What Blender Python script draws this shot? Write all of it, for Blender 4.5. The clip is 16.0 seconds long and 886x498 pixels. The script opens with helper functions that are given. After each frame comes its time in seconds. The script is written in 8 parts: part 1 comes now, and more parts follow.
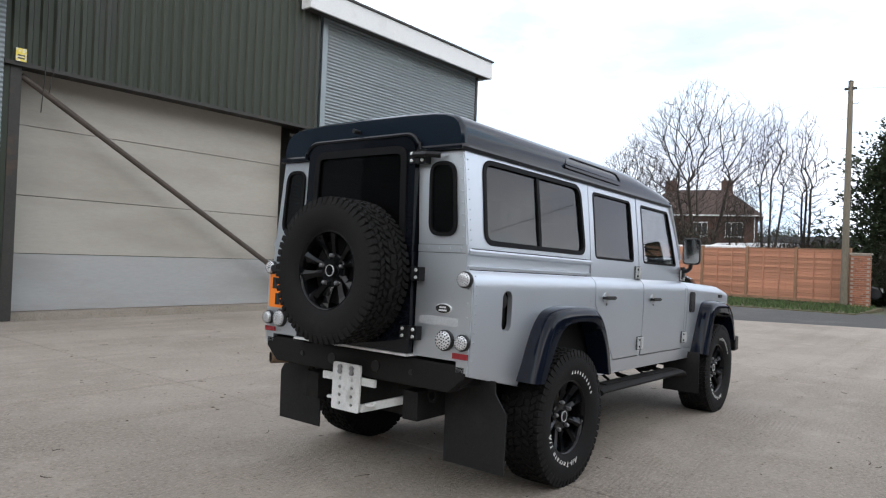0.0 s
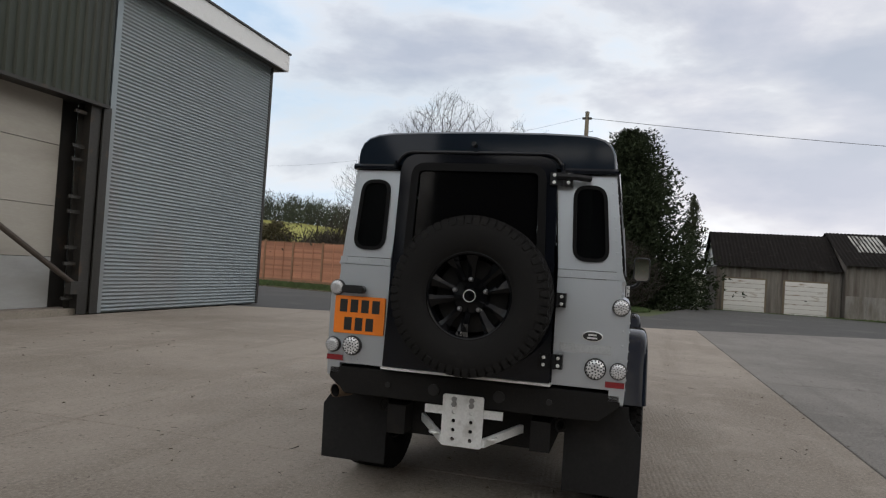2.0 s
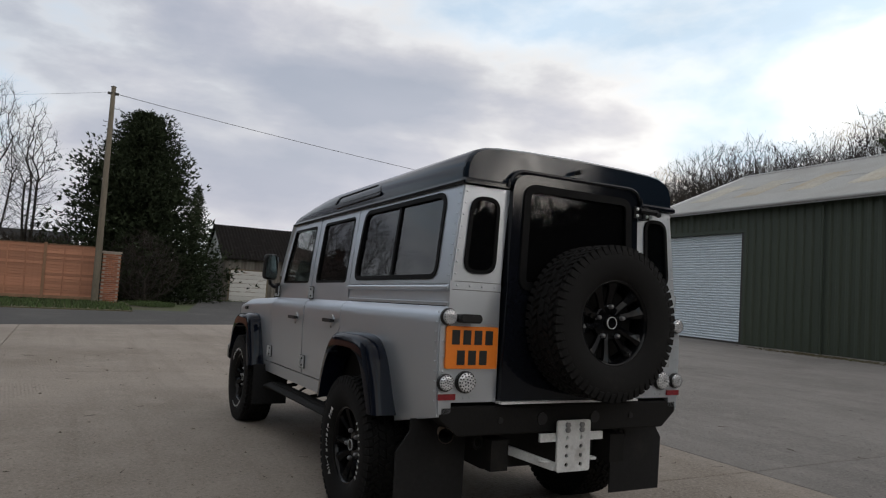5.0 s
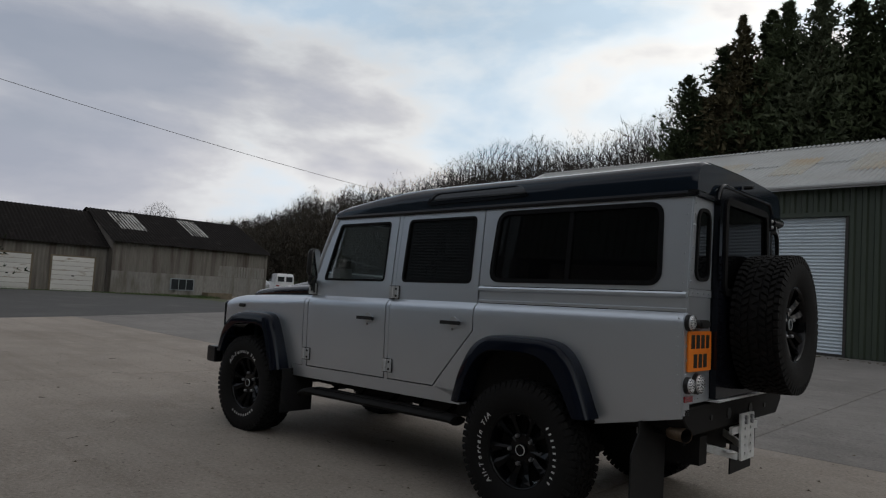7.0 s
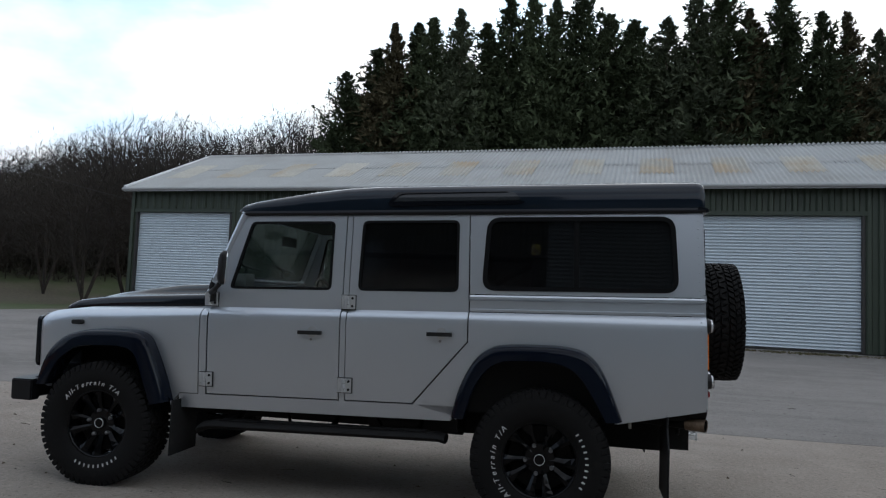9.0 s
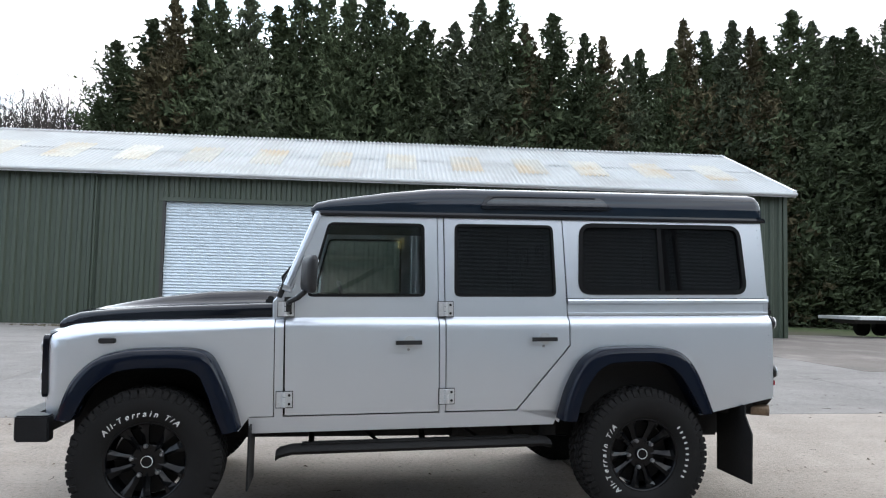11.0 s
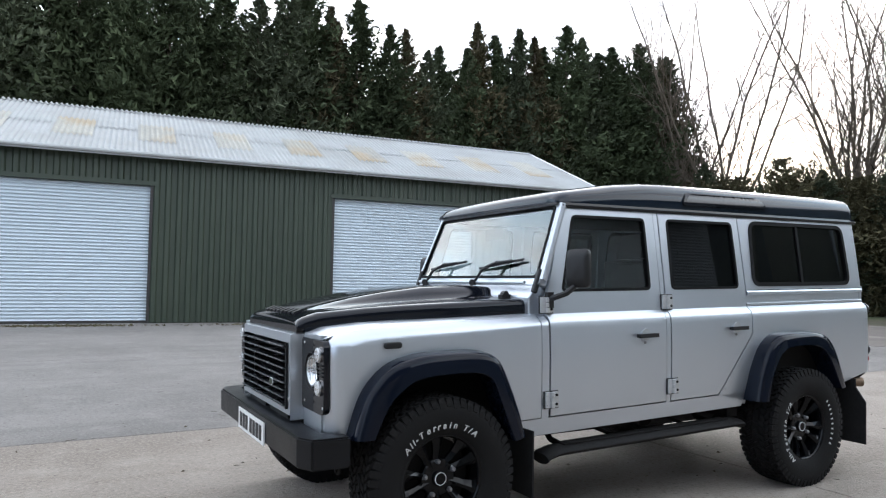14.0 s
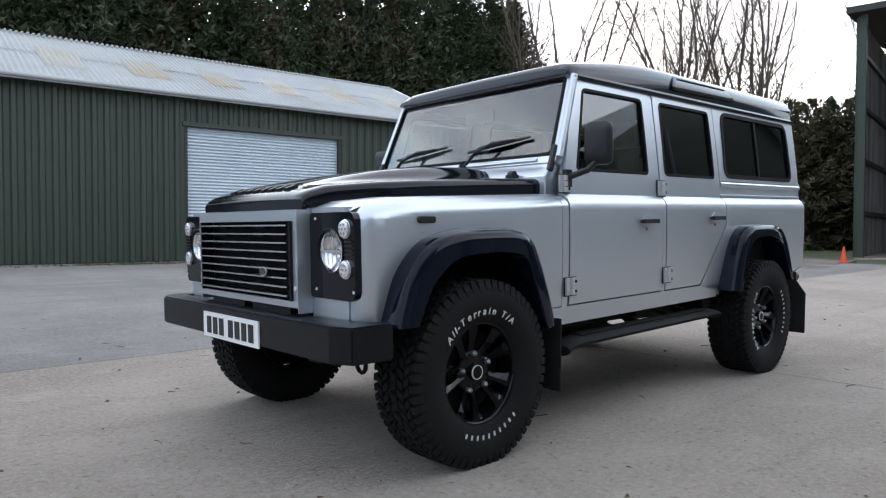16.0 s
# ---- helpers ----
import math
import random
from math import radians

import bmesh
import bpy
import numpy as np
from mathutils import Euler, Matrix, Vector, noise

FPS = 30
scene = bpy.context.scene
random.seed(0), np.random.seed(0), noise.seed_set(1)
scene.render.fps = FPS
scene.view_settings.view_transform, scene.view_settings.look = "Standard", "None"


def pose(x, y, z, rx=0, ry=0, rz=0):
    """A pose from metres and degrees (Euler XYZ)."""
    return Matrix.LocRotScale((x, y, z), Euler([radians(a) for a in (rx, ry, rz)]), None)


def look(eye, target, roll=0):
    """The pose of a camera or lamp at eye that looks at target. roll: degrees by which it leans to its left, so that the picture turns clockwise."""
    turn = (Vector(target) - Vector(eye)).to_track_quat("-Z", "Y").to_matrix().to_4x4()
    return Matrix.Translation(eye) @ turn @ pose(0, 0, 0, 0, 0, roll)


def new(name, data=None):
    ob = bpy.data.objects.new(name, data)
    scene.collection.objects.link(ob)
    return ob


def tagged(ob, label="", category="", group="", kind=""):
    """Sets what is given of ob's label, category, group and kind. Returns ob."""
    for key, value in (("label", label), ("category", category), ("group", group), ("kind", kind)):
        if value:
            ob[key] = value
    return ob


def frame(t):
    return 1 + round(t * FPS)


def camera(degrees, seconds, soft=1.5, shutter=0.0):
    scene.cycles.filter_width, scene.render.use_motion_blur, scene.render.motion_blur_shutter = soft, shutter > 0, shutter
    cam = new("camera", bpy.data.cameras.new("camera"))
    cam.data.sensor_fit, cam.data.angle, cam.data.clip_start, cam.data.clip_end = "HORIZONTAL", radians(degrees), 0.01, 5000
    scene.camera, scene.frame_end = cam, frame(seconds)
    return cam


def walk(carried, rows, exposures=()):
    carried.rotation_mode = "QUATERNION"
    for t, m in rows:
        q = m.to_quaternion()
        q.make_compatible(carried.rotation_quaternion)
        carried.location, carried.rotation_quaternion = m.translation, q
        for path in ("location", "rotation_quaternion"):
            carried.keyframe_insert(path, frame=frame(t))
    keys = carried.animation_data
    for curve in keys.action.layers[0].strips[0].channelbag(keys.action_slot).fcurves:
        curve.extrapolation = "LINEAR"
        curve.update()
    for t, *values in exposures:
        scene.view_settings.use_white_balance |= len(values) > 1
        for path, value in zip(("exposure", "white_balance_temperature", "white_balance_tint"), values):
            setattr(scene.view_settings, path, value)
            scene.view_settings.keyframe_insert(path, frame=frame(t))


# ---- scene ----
# ---------------------------------------------------------------- camera
cam = camera(65.4, 16.0, soft=1.2, shutter=0.0)
PATH = [
    (0, (-3.592, -2.712, 1.278), (-2.02, -1.476, 1.299), 2.3),
    (0.5, (-3.889, -2.228, 1.283), (-2.224, -1.119, 1.309), 2.8),
    (1, (-4.061, -1.76, 1.276), (-2.293, -0.827, 1.309), 3.0),
    (1.5, (-4.173, -1.221, 1.286), (-2.301, -0.517, 1.327), 3.4),
    (2, (-4.333, -0.773, 1.307), (-2.405, -0.245, 1.361), 3.6),
    (2.5, (-4.323, -0.279, 1.248), (-2.347, 0.022, 1.303), 3.5),
    (3, (-4.332, 0.255, 1.208), (-2.334, 0.304, 1.276), 3.8),
    (3.5, (-4.296, 0.761, 1.238), (-2.313, 0.521, 1.328), 4.1),
    (4, (-4.11, 1.301, 1.274), (-2.184, 0.771, 1.379), 3.8),
    (4.5, (-3.971, 1.834, 1.293), (-2.115, 1.099, 1.415), 4.0),
    (4.7, (-3.891, 2.014, 1.289), (-2.071, 1.194, 1.414), 3.9),
    (6.8, (-2.415, 3.994, 1.283), (-1.03, 2.553, 1.375), 3.1),
    (7, (-2.281, 4.076, 1.257), (-0.934, 2.602, 1.373), 3.6),
    (7.5, (-1.755, 4.435, 1.283), (-0.588, 2.814, 1.38), 3.1),
    (8, (-1.215, 4.668, 1.253), (-0.227, 2.932, 1.372), 3.2),
    (8.5, (-0.733, 4.804, 1.294), (-0.02, 2.94, 1.419), 2.7),
    (9, (-0.19, 4.803, 1.286), (0.2, 2.846, 1.417), 2.3),
    (9.2, (0.155, 4.934, 1.298), (0.373, 2.95, 1.428), 2.4),
    (11.3, (2.124, 4.661, 1.315), (1.748, 2.701, 1.436), 1.3),
    (11.5, (2.329, 4.59, 1.318), (1.899, 2.64, 1.437), 1.3),
    (12, (2.841, 4.486, 1.32), (2.298, 2.565, 1.439), 1.3),
    (12.5, (3.278, 4.387, 1.336), (2.601, 2.509, 1.456), 1.1),
    (13, (3.7, 4.118, 1.339), (2.921, 2.279, 1.45), 1.1),
    (13.5, (4.106, 3.962, 1.319), (3.231, 2.167, 1.429), 0.9),
    (14, (4.441, 3.719, 1.3), (3.457, 1.981, 1.402), 0.9),
    (14.5, (4.691, 3.43, 1.294), (3.565, 1.779, 1.385), 0.7),
    (15, (4.926, 3.231, 1.218), (3.653, 1.691, 1.306), 0.5),
    (15.5, (4.954, 3.057, 1.044), (3.599, 1.588, 1.105), 0.2),
    (16, (4.839, 2.832, 0.965), (3.484, 1.362, 0.913), 0.1),
]
walk(cam, [(t, look(eye, target, roll)) for t, eye, target, roll in PATH],
     exposures=[(0.0, 0.6, 5700, 9), (1.0, 0.22, 5700, 9), (1.5, -0.07, 6000, 9), (2.5, -0.24, 6050, 10), (3.5, -0.27, 5950, 10), (4.5, -0.39, 6000, 10), (7.0, -0.90, 5850, 9), (9.0, -0.30, 5400, 8), (11.3, 1.27, 5500, 8), (13.5, 1.11, 5430, 8), (15.3, 0.69, 5380, 9), (16.0, 0.75, 5330, 9)])

# ---------------------------------------------------------------- sky and sun
SUN_HEADING = -146.0      # degrees from +x, where the glow behind the trees is
world = bpy.data.worlds.new("evening_sky")
scene.world = world
world.use_nodes = True
wn, wl = world.node_tree.nodes, world.node_tree.links
wn.clear()
w_out = wn.new("ShaderNodeOutputWorld")
w_bg = wn.new("ShaderNodeBackground")
w_sky = wn.new("ShaderNodeTexSky")
w_sky.sky_type = "NISHITA"
w_sky.sun_disc = False
w_sky.sun_elevation = radians(9)
w_sky.sun_rotation = radians(90 - SUN_HEADING)
w_sky.air_density, w_sky.dust_density = 1.0, 1.6
w_co = wn.new("ShaderNodeTexCoord")
w_map = wn.new("ShaderNodeMapping")
w_map.inputs["Scale"].default_value = (1.0, 1.0, 2.6)
w_n1 = wn.new("ShaderNodeTexNoise")
w_n1.inputs["Scale"].default_value = 1.5
w_n1.inputs["Detail"].default_value = 5.0
w_n1.inputs["Roughness"].default_value = 0.52
w_n1.inputs["Distortion"].default_value = 0.35
w_n2 = wn.new("ShaderNodeTexNoise")
w_n2.inputs["Scale"].default_value = 1.9
w_n2.inputs["Detail"].default_value = 7.0
w_n2.inputs["Roughness"].default_value = 0.54
w_n2.inputs["Distortion"].default_value = 0.2
w_map2 = wn.new("ShaderNodeMapping")
w_map2.inputs["Location"].default_value = (-1.0, 7.4, 1.7)
w_map2.inputs["Scale"].default_value = (1.0, 1.0, 2.4)
w_cover = wn.new("ShaderNodeValToRGB")      # where there is cloud
w_cover.color_ramp.elements[0].position, w_cover.color_ramp.elements[0].color = 0.30, (0.66, 0.66, 0.66, 1)
w_cover.color_ramp.elements[1].position, w_cover.color_ramp.elements[1].color = 0.64, (0.97, 0.97, 0.97, 1)
w_tone = wn.new("ShaderNodeValToRGB")       # cloud tone, grey base to pale top
w_tone.color_ramp.elements[0].position, w_tone.color_ramp.elements[0].color = 0.37, (5.4, 5.45, 6.0, 1)
w_tone.color_ramp.elements[1].position, w_tone.color_ramp.elements[1].color = 0.66, (6.7, 8.0, 9.3, 1)
for w_at, w_col in ((0.45, (6.5, 6.35, 6.7, 1)), (0.50, (7.9, 7.6, 7.6, 1)), (0.545, (9.8, 9.5, 9.2, 1)), (0.59, (9.1, 9.6, 10.0, 1))):
    w_tone.color_ramp.elements.new(w_at).color = w_col
w_dot = wn.new("ShaderNodeVectorMath")
w_dot.operation = "DOT_PRODUCT"
w_dot.inputs[1].default_value = (math.cos(radians(SUN_HEADING)) * 0.98, math.sin(radians(SUN_HEADING)) * 0.98, 0.2)
w_glow = wn.new("ShaderNodeMapRange")
w_glow.inputs["From Min"].default_value, w_glow.inputs["From Max"].default_value = -1.0, 1.0
w_glow.inputs["To Min"].default_value, w_glow.inputs["To Max"].default_value = 0.0, 1.0
w_gcol = wn.new("ShaderNodeMix")
w_gcol.data_type = "RGBA"
w_gcol.inputs["A"].default_value = (0.70, 0.71, 0.74, 1)
w_gcol.inputs["B"].default_value = (2.0, 1.85, 1.6, 1)
w_mul = wn.new("ShaderNodeMix")
w_mul.data_type, w_mul.blend_type = "RGBA", "MULTIPLY"
w_mul.inputs["Factor"].default_value = 1.0
w_mix = wn.new("ShaderNodeMix")
w_mix.data_type = "RGBA"
wl.new(w_co.outputs["Generated"], w_map.inputs["Vector"])
wl.new(w_co.outputs["Generated"], w_map2.inputs["Vector"])
wl.new(w_map.outputs[0], w_n1.inputs["Vector"])
wl.new(w_map2.outputs[0], w_n2.inputs["Vector"])
wl.new(w_n1.outputs[0], w_cover.inputs[0])
wl.new(w_n2.outputs[0], w_tone.inputs[0])
wl.new(w_co.outputs["Generated"], w_dot.inputs[0])
wl.new(w_dot.outputs["Value"], w_glow.inputs["Value"])
wl.new(w_glow.outputs[0], w_gcol.inputs["Factor"])
wl.new(w_tone.outputs[0], w_mul.inputs["A"])
wl.new(w_gcol.outputs["Result"], w_mul.inputs["B"])
wl.new(w_cover.outputs[0], w_mix.inputs["Factor"])
wl.new(w_sky.outputs[0], w_mix.inputs["A"])
wl.new(w_mul.outputs["Result"], w_mix.inputs["B"])
w_sep = wn.new("ShaderNodeSeparateXYZ")      # the cloud deck is heavier overhead than towards the horizon
w_deck = wn.new("ShaderNodeMapRange")
w_deck.interpolation_type = "SMOOTHSTEP"
w_deck.inputs["From Min"].default_value, w_deck.inputs["From Max"].default_value = 0.36, 0.9
w_deck.inputs["To Min"].default_value, w_deck.inputs["To Max"].default_value = 0.92, 0.66
w_fin = wn.new("ShaderNodeMix")
w_fin.data_type, w_fin.blend_type = "RGBA", "MULTIPLY"
w_fin.inputs["Factor"].default_value = 1.0
wl.new(w_co.outputs["Generated"], w_sep.inputs[0])
wl.new(w_sep.outputs["Z"], w_deck.inputs["Value"])
wl.new(w_mix.outputs["Result"], w_fin.inputs["A"])
wl.new(w_deck.outputs[0], w_fin.inputs["B"])
wl.new(w_fin.outputs["Result"], w_bg.inputs["Color"])
w_bg.inputs["Strength"].default_value = 0.16
wl.new(w_bg.outputs[0], w_out.inputs["Surface"])

sun = new("sun", bpy.data.lights.new("sun", "SUN"))
sun.data.energy, sun.data.angle, sun.data.color = 0.6, radians(14), (1.0, 0.9, 0.78)
sun.matrix_world = look((0, 0, 30), (-30 * math.cos(radians(SUN_HEADING)), -30 * math.sin(radians(SUN_HEADING)), 30 - 30 * math.tan(radians(12))))

# ---------------------------------------------------------------- materials
def mat(name, color, rough=0.6, metal=0.0, var=0.15, scale=3.0, fine=40.0, bump=0.0, bump_scale=60.0, coat=0.0,
        island=0.0, obj=0.0, stain=None, stain_scale=0.6, stain_at=(0.52, 0.72), stretch=(1, 1, 1), spec=0.5, detail=4.0, rvar=0.1):
    """Principled surface with variation at two scales, optional stains, per-piece tone and fine relief."""
    m = bpy.data.materials.new(name)
    m.use_nodes = True
    nt, bs = m.node_tree, m.node_tree.nodes["Principled BSDF"]
    n, l = nt.nodes, nt.links
    co = n.new("ShaderNodeTexCoord")
    mp = n.new("ShaderNodeMapping")
    mp.inputs["Scale"].default_value = stretch
    l.new(co.outputs["Object"], mp.inputs["Vector"])
    big, small = n.new("ShaderNodeTexNoise"), n.new("ShaderNodeTexNoise")
    for t, s, d in ((big, scale, detail), (small, fine, 3.0)):
        t.inputs["Scale"].default_value, t.inputs["Detail"].default_value = s, d
        l.new(mp.outputs[0], t.inputs["Vector"])
    add = n.new("ShaderNodeMath")
    add.operation = "ADD"
    l.new(big.outputs[0], add.inputs[0])
    l.new(small.outputs[0], add.inputs[1])
    fac = add.outputs[0]
    rng = n.new("ShaderNodeMapRange")
    rng.inputs["From Min"].default_value, rng.inputs["From Max"].default_value = 0.65, 1.35
    rng.inputs["To Min"].default_value, rng.inputs["To Max"].default_value = 1 - var, 1 + var
    l.new(fac, rng.inputs["Value"])
    val = rng.outputs[0]
    for amount, kind in ((island, "ShaderNodeNewGeometry"), (obj, "ShaderNodeObjectInfo")):
        if amount:
            g = n.new(kind)
            r2 = n.new("ShaderNodeMapRange")
            r2.inputs["To Min"].default_value, r2.inputs["To Max"].default_value = 1 - amount, 1 + amount
            l.new(g.outputs["Random Per Island" if island and kind.endswith("Geometry") else "Random"], r2.inputs["Value"])
            mm = n.new("ShaderNodeMath")
            mm.operation = "MULTIPLY"
            l.new(val, mm.inputs[0])
            l.new(r2.outputs[0], mm.inputs[1])
            val = mm.outputs[0]
    hsv = n.new("ShaderNodeHueSaturation")
    hsv.inputs["Color"].default_value = (*color, 1)
    l.new(val, hsv.inputs["Value"])
    out = hsv.outputs[0]
    if stain:
        st = n.new("ShaderNodeTexNoise")
        st.inputs["Scale"].default_value, st.inputs["Detail"].default_value, st.inputs["Roughness"].default_value = stain_scale, 6.0, 0.6
        l.new(mp.outputs[0], st.inputs["Vector"])
        rp = n.new("ShaderNodeMapRange")
        rp.inputs["From Min"].default_value, rp.inputs["From Max"].default_value = stain_at
        l.new(st.outputs[0], rp.inputs["Value"])
        mx = n.new("ShaderNodeMix")
        mx.data_type = "RGBA"
        l.new(rp.outputs[0], mx.inputs["Factor"])
        l.new(out, mx.inputs["A"])
        mx.inputs["B"].default_value = (*stain, 1)
        out = mx.outputs["Result"]
    l.new(out, bs.inputs["Base Color"])
    bs.inputs["Metallic"].default_value = metal
    bs.inputs["Specular IOR Level"].default_value = spec
    rr = n.new("ShaderNodeMapRange")
    rr.inputs["To Min"].default_value, rr.inputs["To Max"].default_value = max(0.02, rough - rvar), min(1, rough + rvar)
    l.new(big.outputs[0], rr.inputs["Value"])
    l.new(rr.outputs[0], bs.inputs["Roughness"])
    if coat:
        bs.inputs["Coat Weight"].default_value, bs.inputs["Coat Roughness"].default_value = coat, 0.06
    if bump:
        bt = n.new("ShaderNodeTexNoise")
        bt.inputs["Scale"].default_value, bt.inputs["Detail"].default_value = bump_scale, 5.0
        l.new(mp.outputs[0], bt.inputs["Vector"])
        bp = n.new("ShaderNodeBump")
        bp.inputs["Strength"].default_value, bp.inputs["Distance"].default_value = bump, 0.01
        l.new(bt.outputs[0], bp.inputs["Height"])
        l.new(bp.outputs[0], bs.inputs["Normal"])
    return m


def concrete(name, pale, dark):
    """Brushed yard concrete: broad stains, wheel streaks, coarse grain, pits and patches of brush ridges."""
    m = bpy.data.materials.new(name)
    m.use_nodes = True
    nt, bs = m.node_tree, m.node_tree.nodes["Principled BSDF"]
    n, l = nt.nodes, nt.links
    co = n.new("ShaderNodeTexCoord")

    def field(scale, detail, rough, stretch=(1, 1, 1), turn=0.0, lo=0.35, hi=0.65):
        mp = n.new("ShaderNodeMapping")
        mp.inputs["Scale"].default_value = stretch
        mp.inputs["Rotation"].default_value = (0, 0, radians(turn))
        t = n.new("ShaderNodeTexNoise")
        t.inputs["Scale"].default_value, t.inputs["Detail"].default_value, t.inputs["Roughness"].default_value = scale, detail, rough
        r = n.new("ShaderNodeMapRange")
        r.inputs["From Min"].default_value, r.inputs["From Max"].default_value = lo, hi
        l.new(co.outputs["Object"], mp.inputs["Vector"])
        l.new(mp.outputs[0], t.inputs["Vector"])
        l.new(t.outputs[0], r.inputs["Value"])
        return r.outputs[0]

    def mix(a, b, fac, k=1.0):
        """a darkened or lightened towards b by a field, k at most."""
        s = n.new("ShaderNodeMath")
        s.operation = "MULTIPLY"
        l.new(fac, s.inputs[0])
        s.inputs[1].default_value = k
        x = n.new("ShaderNodeMix")
        x.data_type = "RGBA"
        l.new(s.outputs[0], x.inputs["Factor"])
        for q, v in (("A", a), ("B", b)):
            if isinstance(v, tuple):
                x.inputs[q].default_value = (*v, 1)
            else:
                l.new(v, x.inputs[q])
        return x.outputs["Result"]

    light = tuple(min(0.6, c * 1.28) for c in pale)
    col = mix(pale, dark, field(0.32, 8, 0.62, (1, 1, 1), 20, 0.42, 0.66), 0.85)
    col = mix(col, dark, field(1.0, 6, 0.6, (0.13, 2.6, 1), -8, 0.50, 0.70), 0.6)
    col = mix(col, light, field(2.2, 7, 0.66, (1, 1, 1), 0, 0.52, 0.72), 0.5)
    col = mix(col, light, field(38, 9, 0.78, (1, 1, 1), 0, 0.47, 0.64), 0.75)
    col = mix(col, tuple(c * 0.45 for c in dark), field(26, 8, 0.74, (1, 1, 1), 30, 0.55, 0.68), 0.75)
    col = mix(col, (0.05, 0.046, 0.042), field(15, 3, 0.5, (1, 1, 1), 0, 0.70, 0.76), 0.7)
    l.new(col, bs.inputs["Base Color"])
    bs.inputs["Roughness"].default_value = 0.88
    bs.inputs["Specular IOR Level"].default_value = 0.25
    wv = n.new("ShaderNodeTexWave")
    wv.inputs["Scale"].default_value, wv.inputs["Distortion"].default_value, wv.inputs["Detail"].default_value, wv.inputs["Detail Scale"].default_value = 9.0, 2.5, 3.0, 3.0
    mp = n.new("ShaderNodeMapping")
    mp.inputs["Rotation"].default_value = (0, 0, radians(86))
    l.new(co.outputs["Object"], mp.inputs["Vector"])
    l.new(mp.outputs[0], wv.inputs["Vector"])
    ridge = n.new("ShaderNodeMath")
    ridge.operation = "MULTIPLY"
    l.new(wv.outputs["Fac"], ridge.inputs[0])
    l.new(field(0.5, 4, 0.6, (1, 1, 1), 0, 0.5, 0.62), ridge.inputs[1])
    normal = None
    for src, strength, dist in ((ridge.outputs[0], 0.5, 0.006), (field(24, 10, 0.76), 0.75, 0.008)):
        bp = n.new("ShaderNodeBump")
        bp.inputs["Strength"].default_value, bp.inputs["Distance"].default_value = strength, dist
        l.new(src, bp.inputs["Height"])
        if normal is not None:
            l.new(normal, bp.inputs["Normal"])
        normal = bp.outputs[0]
    l.new(normal, bs.inputs["Normal"])
    return m


def glass(name, tint, trans=0.9, rough=0.02, ior=1.45):
    m = bpy.data.materials.new(name)
    m.use_nodes = True
    bs = m.node_tree.nodes["Principled BSDF"]
    bs.inputs["Base Color"].default_value = (*tint, 1)
    bs.inputs["Roughness"].default_value = rough
    bs.inputs["Transmission Weight"].default_value = trans
    bs.inputs["IOR"].default_value = ior
    return m


M = {}
M["silver"] = mat("silver_paint", (0.562, 0.595, 0.640), 0.36, 0.8, 0.03, 2.0, 900.0, rvar=0.03)
M["black_gloss"] = mat("black_gloss_paint", (0.0052, 0.0062, 0.0095), 0.08, 0.0, 0.1, 3.0, 300.0, rvar=0.015, spec=0.30)
M["navy_gloss"] = mat("navy_gloss_paint", (0.0042, 0.0062, 0.0130), 0.05, 0.0, 0.1, 3.0, 300.0, rvar=0.02, spec=0.18)
M["roof_black"] = mat("black_roof_paint", (0.009, 0.014, 0.0225), 0.07, 0.0, 0.1, 2.0, 120.0, rvar=0.03, spec=0.30)
M["black_satin"] = mat("black_powder_coat", (0.0075, 0.008, 0.0095), 0.38, 0.0, 0.2, 5.0, 200.0, spec=0.22, bump=0.1, bump_scale=400)
M["slat_black"] = mat("satin_grille_paint", (0.02, 0.021, 0.024), 0.26, 0.1, 0.1, 5.0, 200.0)
M["plastic"] = mat("black_plastic", (0.014, 0.014, 0.0145), 0.45, 0.0, 0.15, 8.0, 300.0, spec=0.35)
M["rim_black"] = mat("black_wheel_enamel", (0.0035, 0.0037, 0.0045), 0.05, 0.0, 0.1, 6.0, 90.0, spec=0.2)
M["seal"] = mat("window_rubber", (0.0055, 0.0055, 0.006), 0.6, 0.0, 0.2, 6.0, 90.0, spec=0.12)
M["rubber"] = mat("tyre_rubber", (0.0085, 0.0082, 0.0082), 0.8, 0.0, 0.25, 6.0, 150.0, bump=0.15, bump_scale=200, stain=(0.021, 0.019, 0.017), stain_scale=9.0, stain_at=(0.58, 0.88), spec=0.2)
M["flap"] = mat("mudflap_rubber", (0.012, 0.012, 0.0125), 0.7, 0.0, 0.3, 4.0, 60.0, spec=0.25, stain=(0.034, 0.032, 0.029), stain_scale=3.0, stain_at=(0.58, 0.9))
M["under"] = mat("chassis_black", (0.0105, 0.010, 0.0098), 0.75, 0.0, 0.3, 5.0, 80.0, spec=0.2, stain=(0.028, 0.024, 0.020), stain_scale=3.0, stain_at=(0.56, 0.85))
M["chrome"] = mat("bright_metal", (0.75, 0.75, 0.75), 0.15, 1.0, 0.05, 5.0, 100.0)
M["mirror"] = mat("silvered_glass", (0.82, 0.83, 0.83), 0.03, 1.0, 0.03, 5.0, 100.0)
M["dry_stalk"] = mat("dry_stalk", (0.055, 0.042, 0.03), 0.9, 0.0, 0.3, 8.0, 60.0, island=0.5)
M["zinc"] = mat("zinc_plated_steel", (0.70, 0.71, 0.71), 0.42, 0.25, 0.12, 9.0, 90.0, stain=(0.35, 0.34, 0.32), stain_scale=8.0, stain_at=(0.55, 0.8))
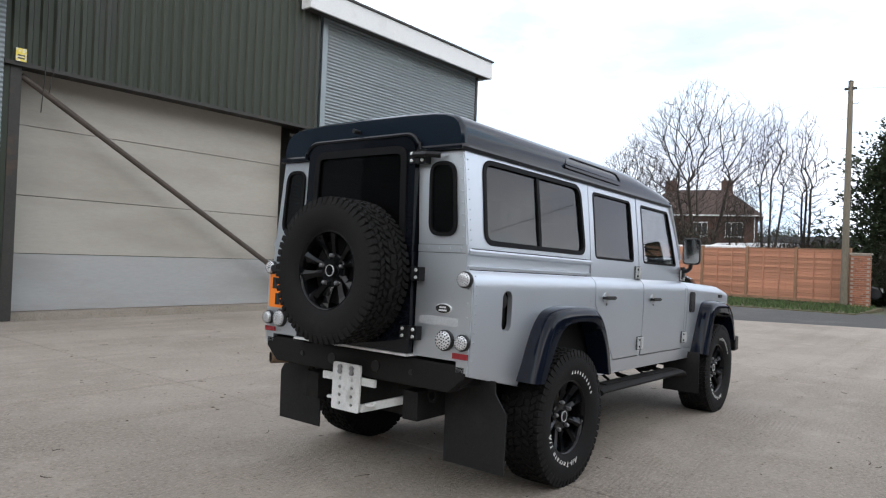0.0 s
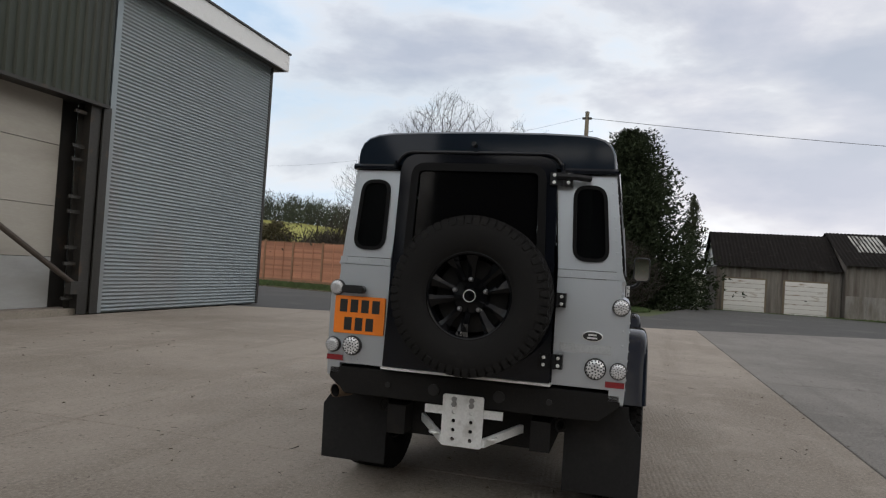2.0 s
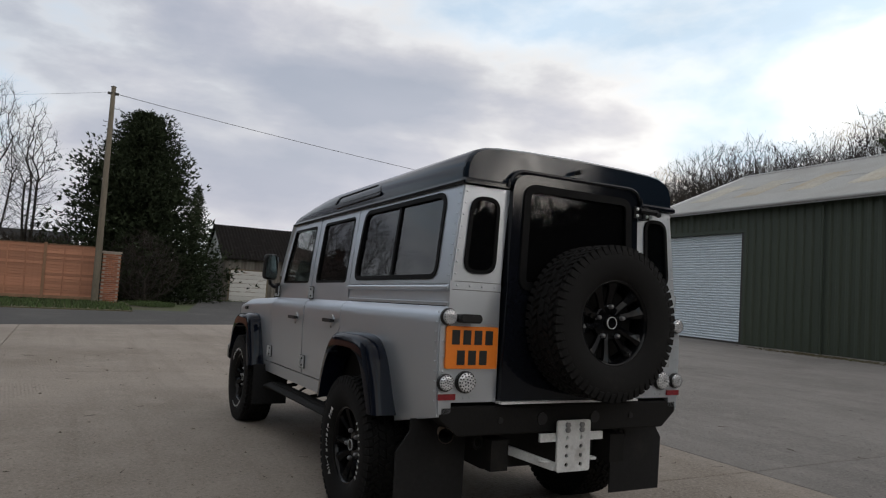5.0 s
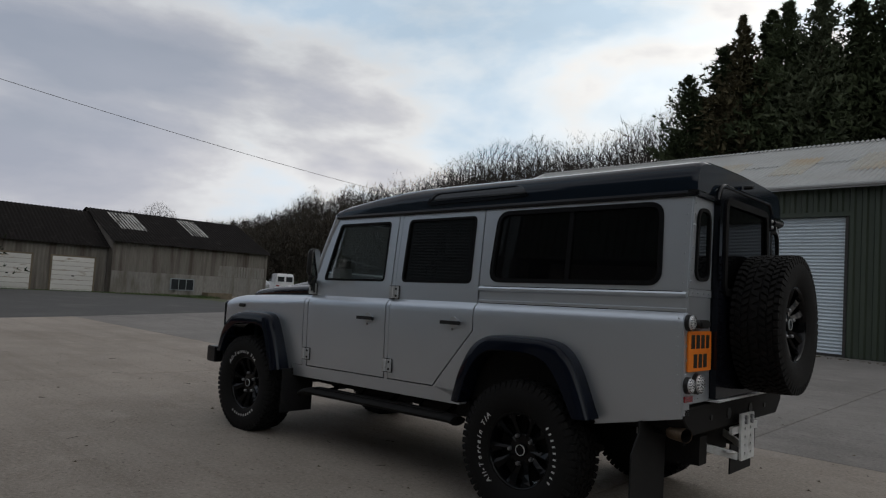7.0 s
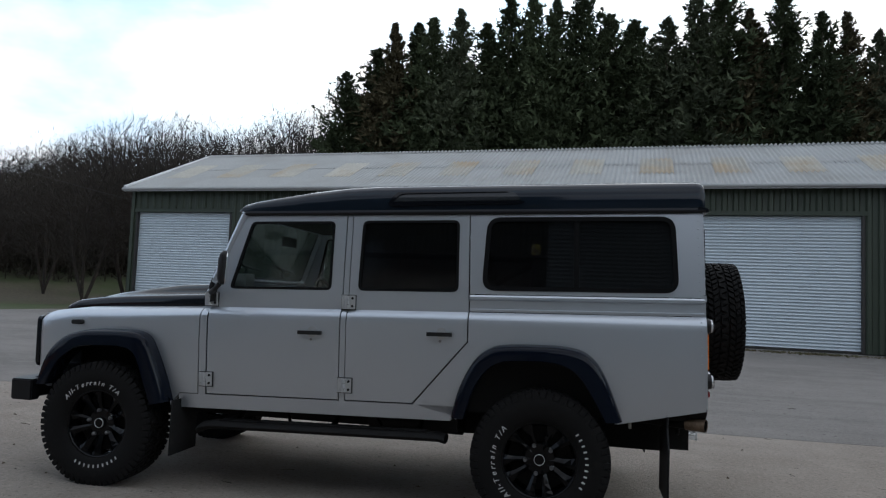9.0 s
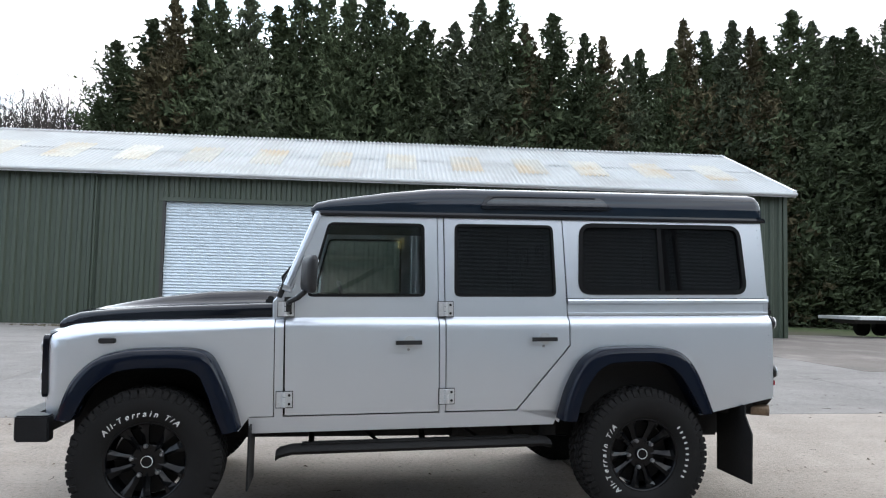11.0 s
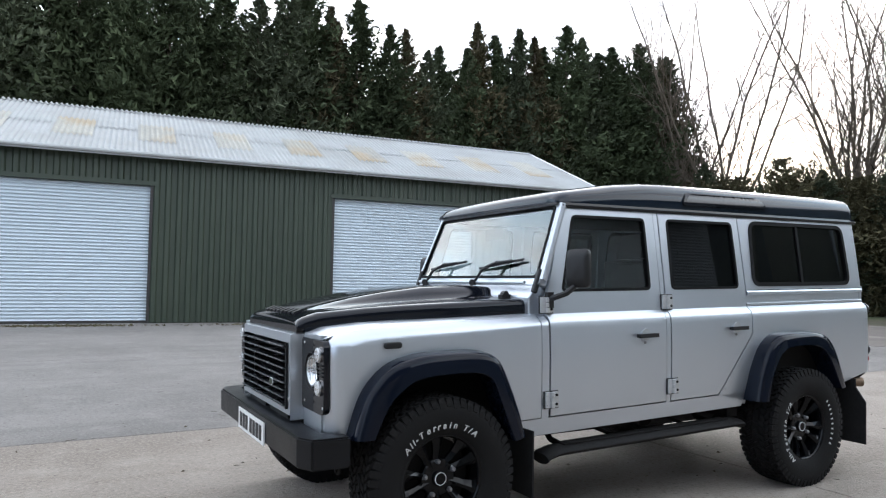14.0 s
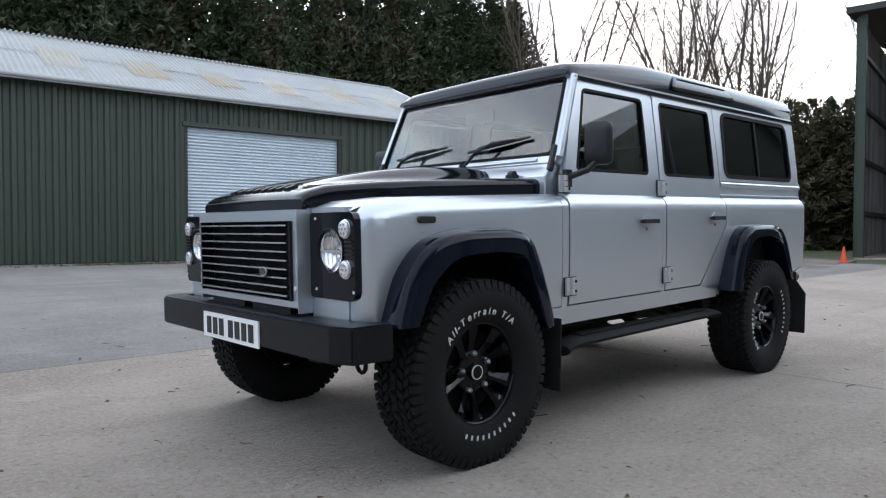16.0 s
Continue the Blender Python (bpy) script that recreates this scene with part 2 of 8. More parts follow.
M["hinge"] = mat("worn_hinge_zinc", (0.52, 0.53, 0.54), 0.4, 0.35, 0.1, 20, 90)
M["beige_grey"] = mat("grey_precast_panel", (0.34, 0.345, 0.345), 0.85, 0.0, 0.06, 0.5, 25, bump=0.1, bump_scale=40, stain=(0.27, 0.265, 0.25), stain_scale=0.7, stain_at=(0.48, 0.75), stretch=(0.4, 1, 1.6))
M["nut"] = mat("dull_steel", (0.30, 0.30, 0.31), 0.35, 0.8, 0.1, 20, 100)
M["tint"] = glass("privacy_glass", (0.018, 0.020, 0.024), 0.85, 0.02, 1.42)
M["tail_tint"] = glass("dark_tail_glass", (0.014, 0.014, 0.016), 0.8, 0.03, 1.26)
M["clear"] = glass("clear_glass", (0.62, 0.68, 0.67), 1.0, 0.02, 1.66)
M["lamp_glass"] = glass("lamp_glass", (0.97, 0.98, 0.98), 1.0, 0.02, 1.12)
M["lens_dark"] = mat("smoked_reflector", (0.04, 0.041, 0.045), 0.25, 0.4)
M["lens"] = mat("clear_lens", (0.66, 0.67, 0.69), 0.12, 0.3, 0.35, 90.0, 220.0, coat=1.0)
M["red_dark"] = mat("dark_red_lens", (0.09, 0.006, 0.01), 0.2, coat=0.6)
M["red"] = mat("red_reflector", (0.22, 0.010, 0.016), 0.25, 0.0, 0.15, 20, 200, coat=0.6)
M["amber"] = mat("orange_plate", (0.80, 0.21, 0.012), 0.45, 0.0, 0.05, 10.0, 100.0)
M["white"] = mat("white_plate", (0.78, 0.78, 0.76), 0.45, 0.0, 0.05, 10.0, 100.0)
M["ink"] = mat("black_lettering", (0.012, 0.012, 0.012), 0.5)
M["white_letter"] = mat("white_tyre_lettering", (0.62, 0.62, 0.60), 0.7, 0.0, 0.2, 30, 200, stain=(0.3, 0.29, 0.28), stain_scale=30)
M["trim_dark"] = mat("dark_cabin_trim", (0.016, 0.016, 0.0175), 0.8, 0.0, 0.2, 6, 80)
M["seat"] = mat("dark_leather", (0.016, 0.0155, 0.016), 0.5, 0.0, 0.2, 8, 120, bump=0.1)
M["sticker"] = mat("faded_sticker", (0.40, 0.415, 0.43), 0.6, 0.2, 0.2, 14, 120)
M["paper"] = mat("white_paper", (0.75, 0.75, 0.73), 0.8, var=0.03)
M["rust_pipe"] = mat("exhaust_steel", (0.22, 0.16, 0.11), 0.5, 0.7, 0.3, 20, 100)
M["concrete"] = concrete("yard_concrete", (0.328, 0.289, 0.249), (0.201, 0.174, 0.145))
M["concrete_worn"] = concrete("worn_concrete", (0.230, 0.216, 0.201), (0.149, 0.139, 0.129))
M["asphalt"] = mat("road_asphalt", (0.056, 0.054, 0.052), 0.9, 0.0, 0.2, 0.6, 60, bump=0.4, bump_scale=90, stain=(0.088, 0.083, 0.078), stain_scale=0.5)
M["earth"] = mat("rough_ground", (0.085, 0.075, 0.05), 0.95, 0.0, 0.35, 0.25, 6, bump=0.5, bump_scale=8, stain=(0.055, 0.075, 0.022), stain_scale=0.12, stain_at=(0.42, 0.6))
M["grass"] = mat("verge_grass", (0.055, 0.085, 0.025), 0.9, 0.0, 0.35, 1.5, 20, island=0.35)
M["moss"] = mat("mossy_earth", (0.10, 0.085, 0.045), 0.95, 0.0, 0.3, 2.0, 20, stain=(0.07, 0.09, 0.03), stain_scale=2.0)
M["clad_green"] = mat("green_cladding", (0.030, 0.0415, 0.0255), 0.55, 0.0, 0.1, 0.8, 12, stain=(0.048, 0.058, 0.038), stain_scale=0.5, stain_at=(0.5, 0.9), stretch=(1, 1, 0.3))
M["clad_moss"] = mat("olive_cladding", (0.0215, 0.028, 0.0165), 0.6, 0.0, 0.12, 0.7, 10, stain=(0.020, 0.021, 0.017), stain_scale=0.8, stain_at=(0.5, 0.85), stretch=(1, 1, 0.2))
M["roller"] = mat("galvanised_shutter", (0.52, 0.58, 0.62), 0.5, 0.15, 0.03, 0.5, 20)
M["tin"] = mat("galvanised_sheet", (0.25, 0.283, 0.30), 0.5, 0.35, 0.07, 0.7, 15, stain=(0.25, 0.255, 0.26), stain_scale=0.6, stretch=(1, 1, 0.4))
M["cement_roof"] = mat("fibre_cement_roof", (0.37, 0.378, 0.372), 0.8, 0.0, 0.08, 0.7, 8, stain=(0.30, 0.298, 0.28), stain_scale=0.5, stain_at=(0.48, 0.78))
M["skylight_worn"] = mat("worn_skylight_sheet", (0.36, 0.36, 0.34), 0.7, 0.0, 0.15, 1.5, 12, stain=(0.07, 0.066, 0.06), stain_scale=2.0, stain_at=(0.5, 0.58), stretch=(0.5, 3, 0.5))
M["skylight"] = mat("old_skylight_sheet", (0.40, 0.39, 0.345), 0.6, 0.0, 0.15, 1.0, 10, obj=0.16, stain=(0.36, 0.30, 0.21), stain_scale=0.5, stain_at=(0.46, 0.62))
M["beige"] = mat("precast_panel", (0.375, 0.355, 0.315), 0.85, 0.0, 0.06, 0.5, 25, bump=0.1, bump_scale=40, obj=0.05, stain=(0.26, 0.24, 0.21), stain_scale=0.6, stain_at=(0.46, 0.78), stretch=(0.4, 1, 1.6))
M["steel_dark"] = mat("dark_painted_steel", (0.035, 0.033, 0.03), 0.6, 0.2, 0.25, 3, 40, stain=(0.08, 0.05, 0.03), stain_scale=3.0, stain_at=(0.58, 0.8))
M["steel_brown"] = mat("rusty_steel_tube", (0.075, 0.06, 0.05), 0.65, 0.2, 0.25, 4, 40)
M["white_trim"] = mat("white_fascia", (0.66, 0.67, 0.68), 0.55, 0.0, 0.06, 0.8, 20, stain=(0.5, 0.5, 0.49), stain_scale=0.8)
M["fence"] = mat("larch_lap_timber", (0.37, 0.178, 0.108), 0.85, 0.0, 0.2, 1.5, 30, obj=0.24, stretch=(0.5, 0.5, 3))
M["fence_post"] = mat("timber_post", (0.24, 0.14, 0.085), 0.9, 0.0, 0.2, 3, 30)
M["brick"] = mat("red_brick", (0.29, 0.12, 0.07), 0.9, 0.0, 0.2, 5, 40, obj=0.25)
M["mortar"] = mat("mortar", (0.32, 0.29, 0.25), 0.95)
M["brick_far"] = mat("house_brick", (0.075, 0.040, 0.030), 0.9, 0.0, 0.2, 2.0, 20)
M["tiles"] = mat("roof_tiles", (0.050, 0.032, 0.026), 0.9, 0.0, 0.25, 1.0, 12, island=0.25)
M["bark"] = mat("bark", (0.125, 0.10, 0.072), 0.95, 0.0, 0.3, 4, 30)
M["conifer"] = mat("conifer_foliage", (0.056, 0.069, 0.036), 0.9, 0.0, 0.3, 0.5, 6, island=0.22, obj=0.2, spec=0.08)
M["conifer_dark"] = mat("dark_conifer_foliage", (0.028, 0.037, 0.020), 0.9, 0.0, 0.3, 0.5, 6, island=0.25, spec=0.08)
M["conifer3"] = mat("conifer_foliage_brown", (0.092, 0.080, 0.045), 0.9, 0.0, 0.3, 0.5, 6, island=0.22, obj=0.2, spec=0.08)
M["conifer2"] = mat("conifer_foliage_grey", (0.072, 0.083, 0.050), 0.9, 0.0, 0.3, 0.5, 6, island=0.22, obj=0.2, spec=0.08)
M["hedge_leaf"] = mat("hedge_foliage", (0.084, 0.076, 0.042), 0.9, 0.0, 0.35, 0.4, 5, island=0.22, obj=0.25, spec=0.08)
M["twigs"] = mat("bare_twigs", (0.027, 0.021, 0.016), 0.95, 0.0, 0.3, 0.3, 4, island=0.3)
M["scrub"] = mat("brown_scrub", (0.030, 0.0245, 0.0165), 0.95, 0.0, 0.3, 0.05, 0.6, island=0.22)
M["scrub_green"] = mat("dark_green_wood", (0.026, 0.034, 0.016), 0.95, 0.0, 0.35, 0.03, 0.3, island=0.4)
M["pole"] = mat("weathered_pole", (0.150, 0.130, 0.098), 0.9, 0.0, 0.25, 3, 30, stretch=(1, 1, 0.2))
M["asbestos_pale"] = mat("lime_washed_wall", (0.225, 0.217, 0.20), 0.9, 0.0, 0.2, 0.8, 10, stain=(0.13, 0.115, 0.095), stain_scale=1.2, stain_at=(0.46, 0.68), stretch=(1, 1.4, 0.4))
M["asbestos"] = mat("dirty_corrugated_wall", (0.17, 0.157, 0.139), 0.9, 0.0, 0.18, 0.8, 10, stain=(0.075, 0.062, 0.05), stain_scale=1.0, stain_at=(0.44, 0.66), stretch=(1, 2.2, 0.16))
M["dark_roof"] = mat("dark_corrugated_roof", (0.014, 0.0125, 0.012), 0.95, 0.0, 0.3, 0.9, 8, spec=0.05, stain=(0.035, 0.032, 0.03), stain_scale=2.0, stain_at=(0.58, 0.8))
M["garage_white"] = mat("peeling_white_paint", (0.62, 0.61, 0.58), 0.8, 0.0, 0.08, 2, 20, obj=0.08, stain=(0.33, 0.28, 0.22), stain_scale=2.2, stain_at=(0.56, 0.66), stretch=(1, 0.5, 2))
M["glass_dark"] = mat("dark_window", (0.03, 0.033, 0.037), 0.12, 0.0, 0.2)
M["car_white"] = mat("white_car_paint", (0.72, 0.73, 0.75), 0.3, 0.0, 0.03, coat=0.5)
M["car_silver"] = mat("silver_car_paint", (0.50, 0.52, 0.54), 0.3, 0.3, 0.03, coat=0.5)
M["car_dark"] = mat("dark_car_paint", (0.012, 0.013, 0.016), 0.2, 0.0, 0.1, spec=0.3)
M["cone"] = mat("orange_cone_plastic", (0.72, 0.09, 0.04), 0.6)
M["yellow"] = mat("yellow_sign", (0.75, 0.62, 0.08), 0.6, stain=(0.7, 0.68, 0.6), stain_scale=14, stain_at=(0.5, 0.55))
M["timber"] = mat("old_timber", (0.16, 0.13, 0.09), 0.9, 0.0, 0.25, 3, 30)
M["dirt"] = mat("gravelly_dirt", (0.14, 0.122, 0.106), 0.95, 0.0, 0.3, 0.8, 30, bump=0.6, bump_scale=25, stain=(0.23, 0.205, 0.18), stain_scale=0.7, stain_at=(0.5, 0.68))
M["red_machine"] = mat("red_machine_paint", (0.42, 0.02, 0.025), 0.4)
M["pale_tank"] = mat("weathered_pale_tank", (0.50, 0.53, 0.50), 0.6, 0.0, 0.1, 1.5, 15, stain=(0.30, 0.32, 0.29), stain_scale=2.5, stain_at=(0.5, 0.7), stretch=(1, 1, 3))
M["field"] = mat("far_field", (0.24, 0.24, 0.05), 0.95, 0.0, 0.2, 0.02, 0.5)

# ---------------------------------------------------------------- mesh tools
def empty(name, x=0, y=0, z=0, turn=0):
    ob = new(name)
    ob.empty_display_size = 0.1
    ob.matrix_world = pose(x, y, z, 0, 0, turn)
    return ob


def part(name, bm, material, parent=None, label="", smooth=False, bevel=0.0, seg=1, m=None):
    """One mesh object out of a bmesh, under its thing."""
    if bevel:
        edges = [e for e in bm.edges if len(e.link_faces) == 2 and e.calc_face_angle(0) > 0.5]
        bmesh.ops.bevel(bm, geom=edges, offset=bevel, segments=seg, affect="EDGES", clamp_overlap=True)
    if m is not None:
        bm.transform(m)
    me = bpy.data.meshes.new(name)
    bm.normal_update()
    bm.to_mesh(me)
    bm.free()
    me.materials.append(M[material])
    if smooth:
        me.polygons.foreach_set("use_smooth", [True] * len(me.polygons))
        if smooth == "auto":
            me.set_sharp_from_angle(angle=radians(38))
    ob = new(name, me)
    if parent is not None:
        ob.parent = parent
    if label:
        ob["label"] = label
    return ob


def shared(name, me, parent, loc, rot=(0, 0, 0), scale=(1, 1, 1)):
    """An object of its own on a shared mesh."""
    ob = new(name, me)
    ob.parent = parent
    ob.location, ob.rotation_euler, ob.scale = loc, rot, scale
    return ob


def mesh_of(name, bm, material, smooth=False):
    me = bpy.data.meshes.new(name)
    bm.normal_update()
    bm.to_mesh(me)
    bm.free()
    me.materials.append(M[material])
    if smooth:
        me.polygons.foreach_set("use_smooth", [True] * len(me.polygons))
    return me


def raw(name, verts, faces, material, parent=None, smooth=False):
    me = bpy.data.meshes.new(name)
    me.from_pydata(verts, [], faces)
    me.materials.append(M[material])
    if smooth:
        me.polygons.foreach_set("use_smooth", [True] * len(me.polygons))
    ob = new(name, me)
    if parent is not None:
        ob.parent = parent
    return ob


def box(bm, x0, x1, y0, y1, z0, z1, m=None):
    vs = [bm.verts.new(Vector(p)) for p in ((x0, y0, z0), (x1, y0, z0), (x1, y1, z0), (x0, y1, z0), (x0, y0, z1), (x1, y0, z1), (x1, y1, z1), (x0, y1, z1))]
    if m is not None:
        for v in vs:
            v.co = m @ v.co
    for f in ((3, 2, 1, 0), (4, 5, 6, 7), (0, 1, 5, 4), (1, 2, 6, 5), (2, 3, 7, 6), (3, 0, 4, 7)):
        bm.faces.new([vs[i] for i in f])
    return bm


def bx(x0, x1, y0, y1, z0, z1, m=None):
    return box(bmesh.new(), min(x0, x1), max(x0, x1), min(y0, y1), max(y0, y1), min(z0, z1), max(z0, z1), m)


def bridge(bm, a, b, closed=True):
    n = len(a)
    for i in range(n if closed else n - 1):
        j = (i + 1) % n
        bm.faces.new((a[i], a[j], b[j], b[i]))


def loft(bm, rings, closed=True, caps=True):
    """Skin through rings of points."""
    vs = [[bm.verts.new(Vector(p)) for p in r] for r in rings]
    for a, b in zip(vs, vs[1:]):
        bridge(bm, a, b, closed)
    if caps and closed:
        bm.faces.new(list(reversed(vs[0])))
        bm.faces.new(vs[-1])
    bmesh.ops.recalc_face_normals(bm, faces=bm.faces[:])
    return bm


def prism(bm, outline, axis, lo, hi):
    """A closed outline pushed along an axis: outline holds the two other coordinates in x, y, z order."""
    def at(p, v):
        q = list(p)
        q.insert("xyz".index(axis), v)
        return q
    return loft(bm, [[at(p, lo) for p in outline], [at(p, hi) for p in outline]])


def tube(bm, pts, r, n=8, r_end=None, caps=True):
    pts = [Vector(p) for p in pts]
    rings, side = [], None
    for i, p in enumerate(pts):
        d = (pts[min(i + 1, len(pts) - 1)] - pts[max(i - 1, 0)]).normalized()
        if side is None:
            side = d.orthogonal().normalized()
        side = (side - d * side.dot(d)).normalized()
        up = d.cross(side)
        rr = r if r_end is None else r + (r_end - r) * i / (len(pts) - 1)
        rings.append([p + rr * (math.cos(2 * math.pi * k / n) * side + math.sin(2 * math.pi * k / n) * up) for k in range(n)])
    vs = [[bm.verts.new(q) for q in ring] for ring in rings]
    for a, b in zip(vs, vs[1:]):
        bridge(bm, a, b)
    if caps:
        bm.faces.new(list(reversed(vs[0])))
        bm.faces.new(vs[-1])
    return bm


def lathe(bm, profile, n=32, m=None):
    """Spins (radius, y) round the y axis."""
    rings = []
    for r, y in profile:
        rings.append([bm.verts.new(Vector((r * math.cos(2 * math.pi * k / n), y, r * math.sin(2 * math.pi * k / n)))) for k in range(n)])
    for a, b in zip(rings, rings[1:]):
        bridge(bm, a, b)
    if profile[0][0] > 1e-4:
        pass
    if m is not None:
        bm.transform(m)
    bmesh.ops.recalc_face_normals(bm, faces=bm.faces[:])
    return bm


def disc(bm, r, y0, y1, n=24, at=(0, 0, 0), dome=0.0):
    """A short round plug along y, its y1 end a little domed."""
    c = Vector(at)
    prof = [(r, y0), (r, y1), (r * 0.86, y1 + dome * 0.6 * (1 if y1 > y0 else -1)), (r * 0.5, y1 + dome * 0.92 * (1 if y1 > y0 else -1))]
    rings = [[bm.verts.new(c + Vector((q * math.cos(2 * math.pi * k / n), y, q * math.sin(2 * math.pi * k / n)))) for k in range(n)] for q, y in prof]
    for a, b in zip(rings, rings[1:]):
        bridge(bm, a, b)
    bm.faces.new(rings[0])
    bm.faces.new(rings[-1])
    bmesh.ops.recalc_face_normals(bm, faces=bm.faces[:])
    return bm


def rrect(x0, x1, y0, y1, r, n=5):
    """Rounded rectangle outline, counter-clockwise."""
    out = []
    for cx, cy, a in ((x1 - r, y0 + r, -90), (x1 - r, y1 - r, 0), (x0 + r, y1 - r, 90), (x0 + r, y0 + r, 180)):
        for k in range(n + 1):
            b = radians(a + 90 * k / n)
            out.append((cx + r * math.cos(b), cy + r * math.sin(b)))
    return out


def rpoly(corners, r, n=5):
    """A polygon with rounded corners."""
    out, c = [], [Vector(p) for p in corners]
    for i, p in enumerate(c):
        a, b = (c[i - 1] - p), (c[(i + 1) % len(c)] - p)
        rr = min(r if not isinstance(r, (list, tuple)) else r[i], 0.45 * a.length, 0.45 * b.length)
        a, b = p + a.normalized() * rr, p + b.normalized() * rr
        for k in range(n + 1):
            t = k / n
            out.append(tuple((1 - t) ** 2 * a + 2 * t * (1 - t) * p + t * t * b))
    return out


def inset(outline, d):
    """The outline moved inwards by d (counter-clockwise outlines)."""
    n, out = len(outline), []
    for i in range(n):
        a, b = Vector(outline[i - 1]), Vector(outline[(i + 1) % n])
        t = (b - a).normalized() if (b - a).length > 1e-9 else Vector((1, 0))
        out.append((outline[i][0] - t.y * d, outline[i][1] + t.x * d))
    return out


def wave(x0, x1, pitch, depth, kind="sine", per=6):
    """Offsets (x, d) of a corrugated sheet's section."""
    out, n = [], max(1, round((x1 - x0) / pitch))
    p = (x1 - x0) / n
    for i in range(n):
        if kind == "box":
            for f, d in ((0.0, 0), (0.40, 0), (0.54, 1), (0.86, 1)):
                out.append((x0 + (i + f) * p, d * depth))
        else:
            for k in range(per):
                out.append((x0 + (i + k / per) * p, depth * 0.5 * (1 - math.cos(2 * math.pi * k / per))))
    out.append((x1, 0))
    return out


def sheet(name, a, b, section, parent, material, thick=0.004):
    """A corrugated sheet: section (s, d) runs from a to b; each gives place(s, d, end)."""
    lo = [a(s, d) for s, d in section]
    hi = [b(s, d) for s, d in section]
    n = len(section)
    verts = [tuple(v) for v in lo + hi]
    faces = [(i, i + 1, n + i + 1, n + i) for i in range(n - 1)]
    ob = raw(name, verts, faces, material, parent)
    return ob

# ---------------------------------------------------------------- ground
def hill(x, y):
    """Height of the land: level round the yard, a bank under the wood, far hills."""
    d = math.hypot(x, y)
    z = -0.06 - 0.006 * max(0.0, min(x, 60) - 18)
    along = math.degrees(math.atan2(y, x))
    bank = max(0.0, 1 - abs(along + 42) / 34)
    z += bank * max(0.0, min(1.0, (d - 58) / 60)) * 5.0
    z -= 0.20 * max(0.0, min(1.0, (-y - 18) / 6)) * max(0.0, min(1.0, (x - 22) / 8))
    z += 1.9 * max(0.0, min(1.0, 1.6 - abs(along + 46) / 14)) * max(0.0, min(1.0, (d - 49) / 10))
    z += 17.0 * math.exp(-(((x - 250) / 95) ** 2 + ((y - 150) / 100) ** 2))
    z += 10.0 * max(0.0, min(1.0, (d - 300) / 300))
    return z


def ground():
    radii = [0, 12, 20, 26, 32, 38, 44, 48, 52, 56, 60, 70, 82, 96, 115, 140, 170, 200, 230, 260, 300, 350, 420, 600, 1000, 2500]
    n, verts, faces = 96, [(0, 0, -0.06)], []
    for r in radii[1:]:
        for k in range(n):
            a = 2 * math.pi * k / n
            x, y = r * math.cos(a), r * math.sin(a)
            verts.append((x, y, hill(x, y)))
    for k in range(n):
        faces.append((0, 1 + k, 1 + (k + 1) % n))
    for i in range(len(radii) - 2):
        for k in range(n):
            a, b = 1 + i * n + k, 1 + i * n + (k + 1) % n
            faces.append((a, a + n, b + n, b))
    ob = raw("ground", verts, faces, "earth", smooth=True)
    tagged(ob, "rough brown earth and grass round the yard", "ground", kind="structure")


ground()


def flat(name, outline, z0, z1, material, parent=None):
    bm = bmesh.new()
    prism(bm, outline, "z", z0, z1)
    return part(name, bm, material, parent)


def edge_x(y):
    return 15.1 - 0.41 * y


def yard_z(y):
    """The far half of the yard rises gently towards the long shed."""
    return 0.0085 * max(0.0, -2.62 - y)


road = flat("road", [(edge_x(-14) + 0.02, -14.2), (35.0, -34), (35.4, -4), (22.6, -1.5), (22.3, 4), (24.0, 12), (26.5, 21), (30, 34), (14, 34), (edge_x(9.2) + 0.02, 9.2)], -0.3, -0.03, "asphalt")
bm = bmesh.new()
bm.from_mesh(road.data)
for axis, cuts in (((1, 0, 0), (21, 24, 27, 30, 33)), ((0, 1, 0), (-30, -26, -22, -18, -14, -10))):
    for c in cuts:
        bmesh.ops.bisect_plane(bm, geom=bm.verts[:] + bm.edges[:] + bm.faces[:], plane_co=[c * k for k in axis], plane_no=axis)
for v in bm.verts:
    v.co.z -= 0.33 * max(0.0, min(1.0, (-v.co.y - 12) / 10)) * max(0.0, min(1.0, (v.co.x - 20.5) / 9))
bm.to_mesh(road.data)
bm.free()
drive = flat("side_track", [(35.3, -4.3), (35.2, -2.7), (41, -2.9), (52, -3.6), (52, -5.2)], -0.4, -0.12, "asphalt")
tagged(drive, "grey gravelled track leading off beside the garages", "track", kind="structure")
tagged(road, "worn grey asphalt lane along the yard", "road", kind="structure")

